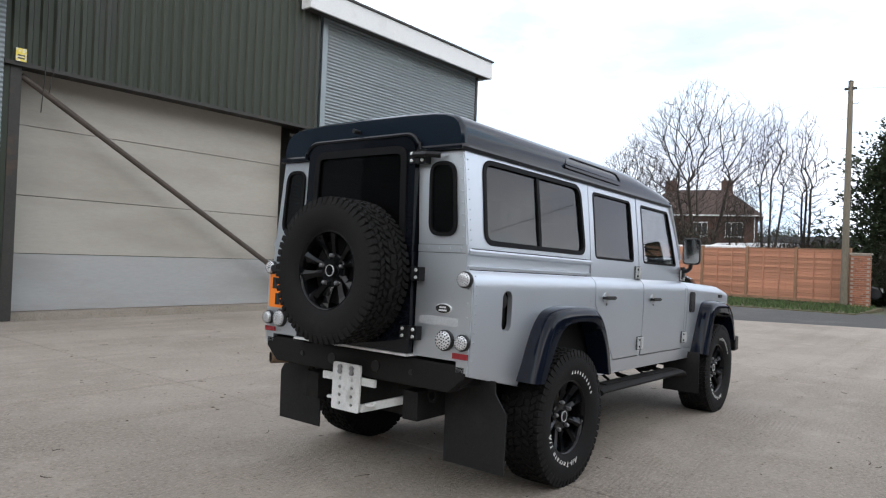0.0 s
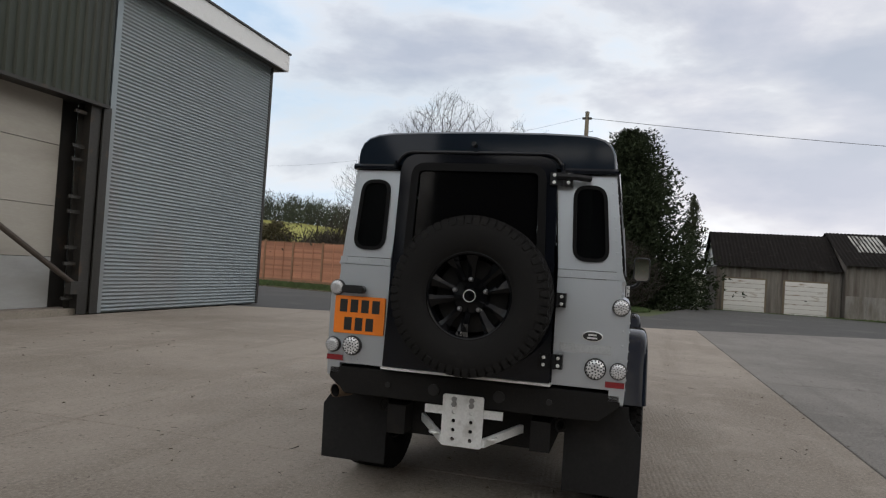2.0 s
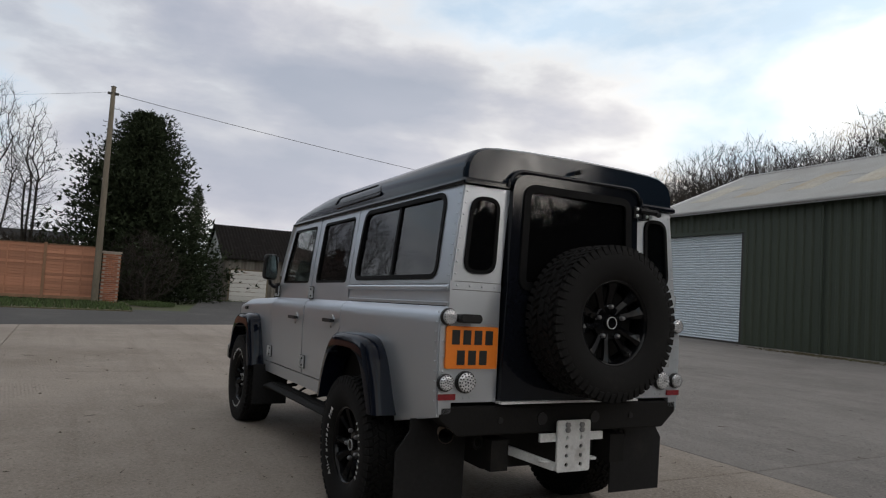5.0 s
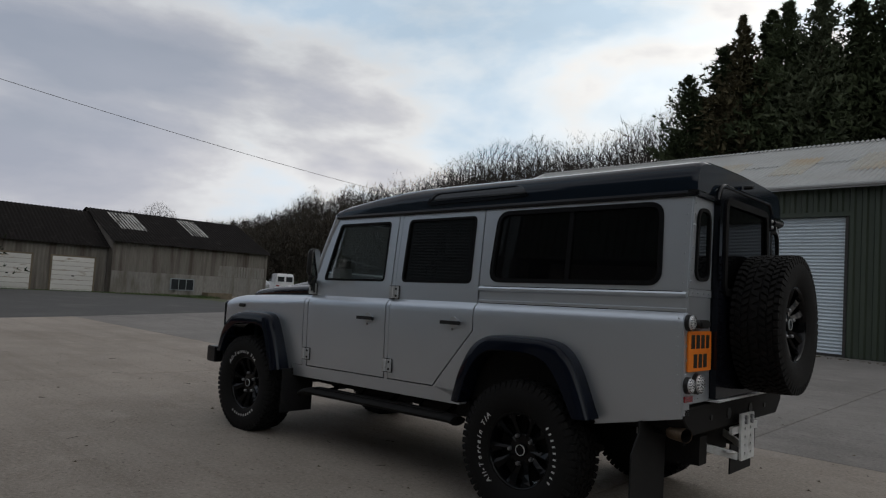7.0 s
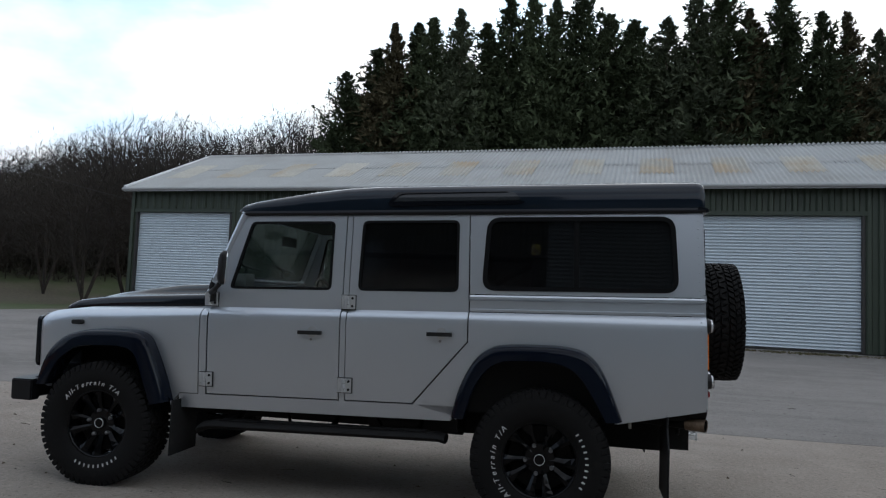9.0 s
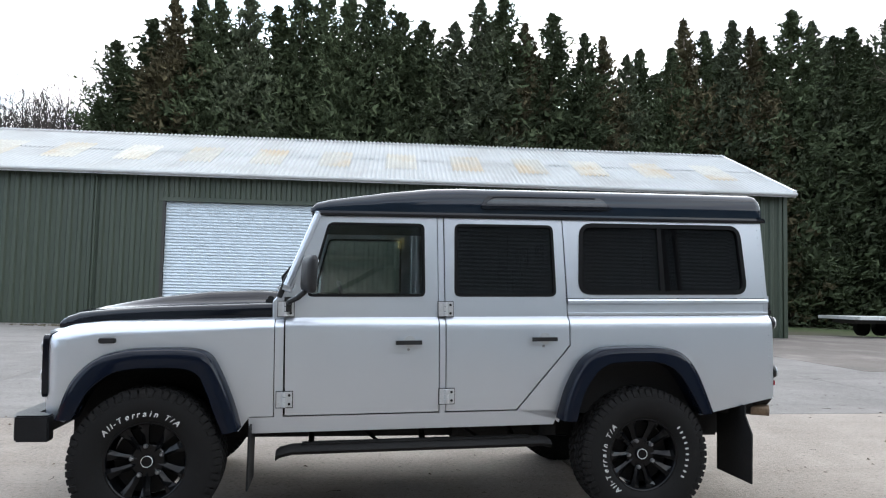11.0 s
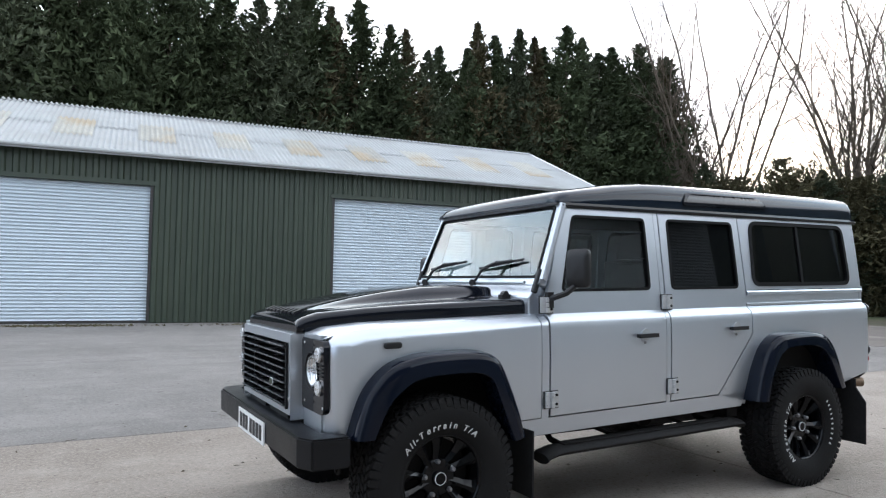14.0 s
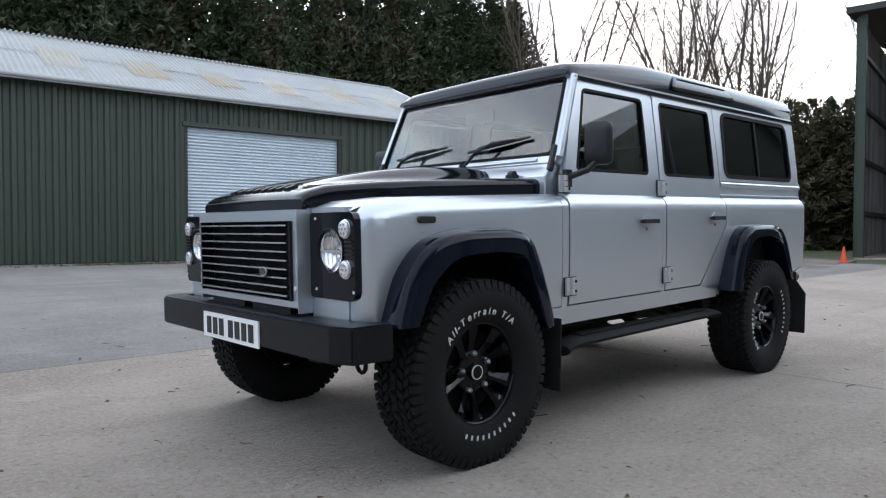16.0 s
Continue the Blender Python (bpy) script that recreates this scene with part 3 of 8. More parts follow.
yard = empty("yard_paving")
tagged(yard, "pale brushed concrete yard slabs with dark joints", "concrete yard", kind="structure")
rows_y = (-14.4, -8.4, -2.62, 3.18, 9.08)
for j, (y0, y1) in enumerate(zip(rows_y, rows_y[1:])):
    xs = [-31.0, -24.4, -18.3, -12.2, -6.1, 0.0, 6.1, 12.2]
    if j < 3:
        xs = xs[2:]
    if edge_x(y1) - 12.2 < 2:
        xs = xs[:-1]
    for i, x0 in enumerate(xs):
        last = i == len(xs) - 1
        x1a = edge_x(y0) if last else xs[i + 1] - 0.012
        x1b = edge_x(y1) if last else xs[i + 1] - 0.012
        bm = bmesh.new()
        prism(bm, [(x0, y0 + 0.012), (x1a, y0 + 0.012), (x1b, y1), (x0, y1)], "z", -0.18, 0.0)
        for v in bm.verts:
            v.co.z += yard_z(v.co.y)
        part("slab", bm, "concrete_worn" if j < 2 else "concrete", yard, bevel=0.006)
# apron in front of the long shed and the strip past the barn
bm = bmesh.new()
prism(bm, [(-20, -16.8), (19.5, -18.6), (20.8, -14.41), (-20, -14.41)], "z", -0.18, -0.004)
for v in bm.verts:
    v.co.z += yard_z(v.co.y)
part("slab", bm, "concrete_worn", yard)
bm = bmesh.new()
box(bm, -31, 0.6, 9.09, 12, -0.18, -0.004)
part("slab", bm, "concrete", yard)


track = flat("dirt_track", [(-7.9, -14.3), (-8.0, -6.75), (-11.1, -6.2), (-12.3, -5.2), (-13.4, -4.15), (-14.4, -3.6), (-18.2, -4.3), (-20.5, -4.6), (-21.5, -15.5), (-14, -16.6)], -0.05, 0.005, "dirt")
for v in track.data.vertices:
    v.co.z += yard_z(v.co.y)
tagged(track, "brown gravelly dirt past the end of the concrete", "dirt track", kind="structure")


verts, faces = [], []
for i in range(13):
    for j in range(9):
        a, d = radians(14 + 1.7 * i), 150 + 12 * j
        x, y = d * math.cos(a), d * math.sin(a)
        verts.append((x, y, hill(x, y) + 0.9))
for i in range(12):
    for j in range(8):
        k = i * 9 + j
        faces.append((k, k + 1, k + 10, k + 9))
far_field = raw("far_field", verts, faces, "field", smooth=True)
tagged(far_field, "yellow-green field on the distant hillside", "field", kind="structure")


def blades(name, spots, h, material, label, category, seed, width=0.02):
    rnd = random.Random(seed)
    verts, faces = [], []
    for x, y, z, s in spots:
        a, hh = rnd.uniform(0, 6.3), h * s * rnd.uniform(0.5, 1.3)
        w = width * rnd.uniform(0.7, 1.6)
        dx, dy = math.cos(a) * w, math.sin(a) * w
        lx, ly = rnd.uniform(-0.5, 0.5) * hh, rnd.uniform(-0.5, 0.5) * hh
        k = len(verts)
        verts += [(x - dx, y - dy, z), (x + dx, y + dy, z), (x + lx, y + ly, z + hh)]
        faces.append((k, k + 1, k + 2))
    ob = raw(name, verts, faces, material)
    return tagged(ob, label, category, kind="stuff")


rnd = random.Random(5)
verge = flat("verge", [(21.2, 0.4), (26.6, 0.2), (27.3, 8), (28.3, 17), (31.5, 34), (29.5, 34), (25.2, 21), (22.8, 12), (21.0, 4)], -0.3, 0.0, "moss")
tagged(verge, "narrow grass verge below the fence", "verge", kind="structure")
spots = []
for _ in range(15000):
    y = rnd.uniform(0.4, 26)
    x0 = np.interp(y, [0.4, 4, 12, 21, 26], [21.3, 21.1, 22.9, 25.3, 26.8])
    x1 = np.interp(y, [0.4, 8, 17, 26], [26.4, 27.2, 28.2, 30])
    spots.append((rnd.uniform(x0, x1), y, 0.0, 1.0))
blades("verge_grass", spots, 0.13, "grass", "short green grass on the verge below the fence", "grass", 8)
spots = []
for _ in range(7000):
    y = rnd.uniform(-17.5, -4.6)
    x = rnd.uniform(35.0, 37.2)
    spots.append((x, y, hill(x, y) + 0.02, 1.0))
for _ in range(3000):
    a = rnd.uniform(0, 6.3)
    r = rnd.uniform(0, 1) ** 0.5
    spots.append((27.9 + 1.9 * r * math.cos(a), -0.75 + 0.95 * r * math.sin(a), hill(27.5, -2) + 0.04, 1.0))
blades("garage_grass", spots, 0.12, "grass", "patchy grass in front of the old garages", "grass", 9)
# moss and blown leaves along the foot of the long shed
spots = []
for _ in range(2600):
    u = rnd.choice((4.5, -1.5, 8.5, -6)) + rnd.gauss(0, 1.1)
    spots.append((u, -15.55 - 0.091 * u + rnd.gauss(0, 0.22), yard_z(-15.5 - 0.091 * u), 1.0))
blades("moss_strip", spots, 0.03, "moss", "yellowish moss growing on the concrete by the shed", "moss", 10, 0.03)
spots = []
for _ in range(260):
    spots.append((rnd.uniform(-6, 8), rnd.uniform(-6, 8), 0.003, 1.0))
blades("leaf_litter", spots, 0.012, "bark", "small dead leaves and grit scattered on the concrete", "leaf litter", 11, 0.014)



def stalks(name, count, label, seed):
    """Dry bits of twig and straw, bent and lying flat."""
    rnd = random.Random(seed)
    verts, faces = [], []
    for _ in range(count):
        x, y, a = rnd.uniform(-7, 9), rnd.uniform(-7, 8.5), rnd.uniform(0, 6.3)
        ln, w, bend = rnd.choice((0.02, 0.03, 0.05, 0.09)) * rnd.uniform(0.7, 1.4), rnd.uniform(0.002, 0.0045), rnd.uniform(-0.9, 0.9)
        z = max(0.0, yard_z(y)) + 0.0015
        k = len(verts)
        for i in range(4):
            px, py = x + ln * i / 3 * math.cos(a + bend * i / 3), y + ln * i / 3 * math.sin(a + bend * i / 3)
            nx, ny = -math.sin(a), math.cos(a)
            ww = w * (1 - 0.2 * i)
            verts += [(px - nx * ww, py - ny * ww, z), (px, py, z + 1.3 * ww), (px + nx * ww, py + ny * ww, z)]
        for i in range(3):
            b = k + 3 * i
            faces += [(b, b + 1, b + 4, b + 3), (b + 1, b + 2, b + 5, b + 4)]
    ob = raw(name, verts, faces, "dry_stalk")
    return tagged(ob, label, "litter", kind="stuff")


stalks("twig_litter", 420, "bits of dry twig and straw blown over the concrete", 19)

# ---------------------------------------------------------------- long green shed
SHED = pose(0, -16.35, 0.12, 0, 0, -5.2)
S_L, S_R, S_D, S_E, S_P = 16.15, -12.53, 9.4, 4.60, 6.63
DOORS = ((11.93, 15.97), (2.11, 6.98), (-7.79, -2.91))
DOOR_H = 3.76

shed = empty("long_shed")
shed.matrix_world = SHED
tagged(shed, "long low green clad shed with a pale corrugated roof and roller doors", "shed", kind="structure")
# solid core walls, with the door openings left out
gaps = sorted(DOORS)
edges = [S_R] + [v for g in gaps for v in g] + [S_L]
for a, b in zip(edges[::2], edges[1::2]):
    part("wall_panel", bx(a, b, -0.22, -0.06, 0, S_E), "clad_green", shed)
    sec = wave(a, b, 0.30, 0.055, "box")
    sheet("cladding", lambda s, d: (s, -0.055 + d, 0.02), lambda s, d: (s, -0.055 + d, S_E - 0.06), sec, shed, "clad_green")
for a, b in gaps:
    part("lintel_panel", bx(a, b, -0.22, -0.06, DOOR_H + 0.1, S_E), "clad_green", shed)
    sec = wave(a, b, 0.30, 0.055, "box")
    sheet("cladding", lambda s, d: (s, -0.055 + d, DOOR_H + 0.12), lambda s, d: (s, -0.055 + d, S_E - 0.06), sec, shed, "clad_green")
part("back_wall", bx(S_R, S_L, -S_D, -S_D + 0.15, 0, S_E), "clad_green", shed)
for x0, x1 in ((S_L - 0.16, S_L - 0.001), (S_R + 0.001, S_R + 0.16)):
    bm = bmesh.new()
    prism(bm, [(-0.225, 0), (-0.225, S_E), (-S_D / 2, S_P - 0.12), (-S_D + 0.16, S_E), (-S_D + 0.16, 0)], "x", x0, x1)
    part("gable_wall", bm, "clad_green", shed)
    sec = wave(-S_D + 0.1, -0.1, 0.30, 0.04, "box")
    top = lambda s: S_P - 0.1 - abs(s + S_D / 2) / (S_D / 2) * (S_P - S_E)
    sgn = 1 if x1 > 0 else -1
    xf = x1 if sgn > 0 else x0
    sheet("cladding", lambda s, d: (xf + sgn * (0.004 + d), s, 0.02), lambda s, d: (xf + sgn * (0.004 + d), s, top(s)), sec, shed, "clad_green")
# roof, each slope a corrugated sheet over a thin deck
for sgn in (1, -1):
    y_e, y_r = (0.32, -S_D / 2) if sgn > 0 else (-S_D - 0.32, -S_D / 2)
    rise = (S_P - S_E) / (S_D / 2)
    z_e = S_E - 0.32 * rise + 0.10
    sec = wave(S_R - 0.15, S_L + 0.15, 0.146, 0.055, "sine", 6)
    y_m, z_m = y_e + 0.52 * (y_r - y_e), z_e + 0.52 * (S_P + 0.10 - z_e)
    for (ya, za), (yb, zb), up in (((y_e, z_e), (y_m, z_m), 0.0), ((y_e + 0.48 * (y_r - y_e), z_e + 0.48 * (S_P + 0.10 - z_e)), (y_r, S_P + 0.10), 0.022)):
        ob = sheet("roof_sheet", lambda s, d: (s, ya, za + up + d), lambda s, d: (s, yb, zb + up + d), sec, shed, "cement_roof")
        ob.data.polygons.foreach_set("use_smooth", [True] * len(ob.data.polygons))
    bm = bmesh.new()
    prism(bm, [(y_e, z_e - 0.05), (y_e, z_e - 0.005), (y_r, S_P + 0.095), (y_r, S_P + 0.05)], "x", S_R - 0.12, S_L + 0.12)
    part("roof_deck", bm, "cement_roof", shed)
sec = wave(S_R - 0.15, S_L + 0.15, 0.146, 0.06, "sine", 6)
ob = sheet("ridge_cap", lambda s, d: (s, -S_D / 2 + 0.28, S_P + 0.035 + d), lambda s, d: (s, -S_D / 2, S_P + 0.14 + d), sec, shed, "cement_roof")
# skylight sheets, in one row half way up the slope, lying in the corrugations of the roof
rise = (S_P - S_E) / (S_D / 2)
pitch = (S_L - S_R + 0.30) / round((S_L - S_R + 0.30) / 0.146)
for i in range(13):
    u = S_R - 0.15 + pitch * round((15.05 - 2.17 * i - 0.53 - S_R + 0.15) / pitch)
    sec = wave(u, u + 7 * pitch, pitch, 0.055, "sine", 6)
    yl, yh = -0.95, -2.85
    ob = sheet("skylight", lambda s, d: (s, yl, S_E + 0.115 - yl * rise + d), lambda s, d: (s, yh, S_E + 0.130 - yh * rise + d), sec, shed, "skylight")
part("eaves_fascia", bx(S_R - 0.12, S_L + 0.12, 0.30, 0.335, S_E - 0.14, S_E - 0.02), "white_trim", shed)
part("gutter", tube(bmesh.new(), [(S_R - 0.12, 0.385, S_E - 0.06), (S_L + 0.12, 0.385, S_E - 0.06)], 0.055, 8), "cement_roof", shed)
for x in (S_R - 0.10, S_L + 0.10):
    for s in (1, -1):
        a, b = (-S_D / 2, S_P + 0.17), (0.30 if s > 0 else -S_D - 0.30, S_E + 0.06)
        part("barge_board", tube(bmesh.new(), [(x, a[0], a[1] - 0.04), (x, b[0], b[1] - 0.04)], 0.075, 4), "white_trim", shed)
for a, b in DOORS:
    door = empty("roller_door")
    door.parent = shed
    door["label"] = "closed pale galvanised roller shutter"
    n = int(DOOR_H / 0.088)
    sec = wave(0.03, DOOR_H, 0.092, 0.034, "sine", 6)
    sheet("curtain", lambda s, d: (a + 0.06, -0.17 + d, s), lambda s, d: (b - 0.06, -0.17 + d, s), sec, door, "roller")
    part("bottom_rail", bx(a + 0.06, b - 0.06, -0.19, -0.13, 0.0, 0.07), "steel_dark", door)
    part("guide", bx(a, a + 0.075, -0.21, -0.04, 0, DOOR_H + 0.08), "steel_dark", door)
    part("guide", bx(b - 0.075, b, -0.21, -0.04, 0, DOOR_H + 0.08), "steel_dark", door)
    part("shutter_box", bx(a - 0.05, b + 0.05, -0.21, 0.0, DOOR_H - 0.01, DOOR_H + 0.11), "clad_green", door)
# downpipe and conduit on the front
part("downpipe", tube(bmesh.new(), [(8.9, 0.05, 0), (8.9, 0.05, S_E - 0.2), (8.9, 0.36, S_E - 0.08)], 0.035, 8), "clad_green", shed)
part("flashing", bx(S_R - 0.01, S_R + 0.12, -0.05, 0.012, 0, S_E), "clad_green", shed)
part("flashing", bx(S_L - 0.12, S_L + 0.01, -0.05, 0.012, 0, S_E), "clad_green", shed)

# ---------------------------------------------------------------- tall barn beside the yard
barn = empty("tall_barn")
tagged(barn, "tall barn with olive cladding, precast panels and a galvanised bay", "barn", kind="structure")
BY = 9.36
# precast panels
zs = (0.10, 1.05, 2.0, 3.14, 4.3)
for z0, z1 in zip(zs, zs[1:]):
    part("panel", bx(0.72, 6.16, BY + 0.30, BY + 0.44, z0 + 0.006, z1 - 0.006), "beige" if z0 > 0.5 else "beige_grey", barn, bevel=0.012)
part("sill", bx(0.4, 6.6, BY - 0.02, BY + 0.48, -0.1, 0.095), "concrete", barn, bevel=0.015)
part("backing_wall", bx(0.5, 6.7, BY + 0.46, BY + 0.6, 0, 8.6), "steel_dark", barn)
part("backing_wall", bx(6.71, 12.8, BY + 0.16, BY + 0.3, 0, 6.5), "steel_dark", barn)
# olive cladding above
sec = wave(0.45, 6.72, 0.205, 0.04, "box")
sheet("cladding", lambda s, d: (s, BY - 0.22 - d, 4.0), lambda s, d: (s, BY - 0.22 - d, 8.6), sec, barn, "clad_moss")
part("cladding_rail", bx(0.45, 6.72, BY - 0.2, BY + 0.45, 4.02, 4.16), "steel_dark", barn)
part("drip_flashing", bx(0.45, 6.72, BY - 0.28, BY - 0.2, 3.96, 4.02), "steel_dark", barn)
# columns
def stanchion(x, y, h, name="stanchion"):
    bm = bmesh.new()
    box(bm, x - 0.13, x + 0.13, y - 0.15, y - 0.13, 0, h)
    box(bm, x - 0.13, x + 0.13, y + 0.13, y + 0.15, 0, h)
    box(bm, x - 0.01, x + 0.01, y - 0.13, y + 0.13, 0, h)
    return part(name, bm, "steel_dark", barn)
stanchion(6.52, BY + 0.0, 4.0)
part("side_plate", bx(6.66, 6.86, BY - 0.2, BY - 0.17, 0, 4.0), "steel_dark", barn)
for z in (0.30, 0.95, 1.25, 1.92, 2.2, 2.9, 3.15, 3.8):
    part("bracket", bx(6.12, 6.40, BY - 0.05, BY - 0.02, z - 0.03, z + 0.03), "steel_dark", barn)
part("column_casing", bx(0.56, 0.72, BY - 0.2, BY + 0.45, 0, 4.0), "steel_dark", barn)
W_END = -9.9
sec = wave(0.0, 5.3, 0.0762, 0.024, "sine", 5)
sheet("corrugated_wall", lambda s, d: (W_END, BY - 0.26 - d, s), lambda s, d: (0.44, BY - 0.26 - d, s), sec, barn, "tin")
part("backing_wall", bx(W_END + 0.02, 0.44, BY - 0.2, BY - 0.06, 0, 5.3), "steel_dark", barn)
part("end_wall", bx(W_END, W_END + 0.12, BY - 0.05, BY + 11.7, 0, 6.0), "tin", barn)
for x in (-4.55, -4.80):
    part("downpipe", tube(bmesh.new(), [(x, BY - 0.36, 0.1), (x, BY - 0.36, 5.1)], 0.05, 8), "steel_dark", barn)
part("fascia", bx(W_END - 0.05, 0.44, 8.30, 8.36, 5.0, 5.35), "steel_dark", barn, bevel=0.01)
part("soffit", bx(W_END - 0.05, 0.44, 8.37, BY - 0.3, 5.02, 5.05), "steel_dark", barn)
bm = bmesh.new()
prism(bm, [(8.32, 5.36), (8.32, 5.42), (BY + 12, 7.2), (BY + 12, 7.1)], "x", W_END - 0.1, 0.44)
part("roof", bm, "cement_roof", barn)
part("end_wall", bx(0.46, 0.58, BY - 0.19, BY + 11.7, 0, 8.5), "clad_moss", barn)
# diagonal tie across the panels
part("diagonal_brace", tube(bmesh.new(), [(0.75, BY - 0.1, 3.85), (6.45, BY - 0.1, 0.5)], 0.05, 10), "steel_brown", barn)
part("brace_foot", bx(6.2, 6.62, BY - 0.17, BY - 0.03, 0.38, 0.62), "steel_dark", barn)
part("hanging_cable", tube(bmesh.new(), [(1.02, BY - 0.3, 7.0), (1.03, BY - 0.3, 4.1), (1.0, BY - 0.25, 3.3)], 0.008, 5), "steel_dark", barn)
part("hanging_cable", tube(bmesh.new(), [(1.16, BY - 0.3, 7.0), (1.16, BY - 0.3, 4.1), (1.1, BY - 0.26, 3.6)], 0.006, 5), "steel_dark", barn)
# galvanised bay: horizontal corrugations
sec = wave(0.0, 6.62, 0.0762, 0.031, "sine", 6)
ob = sheet("corrugated_wall", lambda s, d: (7.0, BY - 0.10 - d, s), lambda s, d: (12.86, BY - 0.10 - d, s), sec, barn, "tin")
ob.data.polygons.foreach_set("use_smooth", [True] * len(ob.data.polygons))
part("corner_trim", bx(6.87, 7.02, BY - 0.15, BY - 0.06, 0, 6.7), "tin", barn, bevel=0.01)
part("corner_trim", bx(12.84, 12.94, BY - 0.14, BY + 0.3, 0, 6.6), "steel_dark", barn)
sec = wave(BY + 0.3, BY + 12, 0.0762, 0.019, "sine", 4)
sheet("corrugated_wall", lambda s, d: (12.88 + d, s, 0.0), lambda s, d: (12.88 + d, s, 6.9), sec, barn, "tin")
part("fascia", bx(6.12, 13.04, 8.80, 8.86, 6.52, 6.99), "white_trim", barn, bevel=0.01)
part("fascia", bx(12.98, 13.04, 8.87, BY + 12, 6.52, 6.99), "white_trim", barn)
part("fascia", bx(6.12, 6.18, 8.87, BY - 0.27, 6.52, 6.99), "white_trim", barn)
part("soffit", bx(6.19, 12.97, 8.87, BY - 0.27, 6.53, 6.56), "steel_dark", barn)
part("fascia_cap", bx(6.10, 13.07, 8.76, 8.92, 6.995, 7.04), "steel_dark", barn)
bm = bmesh.new()
prism(bm, [(8.88, 6.94), (8.88, 6.97), (BY + 12, 8.2), (BY + 12, 8.1)], "x", 6.73, 12.97)
part("roof", bm, "cement_roof", barn)
bm = bmesh.new()
prism(bm, [(BY - 0.5, 8.55), (BY - 0.5, 8.65), (BY + 12, 10.2), (BY + 12, 10.1)], "x", 0.40, 6.8)
part("roof", bm, "cement_roof", barn)
part("back_wall", bx(W_END, 13, BY + 11.8, BY + 12, 0, 7), "tin", barn)
sign = empty("warning_sign", 0.66, BY - 0.31, 4.12)
tagged(sign, "small yellow warning sign on the barn corner", "sign")
part("plate", bx(-0.075, 0.075, -0.006, 0.006, -0.10, 0.10), "yellow", sign)
part("text_bar", bx(-0.05, 0.05, -0.010, -0.0065, -0.065, -0.045), "ink", sign)
part("text_bar", bx(-0.05, 0.05, -0.010, -0.0065, -0.02, 0.0), "ink", sign)

# ---------------------------------------------------------------- open-fronted store at the far end of the yard
store = empty("open_store", -24.0, -5.7, 0, 8)
tagged(store, "open-fronted dark green steel store at the yard's end", "store", kind="structure")
part("floor_slab", bx(-9, 0.3, 0, 14, -0.1, 0.0), "concrete", store)
for y in (0.0, 6.6, 13.2):
    part("stanchion", bx(-0.28, 0.0, y, y + 0.26, 0, 9.0), "clad_green", store, bevel=0.01)
part("back_wall", bx(-9, -8.85, 0, 14, 0, 9.0), "clad_moss", store)
part("side_wall", bx(-8.85, -0.3, -0.12, 0.0, 0, 9.0), "clad_green", store)
part("side_wall", bx(-8.85, -0.3, 13.5, 13.62, 0, 9.0), "clad_green", store)
for z in (1.6, 3.6, 5.6, 7.6):
    part("sheeting_rail", bx(-8.85, -0.3, 0.003, 0.14, z, z + 0.16), "steel_dark", store)
    part("sheeting_rail", bx(-8.84, -8.72, 0.15, 13.4, z, z + 0.16), "steel_dark", store)
sec = wave(-8.8, -0.35, 0.30, 0.035, "box")
sheet("lining", lambda s, d: (s, 0.004 + d * 0.8, 0), lambda s, d: (s, 0.004 + d * 0.8, 8.9), sec, store, "asbestos")
bm = bmesh.new()
loft(bm, [[(0.4, -0.35, 9.02), (0.4, -0.35, 9.26), (-9.2, -0.35, 9.9), (-9.2, -0.35, 9.7)], [(0.4, 14.2, 9.02), (0.4, 14.2, 9.26), (-9.2, 14.2, 9.9), (-9.2, 14.2, 9.7)]])
part("roof", bm, "steel_dark", store)
bench = empty("work_bench", -25.0, -3.2, 0.0, 8)
tagged(bench, "low old timber bench standing in the open store", "bench")
part("top", bx(-0.4, 0.9, -0.5, 1.4, 0.62, 0.72), "timber", bench, bevel=0.01)
for x in (-0.3, 0.8):
    for y in (-0.4, 1.3):
        part("leg", bx(x - 0.05, x + 0.05, y - 0.05, y + 0.05, 0, 0.615), "timber", bench)
cone = empty("traffic_cone", -18.4, -4.35, 0.02)
cone.scale = (0.66, 0.66, 0.66)
tagged(cone, "faded orange traffic cone on the concrete edge", "traffic cone")
part("base", bx(-0.2, 0.2, -0.2, 0.2, 0, 0.04), "cone", cone, bevel=0.01)
part("body", tube(bmesh.new(), [(0, 0, 0.042), (0, 0, 0.4), (0, 0, 0.75)], 0.15, 16, r_end=0.035), "cone", cone, smooth="auto")

# ---------------------------------------------------------------- gabled barn west of the yard
far_barn = empty("far_barn", -14.3, 10.6, 0, 2)
tagged(far_barn, "dark green gabled barn at the end of the yard", "barn", kind="structure")
bm = bmesh.new()
prism(bm, [(0, 0), (0, 6.2), (-7.5, 9.6), (-15, 6.2), (-15, 0)], "y", 0, 14)
part("walls", bm, "clad_green", far_barn)
for x0, x1 in ((0.4, -7.5), (-15.4, -7.5)):
    sec = wave(-0.3, 14.3, 0.30, 0.05, "sine", 4)
    sheet("roof_sheet", lambda s, d: (x0, s, 6.1 + d), lambda s, d: (x1, s, 9.7 + d), sec, far_barn, "cement_roof")
part("downpipe", tube(bmesh.new(), [(-3.2, -0.1, 0.1), (-3.2, -0.1, 6.9)], 0.06, 8), "tin", far_barn)

# ---------------------------------------------------------------- fence, pillar, pole
FENCE = [(26.55, 0.98), (27.0, 6.0), (27.75, 12.0), (28.9, 18.0), (30.6, 24.0), (33.0, 31.0)]


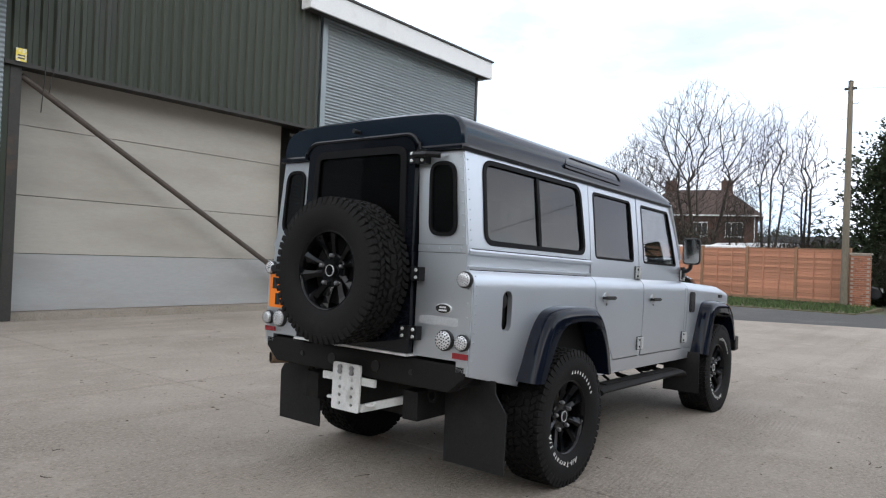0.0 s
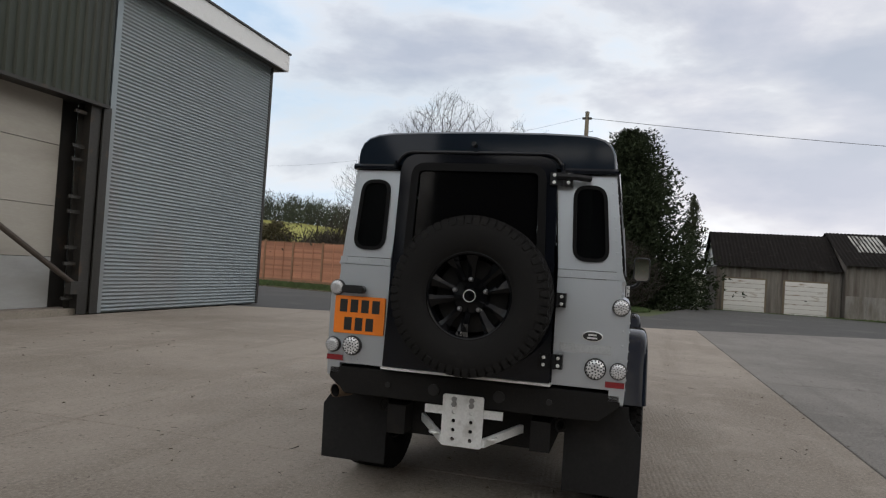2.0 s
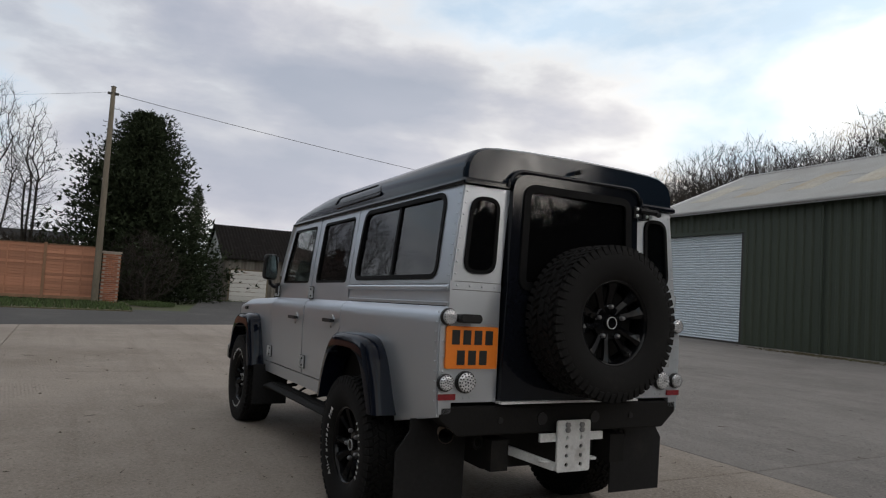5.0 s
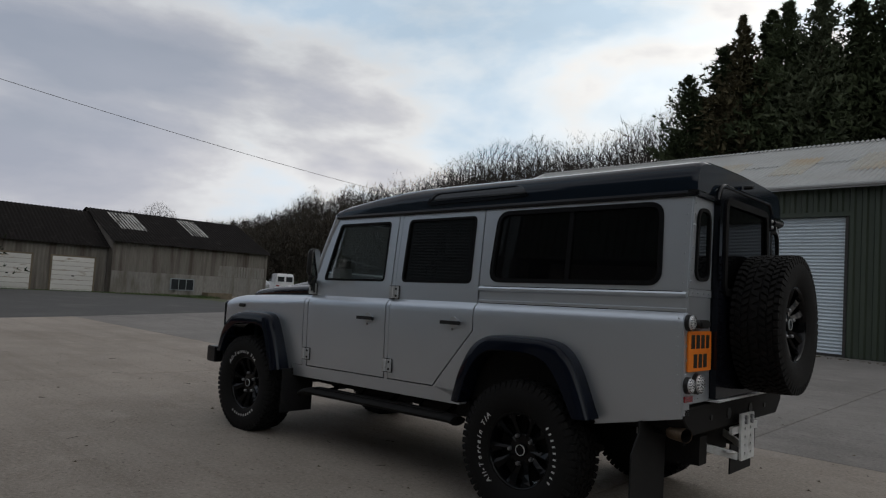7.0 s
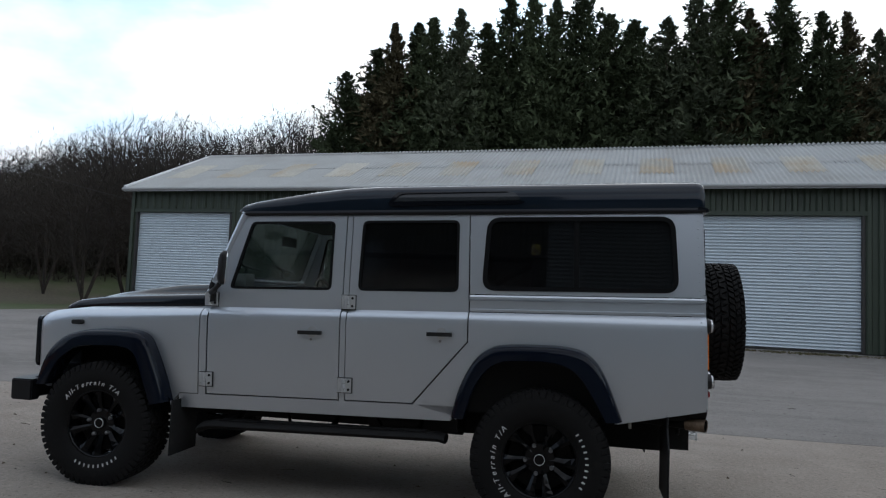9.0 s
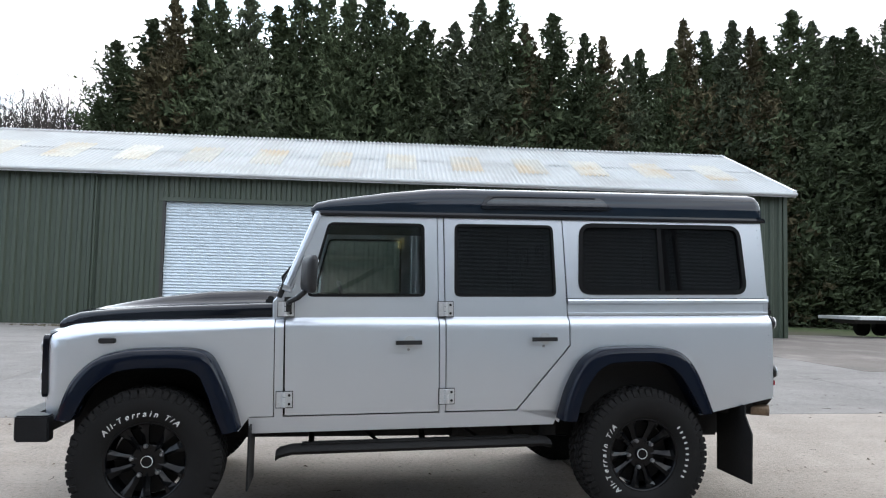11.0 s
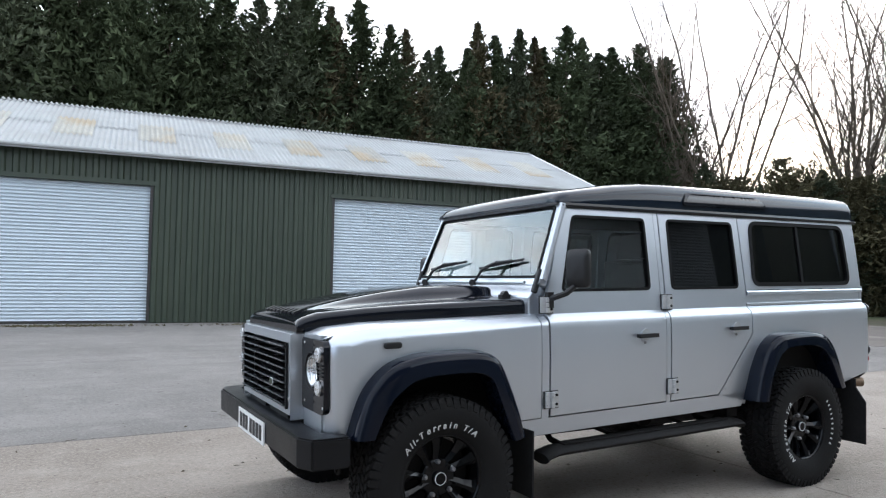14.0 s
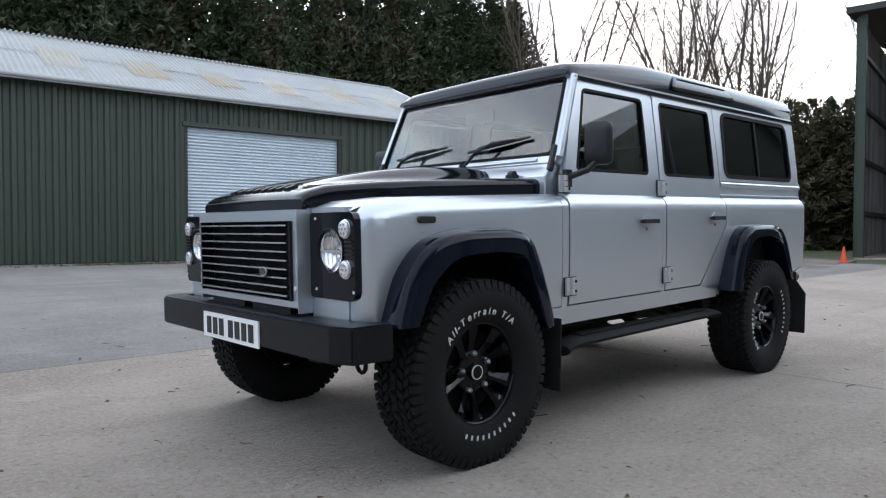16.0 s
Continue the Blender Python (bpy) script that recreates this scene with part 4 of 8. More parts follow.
def along(s):
    for (x0, y0), (x1, y1) in zip(FENCE, FENCE[1:]):
        d = math.hypot(x1 - x0, y1 - y0)
        if s <= d:
            return x0 + (x1 - x0) * s / d, y0 + (y1 - y0) * s / d
        s -= d
    return FENCE[-1]


slat_bm = bmesh.new()
box(slat_bm, -0.006, 0.006, 0.02, 1.865, -0.060, 0.060)
slat_me = mesh_of("slat", slat_bm, "fence")
post_bm = bmesh.new()
box(post_bm, -0.05, 0.05, -0.05, 0.05, 0, 2.14)
post_me = mesh_of("post", post_bm, "fence_post")
batten_bm = bmesh.new()
box(batten_bm, -0.036, -0.012, -0.02, 0.02, 0, 1.95)
batten_me = mesh_of("batten", batten_bm, "fence")
fence = empty("fence", 0, 0, 0.07)
tagged(fence, "orange-brown timber lap fence in panels between posts", "fence", kind="structure")
s, step = 0.35, 1.90
rnd = random.Random(2)
for i in range(16):
    (xa, ya), (xb, yb) = along(s), along(s + step)
    turn = math.atan2(yb - ya, xb - xa) - math.pi / 2
    shared("post", post_me, fence, (xa, ya, 0), (0, 0, turn))
    for k in range(18):
        shared("slat", slat_me, fence, (xa + 0.02 - 0.01 * (k % 2), ya, 0.17 + 0.108 * k + rnd.uniform(-0.006, 0.006)), (rnd.uniform(-0.004, 0.004), radians(15), turn))
    for k in (0.62, 1.24):
        shared("batten", batten_me, fence, (xa + 0.0, ya, 0.12), (0, 0, turn), (1, 1, 1)).location += Vector((-math.sin(turn) * k, math.cos(turn) * k, 0))
    s += step
for i in range(16):
    (xa, ya), (xb, yb) = along(0.35 + step * i), along(0.35 + step * (i + 1))
    turn = math.degrees(math.atan2(yb - ya, xb - xa)) - 90
    part("capping", bx(-0.03, 0.03, 0.05, 1.85, 2.075, 2.10), "fence_post", fence, m=pose(xa, ya, 0, 0, 0, turn))
    part("gravel_board", bx(-0.02, 0.02, 0.05, 1.85, 0, 0.12), "fence_post", fence, m=pose(xa, ya, 0, 0, 0, turn))
pillar = empty("brick_pillar", 26.35, 0.93, 0)
tagged(pillar, "red brick pillar ending the timber fence", "pillar", kind="structure")
part("core", bx(-0.26, 0.26, -0.30, 0.30, 0, 1.95), "mortar", pillar)
brick_bm = bmesh.new()
box(brick_bm, -0.107, 0.107, -0.05, 0.05, -0.032, 0.032)
brick_me = mesh_of("brick", brick_bm, "brick")
for c in range(25):
    z = 0.04 + 0.0765 * c
    off = 0.11 if c % 2 else 0.0
    for k in range(-1, 2):
        y = k * 0.222 + (off if c % 2 else 0)
        if abs(y) < 0.24:
            shared("brick", brick_me, pillar, (-0.222, y, z), (0, 0, math.pi / 2))
        if abs(y) < 0.20:
            shared("brick", brick_me, pillar, (y, -0.262, z))
part("cap", bx(-0.31, 0.31, -0.35, 0.35, 1.955, 2.02), "mortar", pillar, bevel=0.01)

pole = empty("utility_pole", 26.0, 1.42, 0)
tagged(pole, "weathered wooden utility pole with step irons", "utility pole")
part("shaft", tube(bmesh.new(), [(0, 0, -0.2), (0.02, 0, 3), (0.03, 0, 6), (0.04, 0.0, 8.45)], 0.135, 12, r_end=0.085), "pole", pole, smooth="auto")
for k in range(9):
    z, sd = 3.2 + 0.55 * k, 1 if k % 2 else -1
    part("step_iron", tube(bmesh.new(), [(0.02, sd * 0.08, z), (0.02, sd * 0.26, z), (0.02, sd * 0.26, z + 0.05)], 0.012, 5), "steel_dark", pole)
part("insulator", bx(-0.04, 0.12, -0.2, 0.2, 8.15, 8.22), "steel_dark", pole)
part("cap", tube(bmesh.new(), [(0.04, 0, 8.45), (0.04, 0, 8.5)], 0.11, 10, r_end=0.02), "steel_dark", pole)


def wire(a, b, sag, r=0.012):
    pts = []
    for k in range(25):
        t = k / 24
        p = Vector(a).lerp(Vector(b), t)
        p.z -= sag * 4 * t * (1 - t)
        pts.append(p)
    ob = part("overhead_wire", tube(bmesh.new(), pts, r, 4), "ink")
    tagged(ob, "thin dark overhead telephone wire from the pole", "wire")


wire((26.04, 1.42, 8.2), (25.0, -34.7, 5.9), 0.47)
far_pole = empty("utility_pole", 25.0, -34.7, hill(25.0, -34.7))
tagged(far_pole, "far wooden pole among the trees", "utility pole")
part("shaft", tube(bmesh.new(), [(0, 0, -0.3), (0, 0, 3), (0, 0, 6.1)], 0.12, 8, r_end=0.09), "pole", far_pole)
wire((26.04, 1.42, 8.25), (48, 30.0, 9.0), 0.6, 0.005)

# ---------------------------------------------------------------- house behind the fence
def window(parent, m, w, h):
    win = new("window")
    win.parent = parent
    win.matrix_local = m
    part("frame", bx(-w / 2, w / 2, -0.05, 0.05, -h / 2, h / 2), "white_trim", win)
    n = 3 if w > 1.4 else 2
    for k in range(n):
        x0 = -w / 2 + 0.07 + k * (w - 0.07) / n
        part("pane", bx(x0, x0 + (w - 0.07) / n - 0.07, -0.07, -0.051, -h / 2 + 0.08, h / 2 - 0.08), "glass_dark", win)
    part("sill", bx(-w / 2 - 0.08, w / 2 + 0.08, -0.14, 0.0, -h / 2 - 0.08, -h / 2 - 0.003), "white_trim", win)


def house(x, y, turn):
    h = empty("house", x, y, hill(x, y), turn)
    h.scale = (0.86, 0.86, 1.05)
    tagged(h, "brown brick two-storey house with tiled roof and chimneys", "house")
    part("wall", bx(-5.5, 5.5, 0, 8, 0, 5.7), "brick_far", h)
    bm = bmesh.new()
    loft(bm, [[(-6, -0.5, 5.6), (6, -0.5, 5.6), (6, 8.5, 5.6), (-6, 8.5, 5.6)], [(-3.2, 3.9, 8.0), (2.6, 3.9, 8.0), (2.6, 4.1, 8.0), (-3.2, 4.1, 8.0)]])
    roof = part("roof", bm, "tiles", h)
    for cx, cy in ((-3.0, 4.0), (2.5, 4.3)):
        part("chimney", bx(cx - 0.55, cx + 0.55, cy - 0.4, cy + 0.4, 7.0, 8.8), "brick_far", roof, bevel=0.02)
        for k in (-0.25, 0.25):
            part("chimney_pot", tube(bmesh.new(), [(cx + k, cy, 8.8), (cx + k, cy, 9.1)], 0.13, 8, r_end=0.1), "tiles", roof)
    for wx, wz in ((-3.2, 4.5), (0.2, 4.5), (3.4, 4.5), (-3.2, 1.4), (3.2, 1.4)):
        window(h, pose(wx, -0.02, wz), 1.6, 1.15)
    part("gutter", tube(bmesh.new(), [(-6, -0.55, 5.58), (6, -0.55, 5.58)], 0.06, 6), "white_trim", h)
    part("downpipe", tube(bmesh.new(), [(5.2, -0.12, 0), (5.2, -0.12, 5.5)], 0.05, 6), "white_trim", h)
    part("lean_to", bx(5.52, 8.5, 1, 7, 0, 2.6), "brick_far", h)


house(56, 16.7, -76)

# ---------------------------------------------------------------- old garages and workshop across the lane
GX = 37.8
gar = empty("garage_block", 0, 0, 0)
tagged(gar, "row of old pale garages with peeling white doors", "garage", kind="structure")
gz = -0.30
G_A, G_B = -5.5, -11.9
sec = wave(G_B, G_A, 0.20, 0.03, "sine", 4)
sheet("wall_sheet", lambda s, d: (GX - d, s, gz), lambda s, d: (GX - d, s, gz + 2.75), sec, gar, "asbestos")
part("wall", bx(GX + 0.02, GX + 6, G_B, G_A, gz, gz + 2.7), "asbestos", gar)
sec = wave(G_B, G_A + 0.2, 0.20, 0.04, "sine", 4)
sheet("roof_sheet", lambda s, d: (GX - 0.35, s, gz + 2.70 + d), lambda s, d: (GX + 3.2, s, gz + 4.85 + d), sec, gar, "dark_roof")
sheet("roof_sheet", lambda s, d: (GX + 3.2, s, gz + 4.85 + d), lambda s, d: (GX + 6.4, s, gz + 2.70 + d), sec, gar, "dark_roof")
bm = bmesh.new()
prism(bm, [(GX, gz + 2.7), (GX + 3.2, gz + 4.8), (GX + 6.2, gz + 2.7)], "y", G_A - 0.1, G_A)
part("gable", bm, "white_trim", gar)
for yc in (-6.98, -10.13):
    d = empty("garage_door", GX - 0.05, yc, gz)
    d.parent = gar
    d["label"] = "white up-and-over door with flaking paint"
    part("frame", bx(-0.03, 0.03, -1.16, 1.16, 0.02, 2.12), "timber", d)
    for k in range(8):
        part("slat", bx(-0.065, -0.035, -1.06, 1.06, 0.05 + 0.25 * k, 0.05 + 0.25 * k + 0.235), "garage_white", d, bevel=0.008)
    part("handle", bx(-0.10, -0.067, -0.06, 0.06, 0.98, 1.04), "steel_dark", d)
shop = empty("workshop", 0, 0, 0)
tagged(shop, "stained corrugated workshop with a dark patched roof", "workshop", kind="structure")
W_A, W_B = -11.95, -21.85
sec = wave(W_B, W_A, 0.20, 0.03, "sine", 4)
sheet("wall_sheet", lambda s, d: (GX - 0.6 - d, s, gz), lambda s, d: (GX - 0.6 - d, s, gz + 3.15), sec, shop, "asbestos")
sheet("lower_sheet", lambda s, d: (GX - 0.615 - d, s, gz), lambda s, d: (GX - 0.615 - d, s, gz + 1.45), sec, shop, "asbestos_pale")
sec = wave(W_B + 0.05, W_B + 3.4, 0.20, 0.03, "sine", 4)
sheet("patch_sheet", lambda s, d: (GX - 0.612 - d, s, gz + 1.47), lambda s, d: (GX - 0.612 - d, s, gz + 2.15), sec, shop, "asbestos_pale")
part("wall", bx(GX - 0.55, GX + 8, W_B, W_A, gz, gz + 3.0), "asbestos", shop)
sec = wave(W_B - 0.15, W_A + 0.15, 0.20, 0.04, "sine", 4)
sheet("roof_sheet", lambda s, d: (GX - 0.95, s, gz + 3.05 + d), lambda s, d: (GX + 3.6, s, gz + 5.10 + d), sec, shop, "dark_roof")
sheet("roof_sheet", lambda s, d: (GX + 3.6, s, gz + 5.10 + d), lambda s, d: (GX + 8.2, s, gz + 3.05 + d), sec, shop, "dark_roof")
for y in (W_A, W_B + 0.1):
    bm = bmesh.new()
    prism(bm, [(GX - 0.55, gz + 3.0), (GX + 3.6, gz + 5.05), (GX + 8, gz + 3.0)], "y", y - 0.1, y)
    part("gable", bm, "asbestos", shop)
for yc, w in ((-13.7, 1.7), (-17.9, 1.25)):
    sec = wave(yc - w / 2, yc + w / 2, 0.20, 0.04, "sine", 4)
    sheet("skylight", lambda s, d: (GX + 0.9, s, gz + 3.89 + d), lambda s, d: (GX + 3.2, s, gz + 4.93 + d), sec, shop, "skylight_worn")
part("corner_post", bx(GX - 0.68, GX - 0.58, W_B - 0.05, W_B + 0.1, gz, gz + 3.15), "asbestos", shop)
part("base_plinth", bx(GX - 0.72, GX - 0.56, W_B, W_A, gz - 0.1, gz + 0.25), "concrete", shop)
win = empty("workshop_window", GX - 0.68, -16.1, gz + 0.85)
win.parent = shop
part("frame", bx(-0.03, 0.03, -0.75, 0.75, -0.36, 0.36), "tin", win)
for k in range(3):
    part("pane", bx(-0.04, -0.031, -0.68 + 0.47 * k, -0.26 + 0.47 * k, -0.30, 0.30), "glass_dark", win)
tubs = empty("planter", GX - 1.3, -18.1, gz)
tagged(tubs, "low dark timber planter against the workshop wall", "planter")
part("box", bx(-0.35, 0.35, -0.8, 0.8, 0, 0.45), "timber", tubs, bevel=0.02)

# ---------------------------------------------------------------- trees
def branch_mesh(name, seed, height, material, shape, base=0.28, count=1500, tip=0.0105, straight=0.35, leader=0.45, stems=((0, 0),)):
    """Leafless tree: limbs reach from the trunk to points spread through a crown of the given outline."""
    rnd = random.Random(seed)
    goals = []
    while len(goals) < count:
        f = rnd.random()
        rad = height * np.interp(f, [p[0] for p in shape], [p[1] for p in shape])
        a, q = rnd.uniform(0, 2 * math.pi), rnd.random() ** 0.42
        if rnd.random() * 0.45 > rad / height:
            continue
        lump = 1 + 0.25 * noise.noise(Vector((math.cos(a) * 1.5, math.sin(a) * 1.5, f * 4 + seed)))
        goals.append((rad * q * lump * math.cos(a), rad * q * lump * math.sin(a), height * (base + (1 - base) * f)))
    root = np.array((0, 0, height * base * 0.8))
    goals.sort(key=lambda g: math.dist(g, root))
    at = np.zeros((count * 14, 3))
    path, up, stem = np.zeros(len(at)), np.full(len(at), -1), 0
    for lean in stems:
        last = -1 if stem == 0 else 0
        for k in range(60):
            z = -0.2 + k * 0.35
            if z > height * leader:
                break
            if stem and k == 0:
                continue
            out = lean[0] * z * (1 - 0.3 * z / height)
            at[stem] = (out * math.cos(lean[1]) + 0.06 * math.sin(z * 0.9 + lean[1]), out * math.sin(lean[1]) + 0.06 * math.sin(z * 0.7 + seed), z)
            up[stem], path[stem] = last, z * 0.55
            last = stem
            stem += 1
    used = stem
    for g in goals:
        g = np.array(g)
        d = np.linalg.norm(at[:used] - g, axis=1)
        cost = d + straight * path[:used] + np.maximum(0, at[:used, 2] + 0.3 * d - g[2]) * 1.4
        k = int(np.argmin(cost))
        steps = max(1, int(d[k] / 0.5))
        here, p0 = k, at[k].copy()
        sag = np.array((rnd.gauss(0, 0.02), rnd.gauss(0, 0.02), -0.02)) * d[k]
        for s in range(1, steps + 1):
            u = s / steps
            at[used] = p0 + (g - p0) * u + sag * 4 * u * (1 - u) + (0 if s == steps else np.array((rnd.gauss(0, 0.03), rnd.gauss(0, 0.03), rnd.gauss(0, 0.03))))
            up[used], path[used] = here, path[here] + d[k] / steps
            here = used
            used += 1
    load = np.zeros(used)
    ends = np.ones(used, bool)
    ends[up[1:used]] = False
    ends[0] = False
    load[ends] = 1
    for k in range(used - 1, 0, -1):
        load[up[k]] += load[k]
    rad = tip * np.maximum(1, load) ** 0.44
    built = {"trunk": ([], []), name: ([], [])}
    for k in range(1, used):
        verts, faces = built["trunk" if k < stem else name]
        a, b = Vector(at[up[k]]), Vector(at[k])
        d = (b - a).normalized()
        s = d.orthogonal().normalized()
        u = d.cross(s)
        n = 7 if rad[k] > 0.07 else (4 if rad[k] > 0.025 else 3)
        first = up[k] < 0 or rad[up[k]] > 1.6 * rad[k]
        v = len(verts)
        for p, r in ((a, rad[k] * 1.1 if first else rad[up[k]]), (b, rad[k])):
            for i in range(n):
                t = 2 * math.pi * i / n
                verts.append(tuple(p + float(r) * (math.cos(t) * s + math.sin(t) * u)))
        for i in range(n):
            faces.append((v + i, v + (i + 1) % n, v + n + (i + 1) % n, v + n + i))
        if rad[k] < tip * 3:
            for _ in range(2):
                q = b + (d * 0.7 + Vector((rnd.gauss(0, 0.45), rnd.gauss(0, 0.45), rnd.gauss(0.25, 0.3)))).normalized() * rnd.uniform(0.25, 0.7)
                v = len(verts)
                verts += [tuple(b - s * tip * 0.8), tuple(b + s * tip * 0.8), tuple(q)]
                faces.append((v, v + 1, v + 2))
    made = []
    for nm, (verts, faces) in built.items():
        me = bpy.data.meshes.new(nm)
        me.from_pydata(verts, [], faces)
        me.materials.append(M[material])
        made.append(me)
    return made


def limb_tree(name, seed, height, material, fork, leaders, arm=0.34, opening=0.75, tip=0.007):
    """Leafless tree: a forked trunk, rising leaders, side branches that bend upward, forked twigs."""
    rnd = random.Random(seed)
    built = {"trunk": ([], []), name: ([], [])}

    def limb(where, pts, r0, r1, n):
        verts, faces = built[where]
        v, last = len(verts), len(pts) - 1
        for i, p in enumerate(pts):
            d = (pts[min(i + 1, last)] - pts[max(i - 1, 0)]).normalized()
            s = d.cross(Vector((0.3, 1, 0.1))).normalized()
            u = d.cross(s)
            r = r0 + (r1 - r0) * i / last
            for k in range(n):
                t = 2 * math.pi * k / n
                verts.append(tuple(p + r * (math.cos(t) * s + math.sin(t) * u)))
        for i in range(last):
            for k in range(n):
                a, b = v + i * n + k, v + i * n + (k + 1) % n
                faces.append((a, b, b + n, a + n))

    def rise(p, d, length, steps, lift, sway):
        pts = [p.copy()]
        for _ in range(steps):
            d = (d + Vector((rnd.gauss(0, sway), rnd.gauss(0, sway), lift + rnd.gauss(0, sway)))).normalized()
            pts.append(pts[-1] + d * (length / steps))
        return pts

    def point(pts, f):
        k = min(int(f * (len(pts) - 1)), len(pts) - 2)
        return pts[k].lerp(pts[k + 1], f * (len(pts) - 1) - k), (pts[k + 1] - pts[k]).normalized()

    def aside(d, a, wide):
        s = d.cross(Vector((0.31, 0.2, 0.93))).normalized()
        u = d.cross(s)
        return (d + (math.cos(a) * s + math.sin(a) * u) * wide).normalized()

    split = Vector((0, 0, height * fork))
    girth = height * 0.0072
    limb("trunk", [Vector((0, 0, -0.2)), Vector((0.03, 0.02, height * fork * 0.5)), split], girth * 1.15, girth, 8)
    for turn, lean in leaders:
        d = Vector((math.cos(turn) * lean, math.sin(turn) * lean, 1)).normalized()
        span = height * (1 - fork) * rnd.uniform(0.86, 1.04) / (1 + 0.25 * lean)
        lead = rise(split, d, span, 16, 0.03 * lean, 0.06)
        limb(name, lead, girth * 0.62, tip, 6)
        turn_at = rnd.uniform(0, 6.3)
        for j in range(28):
            f = 0.06 + 0.92 * (j + rnd.random()) / 28
            p, d1 = point(lead, f)
            turn_at += 2.4 + rnd.gauss(0, 0.5)
            ln = height * arm * (0.12 + (1 - f) ** 0.8) * rnd.uniform(0.6, 1.15)
            r1 = max(tip * 1.2, girth * 0.26 * (1 - f) + tip)
            br = rise(p, aside(d1, turn_at, opening * rnd.uniform(0.8, 1.3)), ln, 7, 0.05, 0.06)
            limb(name, br, r1, tip * 0.8, 4)
            for q in range(max(4, int(ln * 2.2))):
                g = 0.15 + 0.85 * rnd.random()
                p2, d2 = point(br, g)
                l2 = ln * 0.36 * (1.15 - g) * rnd.uniform(0.6, 1.3) + 0.25
                tw = rise(p2, aside(d2, rnd.uniform(0, 6.3), 0.8), l2, 3, 0.06, 0.08)
                limb(name, tw, tip, tip * 0.6, 3)
                verts, faces = built[name]
                for _ in range(4):
                    p3, d3 = point(tw, rnd.uniform(0.15, 1.0))
                    e = p3 + aside(d3, rnd.uniform(0, 6.3), 0.7) * rnd.uniform(0.35, 0.95)
                    w = d3.orthogonal().normalized() * tip * 0.85
                    k = len(verts)
                    verts += [tuple(p3 - w), tuple(p3 + w), tuple(e)]
                    faces.append((k, k + 1, k + 2))
    made = []
    for nm, (verts, faces) in built.items():
        me = bpy.data.meshes.new(nm)
        me.from_pydata(verts, [], faces)
        me.materials.append(M[material])
        made.append(me)
    return made


def put_tree(name, me, x, y, s=1.0, turn=0.0, label="", z=None, group=""):
    t = empty(name, x, y, hill(x, y) if z is None else z, turn)
    tagged(t, label, "tree", group)
    for nm, mesh in zip(("trunk", "crown"), me):
        ob = new(nm, mesh)
        ob.parent = t
        ob.scale = (s, s, s)
    return t


DOME = ((0, 0.12), (0.15, 0.27), (0.4, 0.36), (0.65, 0.34), (0.85, 0.22), (1, 0.04))
SLIM = ((0, 0.04), (0.4, 0.12), (0.7, 0.13), (1, 0.03))
LOW = ((0, 0.30), (0.4, 0.55), (0.75, 0.45), (1, 0.1))
bare_a = branch_mesh("bare_crown", 3, 12.5, "twigs", DOME, 0.20, 2800, 0.0085, 0.55, 0.5, ((0, 0), (0.35, 1.0), (0.38, 3.2), (0.33, 5.0)))
bare_b = branch_mesh("bare_crown", 8, 12.0, "twigs", DOME, 0.26, 2600, 0.0085, 0.55, 0.55, ((0, 0), (0.30, 0.4), (0.36, 2.6), (0.30, 4.4)))
bare_c = branch_mesh("thin_crown", 14, 9.5, "twigs", SLIM, 0.12, 800, 0.008, 0.55, 0.6, ((0, 0), (0.12, 1.5), (0.14, 4.4)))
bare_d = limb_tree("tall_crown", 21, 27.0, "bark", 0.12, ((0.2, 0.05), (1.4, 0.20), (2.9, 0.13), (4.1, 0.20), (5.3, 0.24), (3.4, 0.26)), 0.22, 0.72, 0.0098)
bare_e = limb_tree("tall_crown", 33, 26.0, "bark", 0.09, ((0.4, 0.08), (2.3, 0.22), (3.5, 0.12), (4.4, 0.20), (1.4, 0.25), (5.5, 0.16)), 0.22, 0.72, 0.0098)
bush = branch_mesh("bush_crown", 44, 3.4, "twigs", LOW, 0.05, 600, 0.008)
LB = "leafless spreading tree with fine dark twigs"
put_tree("bare_tree", bare_a, 41.2, 11.9, 1.08, 0, LB)
put_tree("bare_tree", bare_b, 43.5, 17.0, 0.86, 70, LB)
put_tree("bare_tree", bare_c, 32.5, 5.6, 1.0, 0, "slim leafless sapling behind the fence")
put_tree("bare_tree", bare_c, 34.0, 4.3, 0.98, 130, "slim leafless sapling behind the fence")
put_tree("bare_tree", bare_c, 36.0, 8.0, 0.72, 220, "slim leafless sapling behind the fence")
put_tree("bare_tree", bare_b, 44.0, 10.0, 0.45, 20, "small leafless tree behind the fence")
for x, y, s, a in ((34.0, 5.2, 0.9, 0), (33.2, 4.0, 0.8, 80), (34, 20, 0.66, 40), (36, 24, 0.7, 10), (33, 17, 0.62, 140), (38, 21, 0.75, 200), (29.9, -0.7, 0.9, 30), (31.6, -0.5, 1.0, 300)):
    put_tree("bare_bush", bush, x, y, s, a, "tangled leafless bush behind the fence")
for i, (x, y, s, me) in enumerate(((-33.3, -26.0, 1.10, bare_e), (-32.6, -28.2, 0.95, bare_d), (-38.6, -20.2, 1.05, bare_d), (-40.6, -21.6, 1.0, bare_e), (-40.2, -17.0, 1.02, bare_d), (-43.5, -18.0, 0.95, bare_e), (-46.0, -11.0, 0.75, bare_d), (-50.0, -6.0, 0.75, bare_e))):
    put_tree("bare_tree", me, x, y, s, 47 * i, "tall leafless tree against the evening sky")


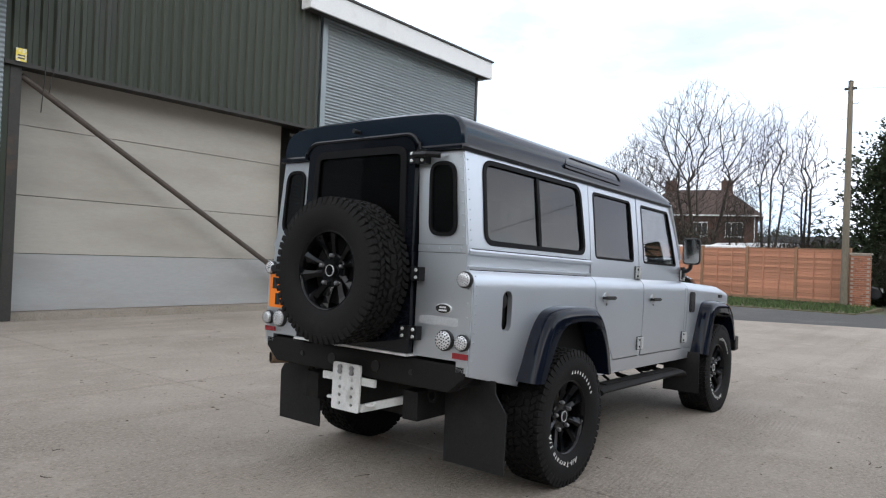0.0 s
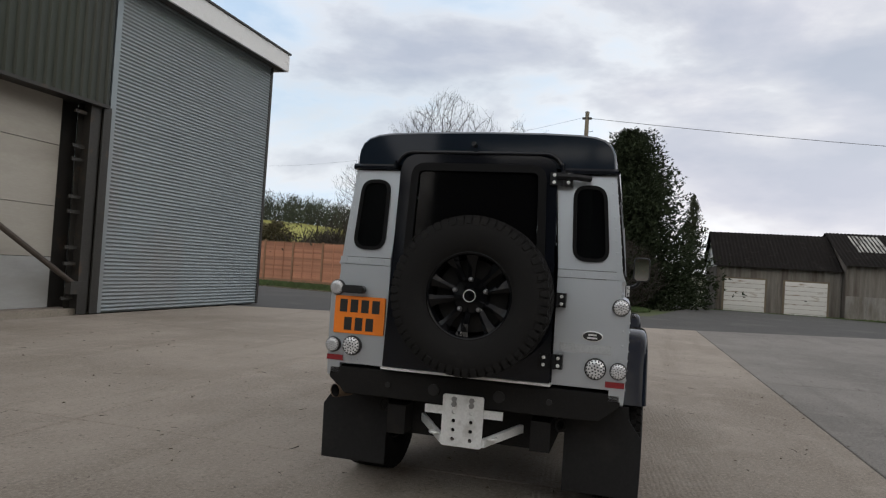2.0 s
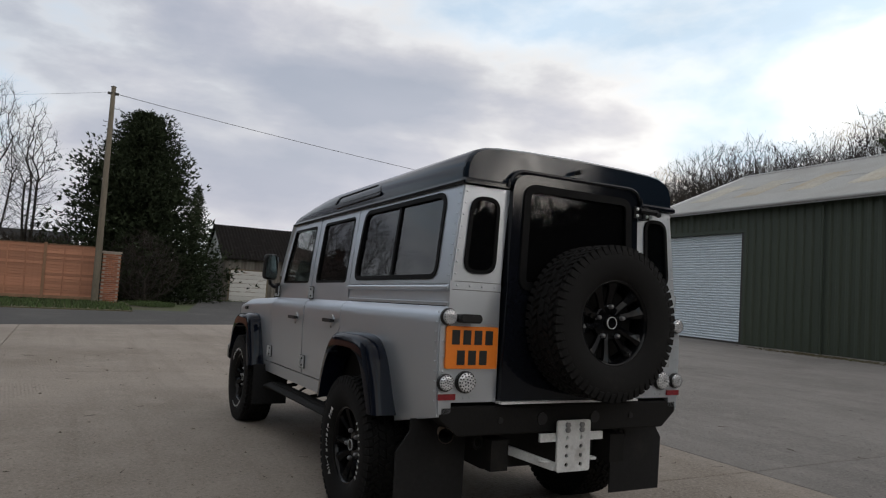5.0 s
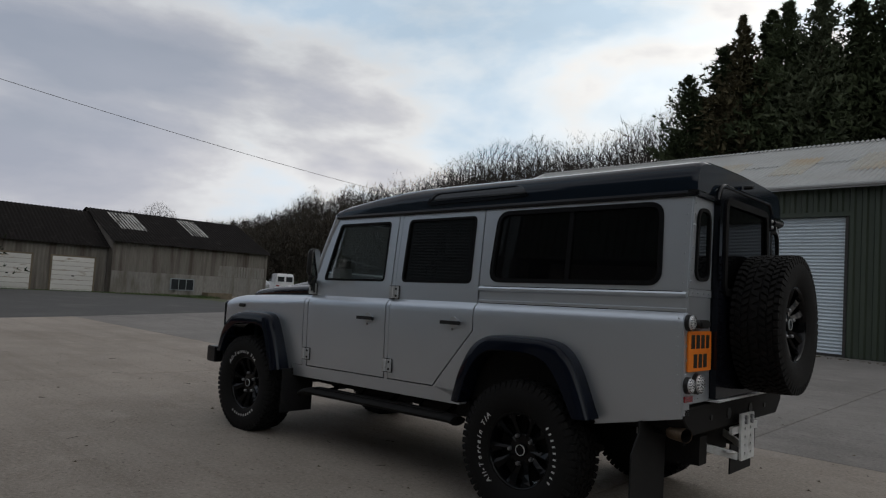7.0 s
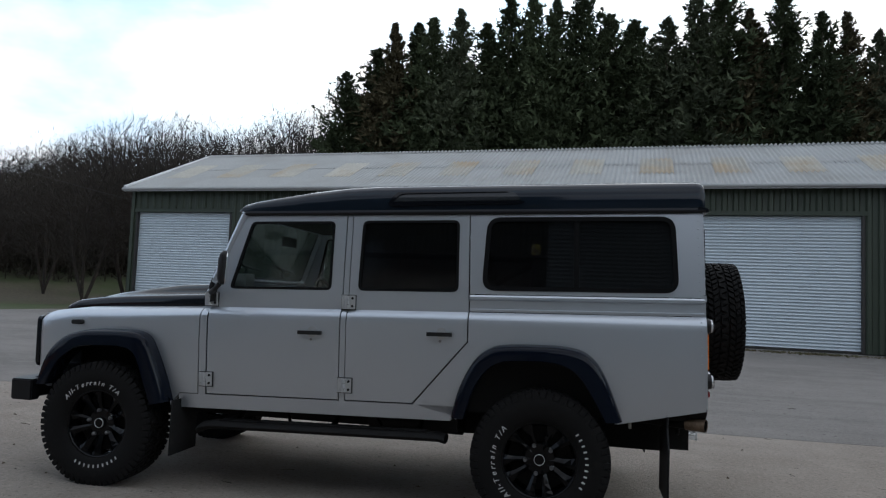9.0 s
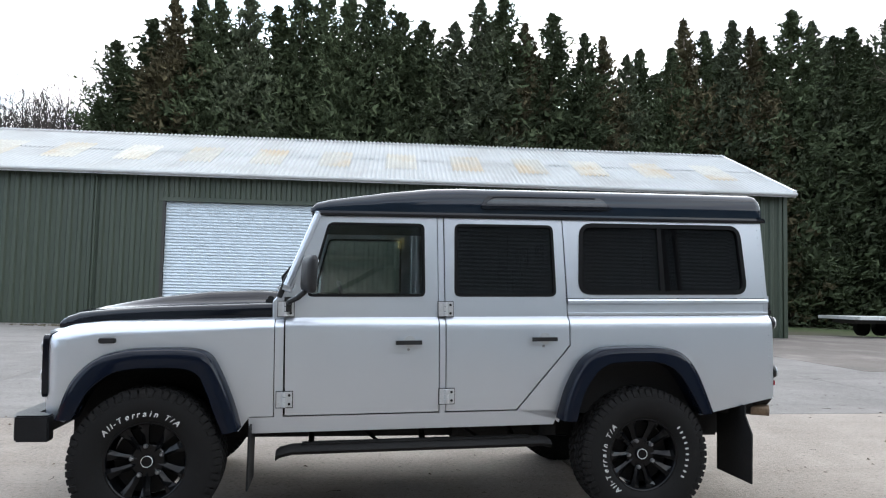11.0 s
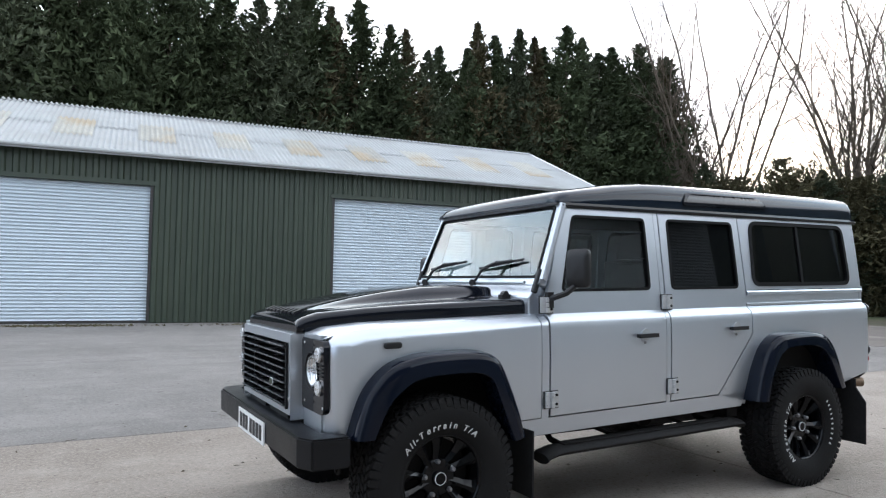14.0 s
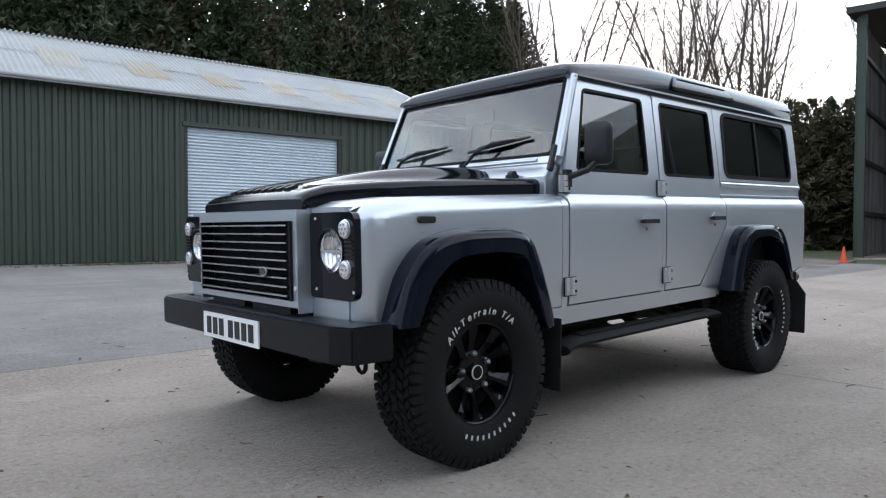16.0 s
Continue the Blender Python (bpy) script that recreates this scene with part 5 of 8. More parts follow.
def conifer_mesh(name, seed, height, radius, count, material, slim=0.85, low=0.03, spray=1.0, droop=0.0):
    """Ragged conifer crown: boughs of uneven length round a leader, each hung with small thin sprays."""
    rnd = random.Random(seed)
    verts, faces = [], []
    per = 20
    boughs = count // per
    for b in range(boughs):
        f = low + (1 - low) * ((b + rnd.random()) / boughs) ** 0.95
        a = rnd.uniform(0, 2 * math.pi)
        env = min(1.0, (1 - f) ** slim * 1.25)
        rough = 0.75 + 0.55 * min(1.0, (1 - f) * 3)
        lump = 0.95 + rough * (0.34 * noise.noise(Vector((f * 6.0, seed * 3.1, math.cos(a) * 1.3))) + 0.24 * noise.noise(Vector((f * 17.0, math.sin(a) * 2.0, seed * 1.7))))
        length = radius * env * lump * rnd.uniform(0.35, 1.42) + 0.04
        lift = rnd.uniform(0.10, 0.55) + 0.9 * f - droop
        base = Vector((0, 0, f * height - 0.35 * length))
        tip = base + Vector((math.cos(a), math.sin(a), lift)) * length
        for _ in range(per):
            t = rnd.random() ** 0.55
            p = base.lerp(tip, t) + Vector((rnd.gauss(0, 0.16), rnd.gauss(0, 0.16), rnd.gauss(0, 0.2))) * (0.08 + 0.55 * min(length, 1.6))
            size = rnd.uniform(0.11, 0.29) * (0.5 + 0.5 * min(1.0, (1 - f) * 2.5)) * spray
            for _ in range(2):
                d = Vector((math.cos(a) * 0.7 + rnd.gauss(0, 0.5), math.sin(a) * 0.7 + rnd.gauss(0, 0.5), rnd.gauss(0.45, 0.6))).normalized()
                s = d.cross(Vector((rnd.gauss(0, 1), rnd.gauss(0, 1), rnd.gauss(0, 1)))).normalized() * size * 0.27
                k = len(verts)
                verts += [tuple(p - s), tuple(p + d * size * 1.15), tuple(p + s)]
                faces += [(k, k + 1, k + 2)]
    me = bpy.data.meshes.new(name)
    me.from_pydata(verts, [], faces)
    me.materials.append(M[material])
    return me


trunk_bm = tube(bmesh.new(), [(0, 0, -0.3), (0.05, 0, 5), (0, 0.05, 10), (0, 0, 14.6)], 0.20, 7, r_end=0.03)
trunk_me = mesh_of("trunk", trunk_bm, "bark")
CROWNS = ((1, 2.6, 10600, "conifer", 0.80, 1.16), (2, 2.4, 9800, "conifer2", 0.88, 1.16), (5, 2.8, 11000, "conifer", 0.76, 1.16), (9, 2.3, 9200, "conifer3", 0.94, 1.16), (12, 2.5, 10200, "conifer", 0.84, 1.16), (18, 4.4, 4200, "hedge_leaf", 0.6, 2.1), (23, 2.9, 4000, "conifer", 0.74, 2.0))
con = [conifer_mesh("crown", s, 15.5, r, n, m, sl, 0.03, sp) for s, r, n, m, sl, sp in CROWNS]


def conifer(x, y, s, k, turn, label="tall dark ragged conifer behind the long shed", group="conifers behind the shed", wide=1.0):
    t = empty("conifer", x, y, hill(x, y), turn)
    tagged(t, label, "tree", group)
    for nm, me in (("trunk", trunk_me), ("crown", con[k])):
        ob = new(nm, me)
        ob.parent = t
        ob.scale = (s * wide, s * wide, s)


rnd = random.Random(17)
TOPS = ((13.0, 12.5), (11.6, 14.2), (6.6, 16.2), (1.9, 15.8), (-2.5, 16.8), (-8, 16.6), (-12.8, 15.6), (-16.6, 15.5), (-20, 16.9), (-23, 17.3), (-28, 17.4), (-33, 17.5), (-37, 16.0))
TX, TH = [-t[0] for t in TOPS], [t[1] for t in TOPS]
u = 12.6
while u > -35.5:
    h = float(np.interp(-u, TX, TH)) * rnd.uniform(0.94, 1.09)
    conifer(u, -31.0 + rnd.uniform(-0.8, 0.8), h / 15.5, rnd.randrange(5), rnd.uniform(0, 360), wide=rnd.uniform(1.0, 1.28))
    u -= rnd.uniform(1.0, 1.55)
u = 11.0
while u > -38:
    h = float(np.interp(-u, TX, TH)) * rnd.uniform(0.82, 1.0)
    conifer(u, -34.0 + rnd.uniform(-0.7, 0.7), h / 15.5, 6, rnd.uniform(0, 360), wide=rnd.uniform(1.1, 1.35))
    u -= rnd.uniform(1.6, 2.2)
# lower hedge of conifers round the far corner
for i in range(26):
    a = radians(-137 - 1.5 * i)
    d = 40 + rnd.uniform(-1.5, 1.5)
    conifer(d * math.cos(a), d * math.sin(a) + 3, 0.48 + 0.1 * rnd.random(), 5 if i % 3 else 1, rnd.uniform(0, 360), "bushy brown-green conifer in the far hedge", "hedge conifers", 1.25 if i % 3 else 1.7)
for i in range(20):
    a = radians(-138 - 1.9 * i)
    d = 43.2 + rnd.uniform(-0.8, 0.8)
    conifer(d * math.cos(a), d * math.sin(a) + 3, 0.45 + 0.08 * rnd.random(), 5, rnd.uniform(0, 360), "bushy brown-green conifer in the far hedge", "hedge conifers", 1.7)
big_me = conifer_mesh("crown", 27, 10.2, 3.25, 54000, "conifer_dark", 0.62, 0.02, 0.92, 0.45)
big = empty("conifer", 34.4, -0.40, hill(34, 0), 20)
tagged(big, "broad dense dark conifer beside the lane", "tree", "conifers by the lane")
for nm, me, sc in (("trunk", trunk_me, 0.62), ("crown", big_me, 1.0)):
    ob = new(nm, me)
    ob.parent = big
    ob.scale = (sc * 1.08, sc * 1.08, sc * 0.93)
conifer(42.0, -4.4, 0.46, 1, 0, "small pointed conifer beyond the lane", "conifers by the lane", 1.1)
for i in range(9):
    conifer(58 + 4 * i, 33.5 + 3.4 * i + rnd.uniform(-2, 2), 0.33, 5, 40 * i, "distant olive bush beyond the house", "distant bushes", 2.4)


def wood(name, spots, height, material, label, seed, per=26, brush=46, fat=1.0, upright=0.6):
    """Bare woodland: many slim stems with upswept twigs, and brown undergrowth."""
    rnd = random.Random(seed)
    verts, faces = [], []

    def sliver(a, b, w):
        side = Vector((rnd.gauss(0, 1), rnd.gauss(0, 1), 0.1)).normalized() * w
        k = len(verts)
        verts.extend((tuple(a - side), tuple(a + side), tuple(b)))
        faces.append((k, k + 1, k + 2))

    for x, y, s in spots:
        base = Vector((x, y, hill(x, y)))
        h = height * s * rnd.uniform(0.86, 1.05)
        top = base + Vector((rnd.gauss(0, 0.4), rnd.gauss(0, 0.4), h))
        sliver(base, top, 0.10 * s)
        for _ in range(per):
            f = rnd.uniform(0.15, 0.95)
            p = base.lerp(top, f)
            a = rnd.uniform(0, 6.3)
            ln = h * (1.05 - f) * rnd.uniform(0.25, 0.5)
            q = p + Vector((math.cos(a) * ln * 0.6, math.sin(a) * ln * 0.6, ln * rnd.uniform(0.5, 1.0)))
            sliver(p, q, 0.035)
            for _ in range(2):
                r = p.lerp(q, rnd.uniform(0.4, 0.9))
                sliver(r, r + Vector((rnd.gauss(0, 0.4), rnd.gauss(0, 0.4), rnd.uniform(0.3, 0.9))) * (0.25 + 0.05 * h), 0.022)
        for _ in range(brush):
            f = rnd.random()
            w = s * (0.5 + 1.3 * math.sin(math.pi * min(1, f * 0.9 + 0.08)))
            p = base + Vector((rnd.gauss(0, w), rnd.gauss(0, w), f * h * 1.02))
            d = Vector((rnd.gauss(0, upright), rnd.gauss(0, upright), rnd.gauss(0.55, 0.5))).normalized() * rnd.uniform(0.3, 0.85) * (fat ** 0.5)
            sliver(p, p + d, (0.03 if f > 0.75 else 0.055) * fat)
    ob = raw(name, verts, faces, material)
    return tagged(ob, label, "woodland", kind="stuff")


rnd = random.Random(31)
spots = []
BANK_AZ, BANK_EL = (-72, -67, -60, -52, -43, -36, -31, -27, -20), (15.6, 15.2, 13.6, 12.0, 9.1, 7.5, 4.9, 4.2, 3.4)
for _ in range(1600):
    a = rnd.uniform(-67, -20)
    d = 60 + 36 * rnd.random() ** 0.8 + (12 if a > -30 else 0)
    x, y = d * math.cos(radians(a)) - 2.5, d * math.sin(radians(a)) + 2.5
    clump = 0.93 + 0.16 * noise.noise(Vector((a * 0.45, d * 0.08, 2.0)))
    tall = (1.25 + d * math.tan(radians(float(np.interp(a, BANK_AZ, BANK_EL)))) - hill(x, y)) * clump * rnd.uniform(0.78, 1.02)
    spots.append((x, y, max(2.5, tall) / 12.8))
wood("bank_wood", spots, 12.8, "scrub", "dense brown leafless wood on the rising bank", 6, 18, 200)
spots = []
for _ in range(150):
    u = rnd.uniform(-22, 22)
    spots.append((u, rnd.uniform(-44, -37) - 0.05 * u, 1.0))
wood("back_wood", spots, 13.0, "twigs", "leafless trees rising among the conifers", 7)
for i, (a, d, s) in enumerate(((-57, 47, 1.0), (-54, 52, 1.12), (-51, 50, 0.95), (-61, 48, 1.0), (-65, 46, 1.05), (-68, 44, 1.1), (-25.6, 88, 0.72), (-23.6, 90, 0.66), (-28, 92, 0.5), (-48.5, 55, 0.8), (-45, 58, 0.66))):
    x, y = d * math.cos(radians(a)), d * math.sin(radians(a)) + 4
    put_tree("bare_tree", (bare_a, bare_b)[i % 2], x, y, s, 33 * i, "leafless rounded tree standing out of the wood")
spots = []
for _ in range(620):
    a, d = radians(rnd.uniform(10, 44)), rnd.uniform(238, 330)
    x, y = d * math.cos(a), d * math.sin(a)
    spots.append((x, y, 0.9 + 0.3 * rnd.random()))
wood("far_wood", spots, 9.0, "scrub_green", "distant dark green wood on the hill", 9, 10, 60, 5.0)
spots = []
for _ in range(300):
    a, d = radians(rnd.uniform(150, 222)), rnd.uniform(40, 70)
    spots.append((d * math.cos(a), d * math.sin(a), 0.8 + 0.3 * rnd.random()))
for _ in range(200):
    a, d = radians(rnd.uniform(55, 150)), rnd.uniform(50, 80)
    spots.append((d * math.cos(a), d * math.sin(a), 0.8 + 0.3 * rnd.random()))
wood("west_wood", spots, 12.0, "scrub", "brown leafless wood beyond the yard", 12)

spots = []
for _ in range(170):
    a, d = radians(rnd.uniform(14.5, 25)), rnd.uniform(40, 49)
    spots.append((d * math.cos(a) - 4, d * math.sin(a), rnd.uniform(1.0, 1.45) if a < radians(23) else 0.9))
for _ in range(45):
    spots.append((rnd.uniform(33.0, 35.5), rnd.uniform(2.6, 6.0), rnd.uniform(0.6, 0.9)))
wood("garden_scrub", spots, 3.3, "scrub", "brown tangled shrubs behind the timber fence", 15, 22, 90)

# ---------------------------------------------------------------- parked vehicles beyond the lane
def parked_car(name, x, y, turn, paint, label, kind="hatch", size=1.0):
    c = empty(name, x, y, hill(x, y) + 0.03, turn)
    tagged(c, label, "car" if kind != "van" else "van")
    c.scale = (size, size, size)
    if kind == "van":
        prof = [(-2.1, 0.3), (2.0, 0.3), (2.15, 0.6), (2.1, 0.95), (1.45, 1.1), (0.85, 1.75), (0.5, 1.85), (-2.0, 1.88), (-2.15, 1.6)]
        glassp = [(1.38, 1.12), (0.86, 1.68), (0.2, 1.68), (0.2, 1.12)]
        w, axles = 0.86, (1.35, -1.3)
    else:
        prof = [(-2.0, 0.3), (2.0, 0.3), (2.12, 0.55), (2.0, 0.78), (1.1, 0.95), (0.35, 1.4), (-0.6, 1.48), (-1.5, 1.35), (-1.95, 0.98), (-2.1, 0.7)]
        glassp = [(0.98, 0.97), (0.32, 1.36), (-0.6, 1.42), (-1.4, 1.3), (-1.62, 0.99)]
        w, axles = 0.84, (1.28, -1.27)
    bm = bmesh.new()
    top = max(z for _, z in prof)
    def ring(yy, k):
        return [(px, yy * (1 - 0.16 * max(0, (pz - 0.95) / (top - 0.95))), pz) for px, pz in prof]
    loft(bm, [ring(-w, 0), ring(w, 0)])
    body = part("body", bm, paint, c, bevel=0.07, seg=2, smooth="auto")
    for sgn in (-1, 1):
        bm = bmesh.new()
        a = [(px, sgn * (w * (1 - 0.16 * max(0, (pz - 0.95) / (top - 0.95))) + 0.004), pz) for px, pz in glassp]
        b = [(px, sgn * (abs(q) - 0.02), pz) for px, q, pz in a]
        loft(bm, [a, b])
        part("side_glass", bm, "glass_dark", c)
        for ax in axles:
            bm = bmesh.new()
            disc(bm, 0.31, sgn * (w - 0.2), sgn * (w + 0.01), 20, (ax, 0, 0.31))
            wh = part("wheel", bm, "rubber", c)
            bm = bmesh.new()
            disc(bm, 0.2, sgn * (w + 0.005), sgn * (w + 0.018), 16, (ax, 0, 0.31))
            part("hubcap", bm, "zinc", wh)
    for px, pz, nm, mt in ((2.08, 0.68, "headlight", "lens"), (-2.06, 0.8, "tail_light", "red")):
        for sgn in (-1, 1):
            part(nm, bx(px - 0.06, px + 0.03, sgn * 0.5, sgn * 0.76, pz - 0.08, pz + 0.07), mt, c, bevel=0.015)
    bm = bmesh.new()
    if kind == "van":
        loft(bm, [[(1.44, -0.7, 1.14), (1.44, 0.7, 1.14), (0.92, 0.62, 1.72), (0.92, -0.62, 1.72)], [(1.40, -0.7, 1.14), (1.40, 0.7, 1.14), (0.88, 0.62, 1.72), (0.88, -0.62, 1.72)]])
        part("windscreen", bm, "glass_dark", c)
        for sgn in (-1, 1):
            part("rear_window", bx(-2.17, -2.06, sgn * 0.08, sgn * 0.66, 1.15, 1.6), "glass_dark", c)
    else:
        loft(bm, [[(1.06, -0.7, 0.99), (1.06, 0.7, 0.99), (0.40, 0.62, 1.41), (0.40, -0.62, 1.41)], [(1.02, -0.7, 0.97), (1.02, 0.7, 0.97), (0.36, 0.62, 1.39), (0.36, -0.62, 1.39)]])
        part("windscreen", bm, "glass_dark", c)
    part("bumper", bx(-2.16, -2.0, -0.78, 0.78, 0.35, 0.52), "plastic", c, bevel=0.03)
    return c


parked_car("parked_van", 44.6, -28.2, -24, "car_white", "small white van parked beside the workshop", "van", 0.86)
parked_car("parked_car", 47.6, -27.6, 176, "car_white", "white car parked beside the workshop", size=0.92)
parked_car("parked_car", 38.0, -28.1, 84, "car_dark", "dark estate car parked on the gravel", size=0.92)
parked_car("parked_car", 34.6, -27.6, 84, "car_silver", "silver hatchback parked on the gravel", size=0.90)
parked_car("parked_car", 30.6, 2.75, -84, "car_dark", "dark car parked behind the brick pillar")
parked_car("parked_van", 33.2, 9.2, 82, "car_white", "white van standing behind the timber fence", "van", 1.34)
parked_car("parked_van", 37.2, 8.2, 80, "car_white", "white van standing behind the timber fence", "van", 1.5)
hut = empty("dark_hut", 38.8, 4.7, hill(38.8, 4.7), 82)
hut.scale = (0.6, 1.0, 1.32)
tagged(hut, "long low dark hut roof behind the fence", "hut")
part("wall", bx(-4, 4, -1.2, 1.2, 0, 1.9), "steel_dark", hut)
bm = bmesh.new()
loft(bm, [[(-4.2, -1.5, 1.9), (4.2, -1.5, 1.9), (4.2, 1.5, 1.9), (-4.2, 1.5, 1.9)], [(-4.1, -0.9, 2.5), (4.1, -0.9, 2.5), (4.1, 0.9, 2.5), (-4.1, 0.9, 2.5)]])
part("roof", bm, "glass_dark", hut)
# trailer and rails seen past the end of the long shed
trailer = empty("flat_trailer", -17.6, -16.8, 0.11, 5)
tagged(trailer, "low flat trailer parked beyond the long shed", "trailer")
part("deck", bx(-2.2, 2.2, -0.9, 0.9, 0.62, 0.72), "zinc", trailer, bevel=0.01)
part("chassis", bx(-2.0, 2.0, -0.5, 0.5, 0.48, 0.612), "steel_dark", trailer)
for x in (-0.4, 0.4):
    for sgn in (-1, 1):
        bm = bmesh.new()
        disc(bm, 0.3, sgn * 0.72, sgn * 0.9, 18, (x, 0, 0.3))
        part("wheel", bm, "rubber", trailer)

# pale tank and red machine beside the far hedge
tank = empty("water_tank", -25.0, -16.0, hill(-25, -16), 10)
tagged(tank, "long low pale weathered tank beside the hedge", "tank")
part("body", bx(-1.9, 1.9, -0.5, 0.5, 0.06, 1.12), "pale_tank", tank, bevel=0.04, seg=2)
for k in range(3):
    part("rib", bx(-1.93, 1.93, 0.501, 0.53, 0.28 + 0.27 * k, 0.33 + 0.27 * k), "pale_tank", tank, bevel=0.008)
part("rim", bx(-1.94, 1.94, -0.54, 0.54, 1.124, 1.17), "pale_tank", tank, bevel=0.01)
for x in (-1.4, 0.0, 1.4):
    part("skid", bx(x - 0.1, x + 0.1, -0.5, 0.5, 0, 0.058), "timber", tank)
part("stand_pipe", tube(bmesh.new(), [(0.9, 0.62, 0), (0.9, 0.62, 0.95), (0.9, 0.45, 1.2)], 0.03, 8), "steel_dark", tank)
mower = empty("ride_on_mower", -22.2, -7.9, hill(-22.2, -7.9), 35)
tagged(mower, "small red ride-on mower parked on the grass", "mower")
bm = bmesh.new()
loft(bm, [[(0.0, y, 0.28), (0.55, y, 0.28), (0.60, y, 0.45), (0.50, y, 0.58), (0.02, y, 0.62)] for y in (-0.22, 0.22)])
part("bonnet", bm, "red_machine", mower, bevel=0.03, seg=2)
part("chassis", bx(-0.65, 0.6, -0.2, 0.2, 0.2, 0.275), "steel_dark", mower)
part("fender", bx(-0.68, -0.1, -0.40, 0.40, 0.36, 0.42), "red_machine", mower, bevel=0.02)
part("seat", bx(-0.55, -0.2, -0.18, 0.18, 0.425, 0.50), "plastic", mower, bevel=0.02)
part("seat_back", bx(-0.62, -0.555, -0.18, 0.18, 0.43, 0.72), "plastic", mower, bevel=0.02)
part("steering_column", tube(bmesh.new(), [(0.05, 0, 0.6), (-0.08, 0, 0.78)], 0.02, 6), "steel_dark", mower)
part("steering_wheel", tube(bmesh.new(), [(-0.08 + 0.06 * math.cos(a), 0.14 * math.sin(a), 0.78 + 0.10 * math.cos(a)) for a in np.linspace(0, 6.283, 17)], 0.012, 6), "plastic", mower)
for x, r in ((0.45, 0.17), (-0.42, 0.23)):
    for sgn in (-1, 1):
        bm = bmesh.new()
        disc(bm, r, sgn * 0.26, sgn * 0.40, 18, (x, 0, r))
        part("wheel", bm, "rubber", mower)

# ---------------------------------------------------------------- the off-road estate car
# Built level, x forward from the rear axle, y to its left; RAKE leans the body a little nose-down.
RAKE = Matrix.Translation((0.6, 0, 0.6)) @ Matrix.Rotation(radians(1.3), 4, "Y") @ Matrix.Translation((-0.6, 0, -0.6))
car = empty("off_road_estate")
tagged(car, "silver four-door off-road estate with black roof and arches", "car")
X_REAR, X_NOSE = -0.90, 3.343
SIDE = [(0.50, 0.752), (0.58, 0.762), (0.70, 0.773), (0.95, 0.781), (1.10, 0.781), (1.135, 0.778), (1.158, 0.768), (1.173, 0.750), (1.182, 0.740), (1.26, 0.737), (1.30, 0.734), (1.45, 0.719), (1.60, 0.702), (1.80, 0.677)]
SZ, SY = [p[0] for p in SIDE], [p[1] for p in SIDE]


def side_y(z):
    return float(np.interp(z, SZ, SY))


def cp(name, bm, material, parent=None, label="", smooth=False, bevel=0.0, seg=1, mirror=False):
    if mirror:
        bm.transform(Matrix.Diagonal((1, -1, 1, 1)))
        bmesh.ops.reverse_faces(bm, faces=bm.faces[:])
    ob = part(name, bm, material, parent or car, label, smooth, bevel, seg, RAKE)
    return ob


def panel(outline, holes=(), y_of=None, thick=0.028, cuts=None, out=0.0, extra_x=()):
    """A sheet of the body side: an outline in x, z with holes, bent to the side's section and given thickness."""
    bm = bmesh.new()
    for loop in (outline, *holes):
        vs = [bm.verts.new((x, 0, z)) for x, z in loop]
        for i in range(len(vs)):
            bm.edges.new((vs[i - 1], vs[i]))
    bmesh.ops.triangle_fill(bm, use_beauty=True, use_dissolve=False, edges=bm.edges[:])
    for z in cuts if cuts is not None else SZ:
        bmesh.ops.bisect_plane(bm, geom=bm.verts[:] + bm.edges[:] + bm.faces[:], plane_co=(0, 0, z), plane_no=(0, 0, 1), dist=1e-5)
    for x in extra_x:
        bmesh.ops.bisect_plane(bm, geom=bm.verts[:] + bm.edges[:] + bm.faces[:], plane_co=(x, 0, 0), plane_no=(1, 0, 0), dist=1e-5)
    f = y_of or (lambda x, z: side_y(z))
    for v in bm.verts:
        v.co.y = f(v.co.x, v.co.z) + out
    back = bmesh.ops.extrude_face_region(bm, geom=bm.faces[:])
    for v in [g for g in back["geom"] if isinstance(g, bmesh.types.BMVert)]:
        v.co.y -= thick
    bmesh.ops.recalc_face_normals(bm, faces=bm.faces[:])
    return bm


def pane(outline, y_of, thick=0.006, cuts=()):
    return panel(outline, (), y_of, thick, cuts)


def ring(outer, inner, y_of, thick, cuts=()):
    return panel(outer, (inner,), y_of, thick, cuts)


def arch_line(pts, n=5):
    """A smooth line through points (Catmull-Rom)."""
    p = [Vector(q) for q in pts]
    out = []
    for i in range(len(p) - 1):
        a, b, c, d = p[max(i - 1, 0)], p[i], p[i + 1], p[min(i + 2, len(p) - 1)]
        for k in range(n):
            t = k / n
            out.append(tuple(0.5 * ((2 * b) + (c - a) * t + (2 * a - 5 * b + 4 * c - d) * t * t + (3 * b - a - 3 * c + d) * t ** 3)))
    out.append(tuple(p[-1]))
    return out


F_OUT = arch_line([(3.262, 0.665), (3.195, 0.855), (3.085, 0.972), (2.945, 1.018), (2.80, 1.028), (2.60, 1.025), (2.50, 0.995), (2.445, 0.92), (2.368, 0.735), (2.326, 0.585)])
F_IN = arch_line([(3.165, 0.665), (3.09, 0.81), (2.985, 0.895), (2.90, 0.918), (2.80, 0.924), (2.63, 0.92), (2.545, 0.885), (2.505, 0.81), (2.448, 0.66), (2.410, 0.57)])
R_OUT = arch_line([(0.520, 0.585), (0.470, 0.76), (0.385, 0.915), (0.29, 0.985), (0.20, 1.003), (0.04, 1.007), (-0.14, 1.0), (-0.262, 0.96), (-0.352, 0.845), (-0.445, 0.605)])
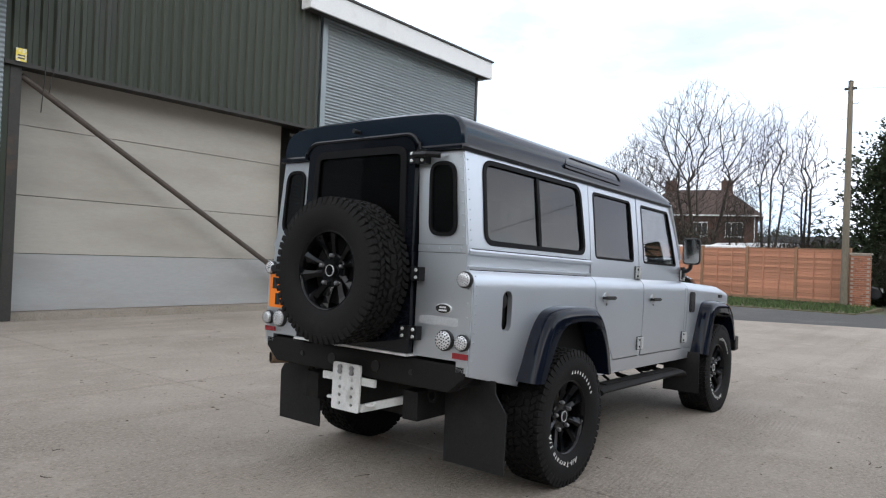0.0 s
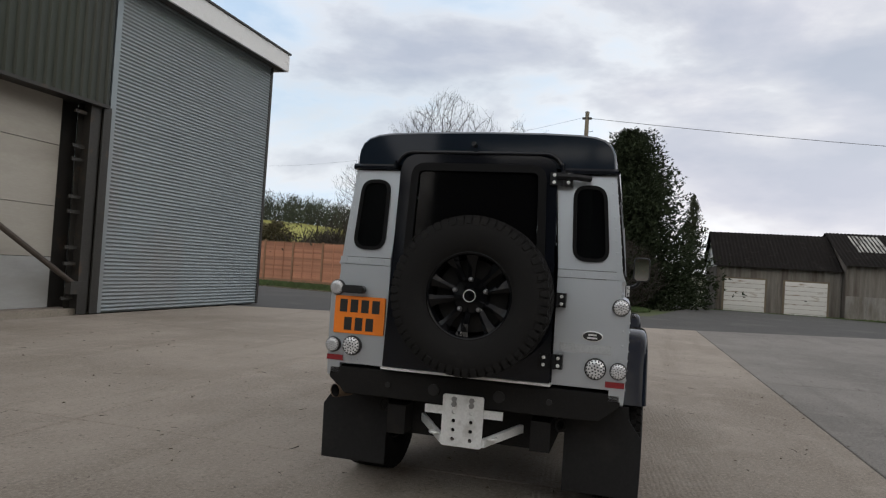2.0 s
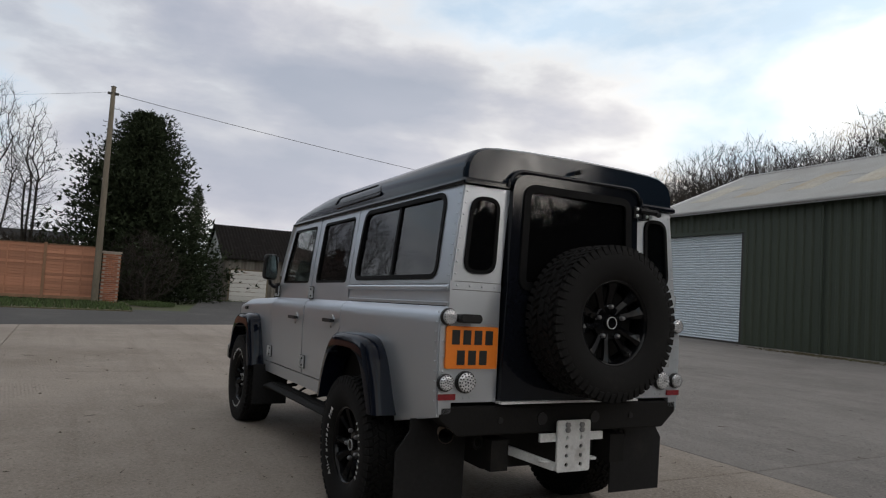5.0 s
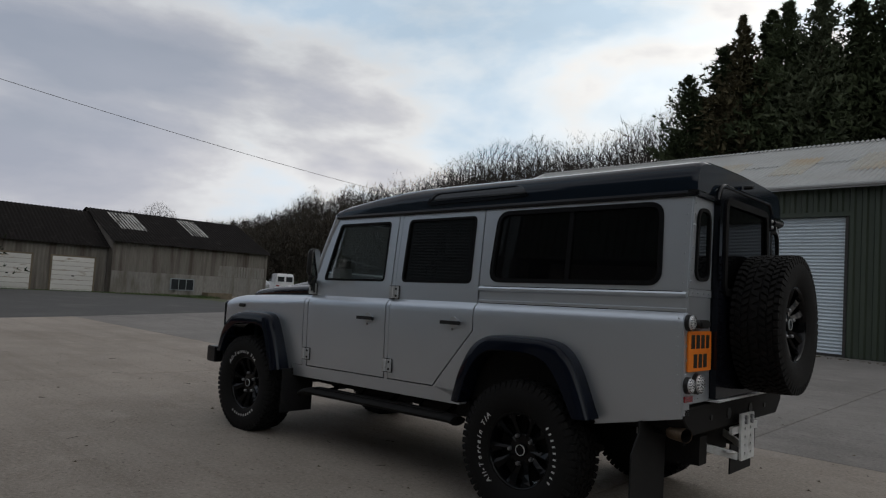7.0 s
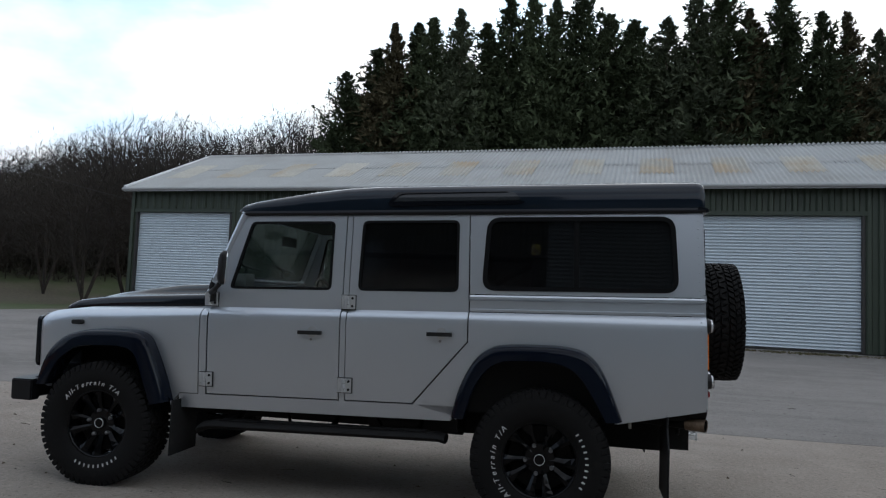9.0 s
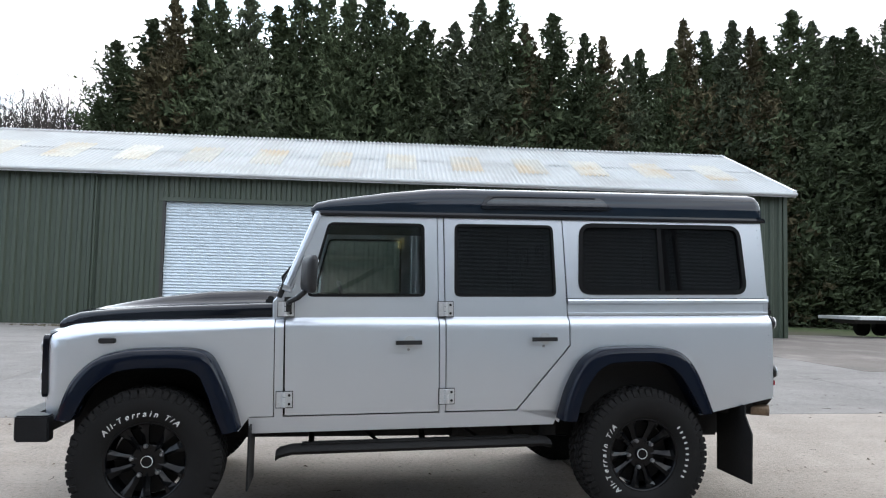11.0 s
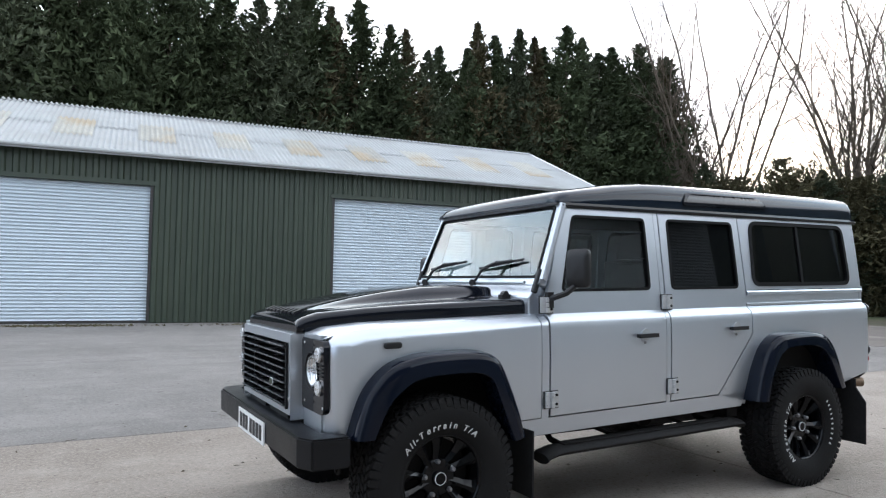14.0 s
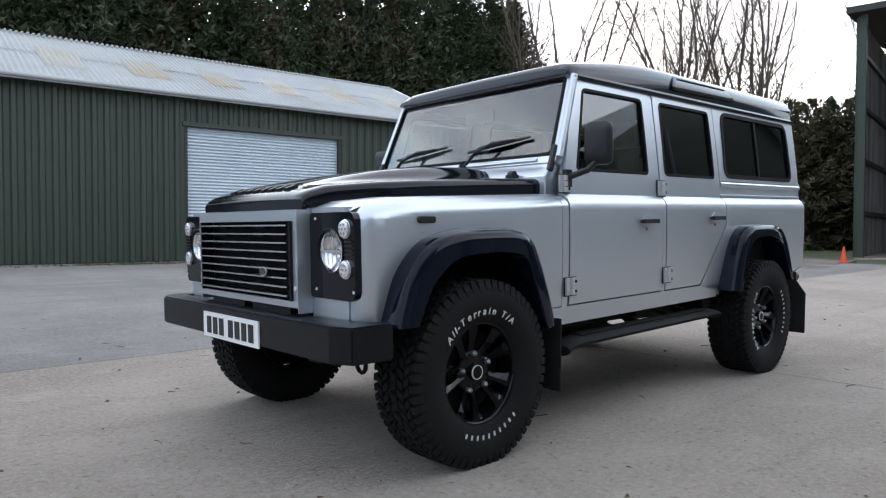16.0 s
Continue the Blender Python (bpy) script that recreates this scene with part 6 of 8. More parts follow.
R_IN = arch_line([(0.435, 0.58), (0.385, 0.74), (0.31, 0.855), (0.23, 0.905), (0.16, 0.915), (0.04, 0.918), (-0.09, 0.908), (-0.19, 0.86), (-0.265, 0.76), (-0.352, 0.60)])
F_CUT = [(x + (0.02 if x > 2.8 else -0.02) * -1, z - 0.03) for x, z in F_OUT]
R_CUT = [(x + (0.02 if x > 0.04 else -0.02) * -1, z - 0.03) for x, z in R_OUT]


def flare(outer, inner):
    bm = bmesh.new()
    rows = []
    for (ox, oz), (ix, iz) in zip(outer, inner):
        st = []
        for f, y in ((0.0, side_y(oz) - 0.012), (0.01, side_y(oz) + 0.004), (0.045, 0.842), (0.11, 0.866), (0.22, 0.879), (0.42, 0.886), (0.60, 0.890), (0.96, 0.893), (1.0, 0.889), (1.006, 0.872), (1.012, 0.76)):
            st.append(bm.verts.new((ox + (ix - ox) * f, y, oz + (iz - oz) * f)))
        rows.append(st)
    for a, b in zip(rows, rows[1:]):
        bridge(bm, a, b, closed=False)
    for r in (rows[0], rows[-1]):
        bm.faces.new(r)
    bmesh.ops.recalc_face_normals(bm, faces=bm.faces[:])
    return bm


def hinge(x, z, parent, mirror):
    y = side_y(z) + 0.006
    bm = bmesh.new()
    box(bm, x - 0.046, x - 0.006, y - 0.005, y + 0.010, z - 0.042, z + 0.042)
    box(bm, x + 0.006, x + 0.040, y - 0.005, y + 0.010, z - 0.042, z + 0.042)
    for dz in (-0.028, 0, 0.028):
        tube(bm, [(x, y + 0.014, z + dz - 0.0125), (x, y + 0.014, z + dz + 0.0125)], 0.013, 10)
    for dx in (-0.030, 0.030):
        for dz in (-0.024, 0.024):
            disc(bm, 0.0045, y + 0.009, y + 0.012, 8, (x + dx, 0, z + dz), 0.002)
    h = cp("hinge", bm, "hinge", parent, "worn metal door hinge", mirror=mirror, bevel=0.0)
    cp("hinge_gasket", box(bmesh.new(), x - 0.0505, x + 0.0445, y - 0.0055, y + 0.0005, z - 0.048, z + 0.046), "ink", h, "thin black gasket", mirror=mirror)
    for dz in (-0.024, 0.024):
        bm = bmesh.new()
        disc(bm, 0.0075, y + 0.0095, y + 0.015, 8, (x - 0.030, 0, z + dz), 0.002)
        cp("bolt", bm, "under", h, "dark bolt head", mirror=mirror)
    # solid black strip between the leaves, its colour standing in for shade
    cp("hinge_gap", box(bmesh.new(), x - 0.005, x + 0.005, y + 0.0005, y + 0.006, z - 0.045, z + 0.045), "ink", h, "black strip painted in for the shade behind the hinge pin", mirror=mirror)


def door_handle(x, z, parent, mirror):
    y = side_y(z)
    bm = bmesh.new()
    prism(bm, rrect(x - 0.055, x + 0.035, z - 0.024, z + 0.026, 0.012, 3), "y", y - 0.004, y + 0.004)
    h = cp("handle", bm, "silver", parent, mirror=mirror)
    cp("grip", box(bmesh.new(), x - 0.075, x + 0.075, y + 0.022, y + 0.040, z - 0.005, z + 0.018), "plastic", h, "black pull handle", bevel=0.006, seg=2, mirror=mirror)
    bm = bmesh.new()
    box(bm, x - 0.068, x - 0.048, y + 0.003, y + 0.024, z - 0.003, z + 0.015)
    box(bm, x + 0.045, x + 0.066, y + 0.003, y + 0.024, z - 0.003, z + 0.015)
    cp("stalk", bm, "plastic", h, mirror=mirror)
    bm = bmesh.new()
    disc(bm, 0.008, y, y + 0.005, 12, (x + 0.0, 0, z - 0.035))
    cp("lock", bm, "nut", h, mirror=mirror)
    bm = bmesh.new()
    disc(bm, 0.034, y - 0.002, y + 0.0055, 20, (x - 0.008, 0, z + 0.010))
    cp("finger_cup", bm, "hinge", h, "dull grey finger cup", mirror=mirror)


for right in (False, True):
    mi = right
    # ---- front wing
    wing = [(2.158, 0.637), (2.285, 0.637)] + [p for p in reversed(F_CUT)] + [(3.275, 0.65), (X_NOSE - 0.03, 0.66), (X_NOSE, 0.69), (X_NOSE, 1.04), (X_NOSE - 0.02, 1.095), (X_NOSE - 0.06, 1.128), (3.10, 1.146), (2.158, 1.1745)]

    def wing_y(x, z):
        y = side_y(min(z, 1.11))
        top = np.interp(x, [2.1, 3.1, 3.33], [1.176, 1.146, 1.11])
        y -= 0.055 * max(0.0, 1 - (top - z) / 0.055) ** 2 if z > top - 0.055 else 0
        if x > X_NOSE - 0.07:
            y -= 0.042 * ((x - X_NOSE + 0.07) / 0.07) ** 2
        return y
    w = cp("front_wing", panel(wing, (), wing_y, 0.03, (0.64, 0.75, 0.85, 0.95, 1.02, 1.07, 1.09, 1.105, 1.115, 1.125, 1.135, 1.145, 1.155, 1.165), 0, (2.4, 2.6, 2.8, 3.0, 3.1, 3.16, 3.2, 3.23, 3.25, 3.27, 3.285, 3.3, 3.31, 3.32, 3.332)), "silver", smooth="auto", mirror=mi)
    # wing top, inward to the bonnet
    bm = bmesh.new()
    st = []
    for x in (2.105, 2.5, 2.9, 3.1, 3.2, 3.27, 3.315, 3.338):
        top = float(np.interp(x, [2.1, 3.1, 3.28, 3.343], [1.1755, 1.1455, 1.127, 1.10]))
        yo = wing_y(x, top)
        st.append([bm.verts.new((x, yo + 0.001, top)), bm.verts.new((x, yo - 0.03, top + 0.008)), bm.verts.new((x, 0.55, top + 0.016)), bm.verts.new((x, 0.40, top + 0.016)), bm.verts.new((x, 0.40, top - 0.01)), bm.verts.new((x, yo - 0.03, top - 0.012))])
    for a, b in zip(st, st[1:]):
        bridge(bm, a, b)
    bm.faces.new(st[0])
    bm.faces.new(st[-1])
    bmesh.ops.recalc_face_normals(bm, faces=bm.faces[:])
    cp("wing_top", bm, "silver", w, smooth="auto", mirror=mi)
    cp("wheel_arch", flare(F_OUT, F_IN), "navy_gloss", w, "glossy black wheel arch trim", smooth="auto", mirror=mi)
    bm = bmesh.new()
    prism(bm, rrect(2.985, 3.075, 1.051, 1.081, 0.013, 4), "y", side_y(1.06) - 0.005, side_y(1.06) + 0.014)
    cp("side_repeater", bm, "plastic", w, "small dark side repeater lamp", bevel=0.004, mirror=mi)
    if right:
        bm = bmesh.new()
        prism(bm, rrect(2.21, 2.33, 0.93, 1.10, 0.03, 4), "y", side_y(1.0) - 0.005, side_y(1.0) + 0.008)
        v = cp("air_vent", bm, "plastic", w, "black air intake grille", mirror=True)
        for k in range(5):
            cp("louvre", box(bmesh.new(), 2.225, 2.315, side_y(1.0) + 0.0085, side_y(1.0) + 0.014, 0.95 + 0.03 * k, 0.962 + 0.03 * k), "plastic", v, mirror=True)
    cp("bulkhead_post", panel([(2.106, 0.60), (2.153, 0.60), (2.153, 1.1745), (2.106, 1.176)], (), wing_y, 0.03, (0.75, 0.95, 1.07, 1.09, 1.105, 1.115, 1.125, 1.135, 1.145, 1.155, 1.165), -0.001), "silver", car, "narrow silver post between wing and door", smooth="auto", mirror=mi)
    # ---- sill
    cp("sill", panel([(0.535, 0.545), (2.285, 0.545), (2.29, 0.632), (0.50, 0.632)], (), None, 0.06), "silver", smooth="auto", mirror=mi)
    # ---- front door
    fd = [(1.226, 0.640), (2.094, 0.640), (2.098, 1.245), (2.075, 1.30), (1.938, 1.752), (1.915, 1.772), (1.226, 1.772)]
    fw = rpoly([(1.300, 1.300), (1.985, 1.300), (1.866, 1.735), (1.300, 1.735)], 0.035)
    door = cp("front_door", panel(fd, (fw,)), "silver", smooth="auto", mirror=mi)
    cp("window_seal", ring(fw, inset(fw, 0.016), lambda x, z: side_y(z) + 0.002, 0.022, SZ), "seal", door, "black rubber window seal", mirror=mi)
    cp("window", pane(inset(fw, 0.012), lambda x, z: side_y(z) - 0.012), "clear", door, "clear side window glass", mirror=mi)
    hinge(2.100, 0.730, door, mi)
    hinge(2.100, 1.232, door, mi)
    door_handle(1.404, 1.033, door, mi)
    # ---- B post and rear door
    cp("door_post", panel([(1.187, 0.60), (1.220, 0.60), (1.220, 1.772), (1.187, 1.772)], (), None, 0.05, None, -0.003), "silver", smooth="auto", mirror=mi)
    rd = [(0.765, 0.640), (1.181, 0.640), (1.181, 1.772), (0.447, 1.772), (0.437, 1.19), (0.437, 1.012)]
    rw = rpoly([(0.500, 1.300), (1.128, 1.300), (1.118, 1.738), (0.505, 1.738)], 0.04)
    door = cp("rear_door", panel(rd, (rw,)), "silver", smooth="auto", mirror=mi)
    cp("window_seal", ring(rw, inset(rw, 0.016), lambda x, z: side_y(z) + 0.002, 0.022, SZ), "seal", door, "black rubber window seal", mirror=mi)
    cp("window", pane(inset(rw, 0.012), lambda x, z: side_y(z) - 0.012), "tint", door, "dark privacy glass", mirror=mi)
    hinge(1.184, 0.728, door, mi)
    hinge(1.184, 1.228, door, mi)
    door_handle(0.598, 1.044, door, mi)
    # ---- rear quarter: tub below, hard side above
    tub = [(0.540, 0.58), (0.757, 0.634), (0.430, 1.008), (0.430, 1.182), (X_REAR + 0.008, 1.182), (X_REAR + 0.008, 0.668), (-0.405, 0.575)] + [p for p in reversed(R_CUT)]
    q = cp("rear_quarter", panel(tub, (rrect(-0.635, -0.545, 0.875, 1.085, 0.04, 4),) if right else ()), "silver", smooth="auto", mirror=mi)
    cp("wheel_arch", flare(R_OUT, R_IN), "navy_gloss", q, "glossy black wheel arch trim", smooth="auto", mirror=mi)
    if right:
        cp("filler_recess", panel(rrect(-0.645, -0.535, 0.865, 1.095, 0.045, 4), (), lambda x, z: side_y(z) - 0.045, 0.01, ()), "plastic", q, "dark recessed fuel filler", mirror=True)
        bm = bmesh.new()
        disc(bm, 0.036, 0.74, 0.758, 16, (-0.59, 0, 1.03), 0.004)
        cp("filler_cap", bm, "plastic", q, mirror=True)
        cp("recess_floor", box(bmesh.new(), -0.64, -0.54, 0.73, 0.774, 0.868, 0.88), "silver", q, mirror=True)
    cp("belt_rail", panel([(0.430, 1.186), (0.430, 1.285), (X_REAR + 0.008, 1.285), (X_REAR + 0.008, 1.186)], (), lambda x, z: float(np.interp(z, [1.186, 1.20, 1.205, 1.222, 1.252, 1.258, 1.262, 1.275, 1.285], [0.740, 0.741, 0.733, 0.731, 0.731, 0.742, 0.747, 0.747, 0.739])), 0.03, (1.20, 1.205, 1.222, 1.252, 1.258, 1.262, 1.275)), "silver", q, smooth="auto", mirror=mi)
    up = [(0.430, 1.290), (0.441, 1.772), (X_REAR + 0.008, 1.772), (X_REAR + 0.008, 1.290)]
    qw = rpoly([(-0.760, 1.312), (0.362, 1.312), (0.335, 1.755), (-0.745, 1.755)], 0.085, 7)
    hs = cp("hard_side", panel(up, (qw,)), "silver", smooth="auto", mirror=mi)
    cp("window_seal", ring(qw, inset(qw, 0.026), lambda x, z: side_y(z) + 0.006, 0.03, SZ), "seal", hs, "thick black rubber window seal", mirror=mi)
    cp("window", pane(inset(qw, 0.02), lambda x, z: side_y(z) - 0.010), "tint", hs, "dark sliding side window", mirror=mi)
    cp("window_bar", panel([(-0.205, 1.335), (-0.178, 1.335), (-0.178, 1.732), (-0.205, 1.732)], (), lambda x, z: side_y(z) - 0.001, 0.012, SZ), "seal", hs, mirror=mi)
    # ---- rivets down the rear edge of the side
    bm = bmesh.new()
    for k in range(10):
        z = 0.74 + 0.046 * k
        disc(bm, 0.005, side_y(z) - 0.001, side_y(z) + 0.003, 6, (X_REAR + 0.03, 0, z), 0.001)
    for k in range(9):
        z = 1.33 + 0.05 * k
        disc(bm, 0.005, side_y(z) - 0.001, side_y(z) + 0.003, 6, (X_REAR + 0.03, 0, z), 0.001)
    for x, z in ((0.395, 0.93), (0.395, 0.98), (0.37, 1.03), (0.70, 0.665)):
        disc(bm, 0.005, side_y(z) - 0.001, side_y(z) + 0.003, 6, (x, 0, z), 0.001)
    tagged(cp("rivet_strip", bm, "silver", q, mirror=mi), kind="stuff")
    # ---- gutter
    bm = bmesh.new()
    prism(bm, [(0.655, 1.774), (0.694, 1.774), (0.698, 1.788), (0.690, 1.792), (0.686, 1.803), (0.655, 1.808)], "x", X_REAR - 0.012, 1.935)
    cp("gutter", bm, "black_gloss", car, "black roof gutter rail", mirror=mi)

# ---- roof: rounded shell, falling towards the windscreen
ROOF = [(0.680, 0.0), (0.678, 0.05), (0.672, 0.085), (0.655, 0.122), (0.625, 0.150), (0.575, 0.168), (0.50, 0.178), (0.32, 0.186), (0.0, 0.190)]
bm = bmesh.new()
rings_r = []
for x, h, w in ((X_REAR - 0.012, 0.92, 0.985), (X_REAR + 0.004, 0.985, 0.998), (X_REAR + 0.03, 1, 1), (-0.4, 1, 1), (0.2, 1, 1), (0.8, 1, 1), (1.05, 0.995, 1), (1.25, 0.95, 1), (1.5, 0.80, 1), (1.72, 0.61, 1.0), (1.86, 0.48, 0.998), (1.935, 0.36, 0.995), (1.965, 0.18, 0.988), (1.968, 0.04, 0.985)):
    half = [(x, y * w, 1.800 + z * h) for y, z in ROOF]
    rings_r.append(half + [(px, -py, pz) for px, py, pz in reversed(half[:-1])])
loft(bm, rings_r, closed=True)
roof = cp("roof", bm, "roof_black", car, "glossy black rounded roof", smooth="auto")


def roof_y(x, z):
    return float(np.interp(z - 1.80, [p[1] for p in ROOF], [p[0] for p in ROOF]))


for mi in (False, True):
    al = rpoly([(0.10, 1.838), (0.975, 1.828), (0.90, 1.930), (0.17, 1.936)], 0.05)
    cp("alpine_frame", ring(al, inset(al, 0.022), lambda x, z: roof_y(x, z) + 0.012, 0.03, (1.85, 1.87, 1.885, 1.9, 1.91, 1.92)), "black_gloss", roof, "raised frame of the roof-side window", smooth="auto", mirror=mi)
    cp("alpine_window", pane(inset(al, 0.018), lambda x, z: roof_y(x, z) + 0.004, 0.006, (1.85, 1.87, 1.885, 1.9, 1.91, 1.92)), "glass_dark", roof, "dark tinted roof-side window", smooth="auto", mirror=mi)
for y0, y1 in ((-0.69, -0.425), (0.445, 0.69)):
    bm = bmesh.new()
    loft(bm, [[(X_REAR - 0.028, y, 1.776), (X_REAR + 0.03, y, 1.776), (X_REAR + 0.03, y, 1.806), (X_REAR - 0.016, y, 1.804), (X_REAR - 0.028, y, 1.792)] for y in (y0, y1)])
    cp("rear_gutter", bm, "black_gloss", roof)
bm = bmesh.new()
disc(bm, 0.012, 0, 0.05, 8, (0, 0, 0))
bm.transform(Matrix.Translation((X_REAR - 0.02, 0.03, 1.91)) @ Matrix.Rotation(radians(90), 4, "Z"))
cp("washer_jet", bm, "plastic", roof)

# ---------------------------------------------------------------- rear face
def yz(outline, x0, x1):
    bm = bmesh.new()
    prism(bm, outline, "x", min(x0, x1), max(x0, x1))
    return bm


def yz_holed(outline, holes, x0, x1):
    bm = bmesh.new()
    for loop in (outline, *holes):
        vs = [bm.verts.new((x0, y, z)) for y, z in loop]
        for i in range(len(vs)):
            bm.edges.new((vs[i - 1], vs[i]))
    bmesh.ops.triangle_fill(bm, use_beauty=True, use_dissolve=False, edges=bm.edges[:])
    back = bmesh.ops.extrude_face_region(bm, geom=bm.faces[:])
    for v in [g for g in back["geom"] if isinstance(g, bmesh.types.BMVert)]:
        v.co.x = x1
    bmesh.ops.recalc_face_normals(bm, faces=bm.faces[:])
    return bm


def round_lamp(y, z, r, name, label, lens="lens"):
    """A round cluster lamp: chrome bezel, clear dome, dotted reflector."""
    m = Matrix.Translation((X_REAR - 0.001, y, z)) @ Matrix.Rotation(radians(90), 4, "Z")
    bm = bmesh.new()
    disc(bm, r, -0.001, 0.016, 28)
    disc(bm, r * 0.93, 0.0162, 0.020, 28)
    bm.transform(m)
    lamp = cp(name, bm, "plastic", car, label, smooth="auto")
    bm = bmesh.new()
    disc(bm, r * 0.88, 0.0205, 0.028, 28, dome=0.008)
    bm.transform(m)
    cp("lens", bm, lens, lamp, smooth="auto")
    bm = bmesh.new()
    for ring_r, n in ((0.0, 1), (0.30, 6), (0.56, 11), (0.78, 16)):
        for k in range(n):
            a = 2 * math.pi * k / n + ring_r
            disc(bm, r * 0.088, 0.026, 0.0375 - ring_r * 0.007, 7, (r * ring_r * math.cos(a), 0, r * ring_r * math.sin(a)), 0.002)
    bm.transform(m)
    tagged(cp("led_cluster", bm, "lens_dark", lamp), kind="stuff")
    return lamp


for sgn in (1, -1):
    yi = 0.452 if sgn > 0 else 0.425
    ye = lambda z: side_y(z) - 0.006
    zs = [0.682, 0.80, 0.95, 1.10, 1.135, 1.158, 1.182]
    out = [(sgn * yi, 0.735), (sgn * 0.70, 0.735), (sgn * 0.70, 0.682)] + [(sgn * ye(z), z) for z in zs] + [(sgn * 0.735, 1.262), (sgn * yi, 1.262)]
    rp = cp("rear_panel", yz(out, X_REAR, X_REAR + 0.03), "silver", car, "flat silver rear corner panel")
    cap = [(sgn * yi, 1.265), (sgn * 0.738, 1.265), (sgn * 0.737, 1.302), (sgn * yi, 1.302)]
    cp("capping_strip", yz(cap, X_REAR - 0.004, X_REAR + 0.03), "silver", rp, "riveted capping strip")
    up = [(sgn * yi, 1.305), (sgn * (side_y(1.305) - 0.006), 1.305), (sgn * (side_y(1.772) - 0.004), 1.772), (sgn * yi * 0.93, 1.772)]
    qw = rpoly([(0.492, 1.345), (0.672, 1.345), (0.640, 1.722), (0.478, 1.722)], 0.07, 6)
    qs = [(sgn * a, b) for a, b in qw]
    if sgn < 0:
        qs = list(reversed(qs))
    ur = cp("rear_pillar", yz_holed(up, (qs,), X_REAR, X_REAR + 0.03), "silver", car)
    cp("window_seal", yz_holed(qs, (inset(qs, 0.018),), X_REAR - 0.012, X_REAR + 0.02), "seal", ur, "black rubber window seal", bevel=0.0)
    cp("window", yz(inset(qs, 0.012), X_REAR - 0.002, X_REAR + 0.004), "tint", ur, "small dark rear corner window")
    lu = round_lamp(sgn * 0.738, 1.134, 0.041, "indicator_lamp", "round clear lamp with bright bezel")
    lt = round_lamp(sgn * 0.740, 0.829, 0.041, "tail_lamp", "round clear lamp with bright bezel")
    ls = round_lamp(sgn * 0.632, 0.831, 0.052, "brake_lamp", "larger round clear lamp in a black housing")
    cp("reflector", bx(X_REAR - 0.010, X_REAR - 0.001, sgn * 0.682, sgn * 0.772, 0.748, 0.776), "red", rp, "red rectangular reflector", bevel=0.003)
    bm = bmesh.new()
    m = Matrix.Rotation(radians(90), 4, "Z")
    spots = [(sgn * y, 1.284) for y in np.linspace(0.49, 0.70, 4)] + [(sgn * 0.752, z) for z in np.linspace(0.88, 1.09, 4)] + [(sgn * (side_y(z) - 0.02), z) for z in np.linspace(1.34, 1.74, 8)] + [(sgn * 0.60, 0.757), (sgn * 0.635, 0.757)]
    for y, z in spots:
        b2 = bmesh.new()
        disc(b2, 0.0055, 0, 0.004, 7, (0, 0, 0), 0.001)
        b2.transform(Matrix.Translation((X_REAR - 0.0045 if 1.26 < z < 1.31 else X_REAR - 0.0005, y, z)) @ m)
        me = bpy.data.meshes.new("tmp")
        b2.to_mesh(me)
        b2.free()
        bm.from_mesh(me)
        bpy.data.meshes.remove(me)
    tagged(cp("rivet_strip", bm, "silver", rp), kind="stuff")
# number plate, its lamp, oval badge
plate = cp("rear_number_plate", yz(rrect(0.462, 0.746, 0.893, 1.092, 0.008, 3), X_REAR - 0.012, X_REAR - 0.002), "amber", car, "square orange-yellow number plate with dark bars")
for row, n in ((1.040, 4), (0.945, 3)):
    for k in range(n):
        yc = 0.604 + 0.061 * ((n - 1) / 2 - k)
        cp("plate_bar", bx(X_REAR - 0.014, X_REAR - 0.0122, yc - 0.021, yc + 0.021, row - 0.034, row + 0.034), "ink", plate)
bm = yz(rrect(0.575, 0.700, 1.108, 1.150, 0.02, 4), X_REAR - 0.055, X_REAR - 0.001)
cp("plate_lamp", bm, "plastic", car, "black plastic number plate lamp", bevel=0.008, seg=2)
bm = bmesh.new()
disc(bm, 0.05, -0.001, 0.006, 28, dome=0.002)
bm.transform(Matrix.Translation((X_REAR, -0.610, 0.985)) @ Matrix.Rotation(radians(90), 4, "Z") @ Matrix.Diagonal((1, 1, 0.5, 1)))
badge = cp("oval_badge", bm, "zinc", car, "small dark oval badge with bright rim")
bm = bmesh.new()
disc(bm, 0.0455, 0.0085, 0.010, 28)
bm.transform(Matrix.Translation((X_REAR, -0.610, 0.985)) @ Matrix.Rotation(radians(90), 4, "Z") @ Matrix.Diagonal((1, 1, 0.47, 1)))
cp("badge_field", bm, "ink", badge)
for dz, w in ((0.007, 0.020), (-0.008, 0.024)):
    cp("badge_bar", bx(X_REAR - 0.0125, X_REAR - 0.0102, -0.610 - w, -0.610 + w, 0.985 + dz - 0.004, 0.985 + dz + 0.004), "zinc", badge)

cp("faded_sticker", bx(X_REAR - 0.0022, X_REAR - 0.0008, -0.700, -0.455, 0.902, 0.944), "sticker", car, "faded grey sticker strip")

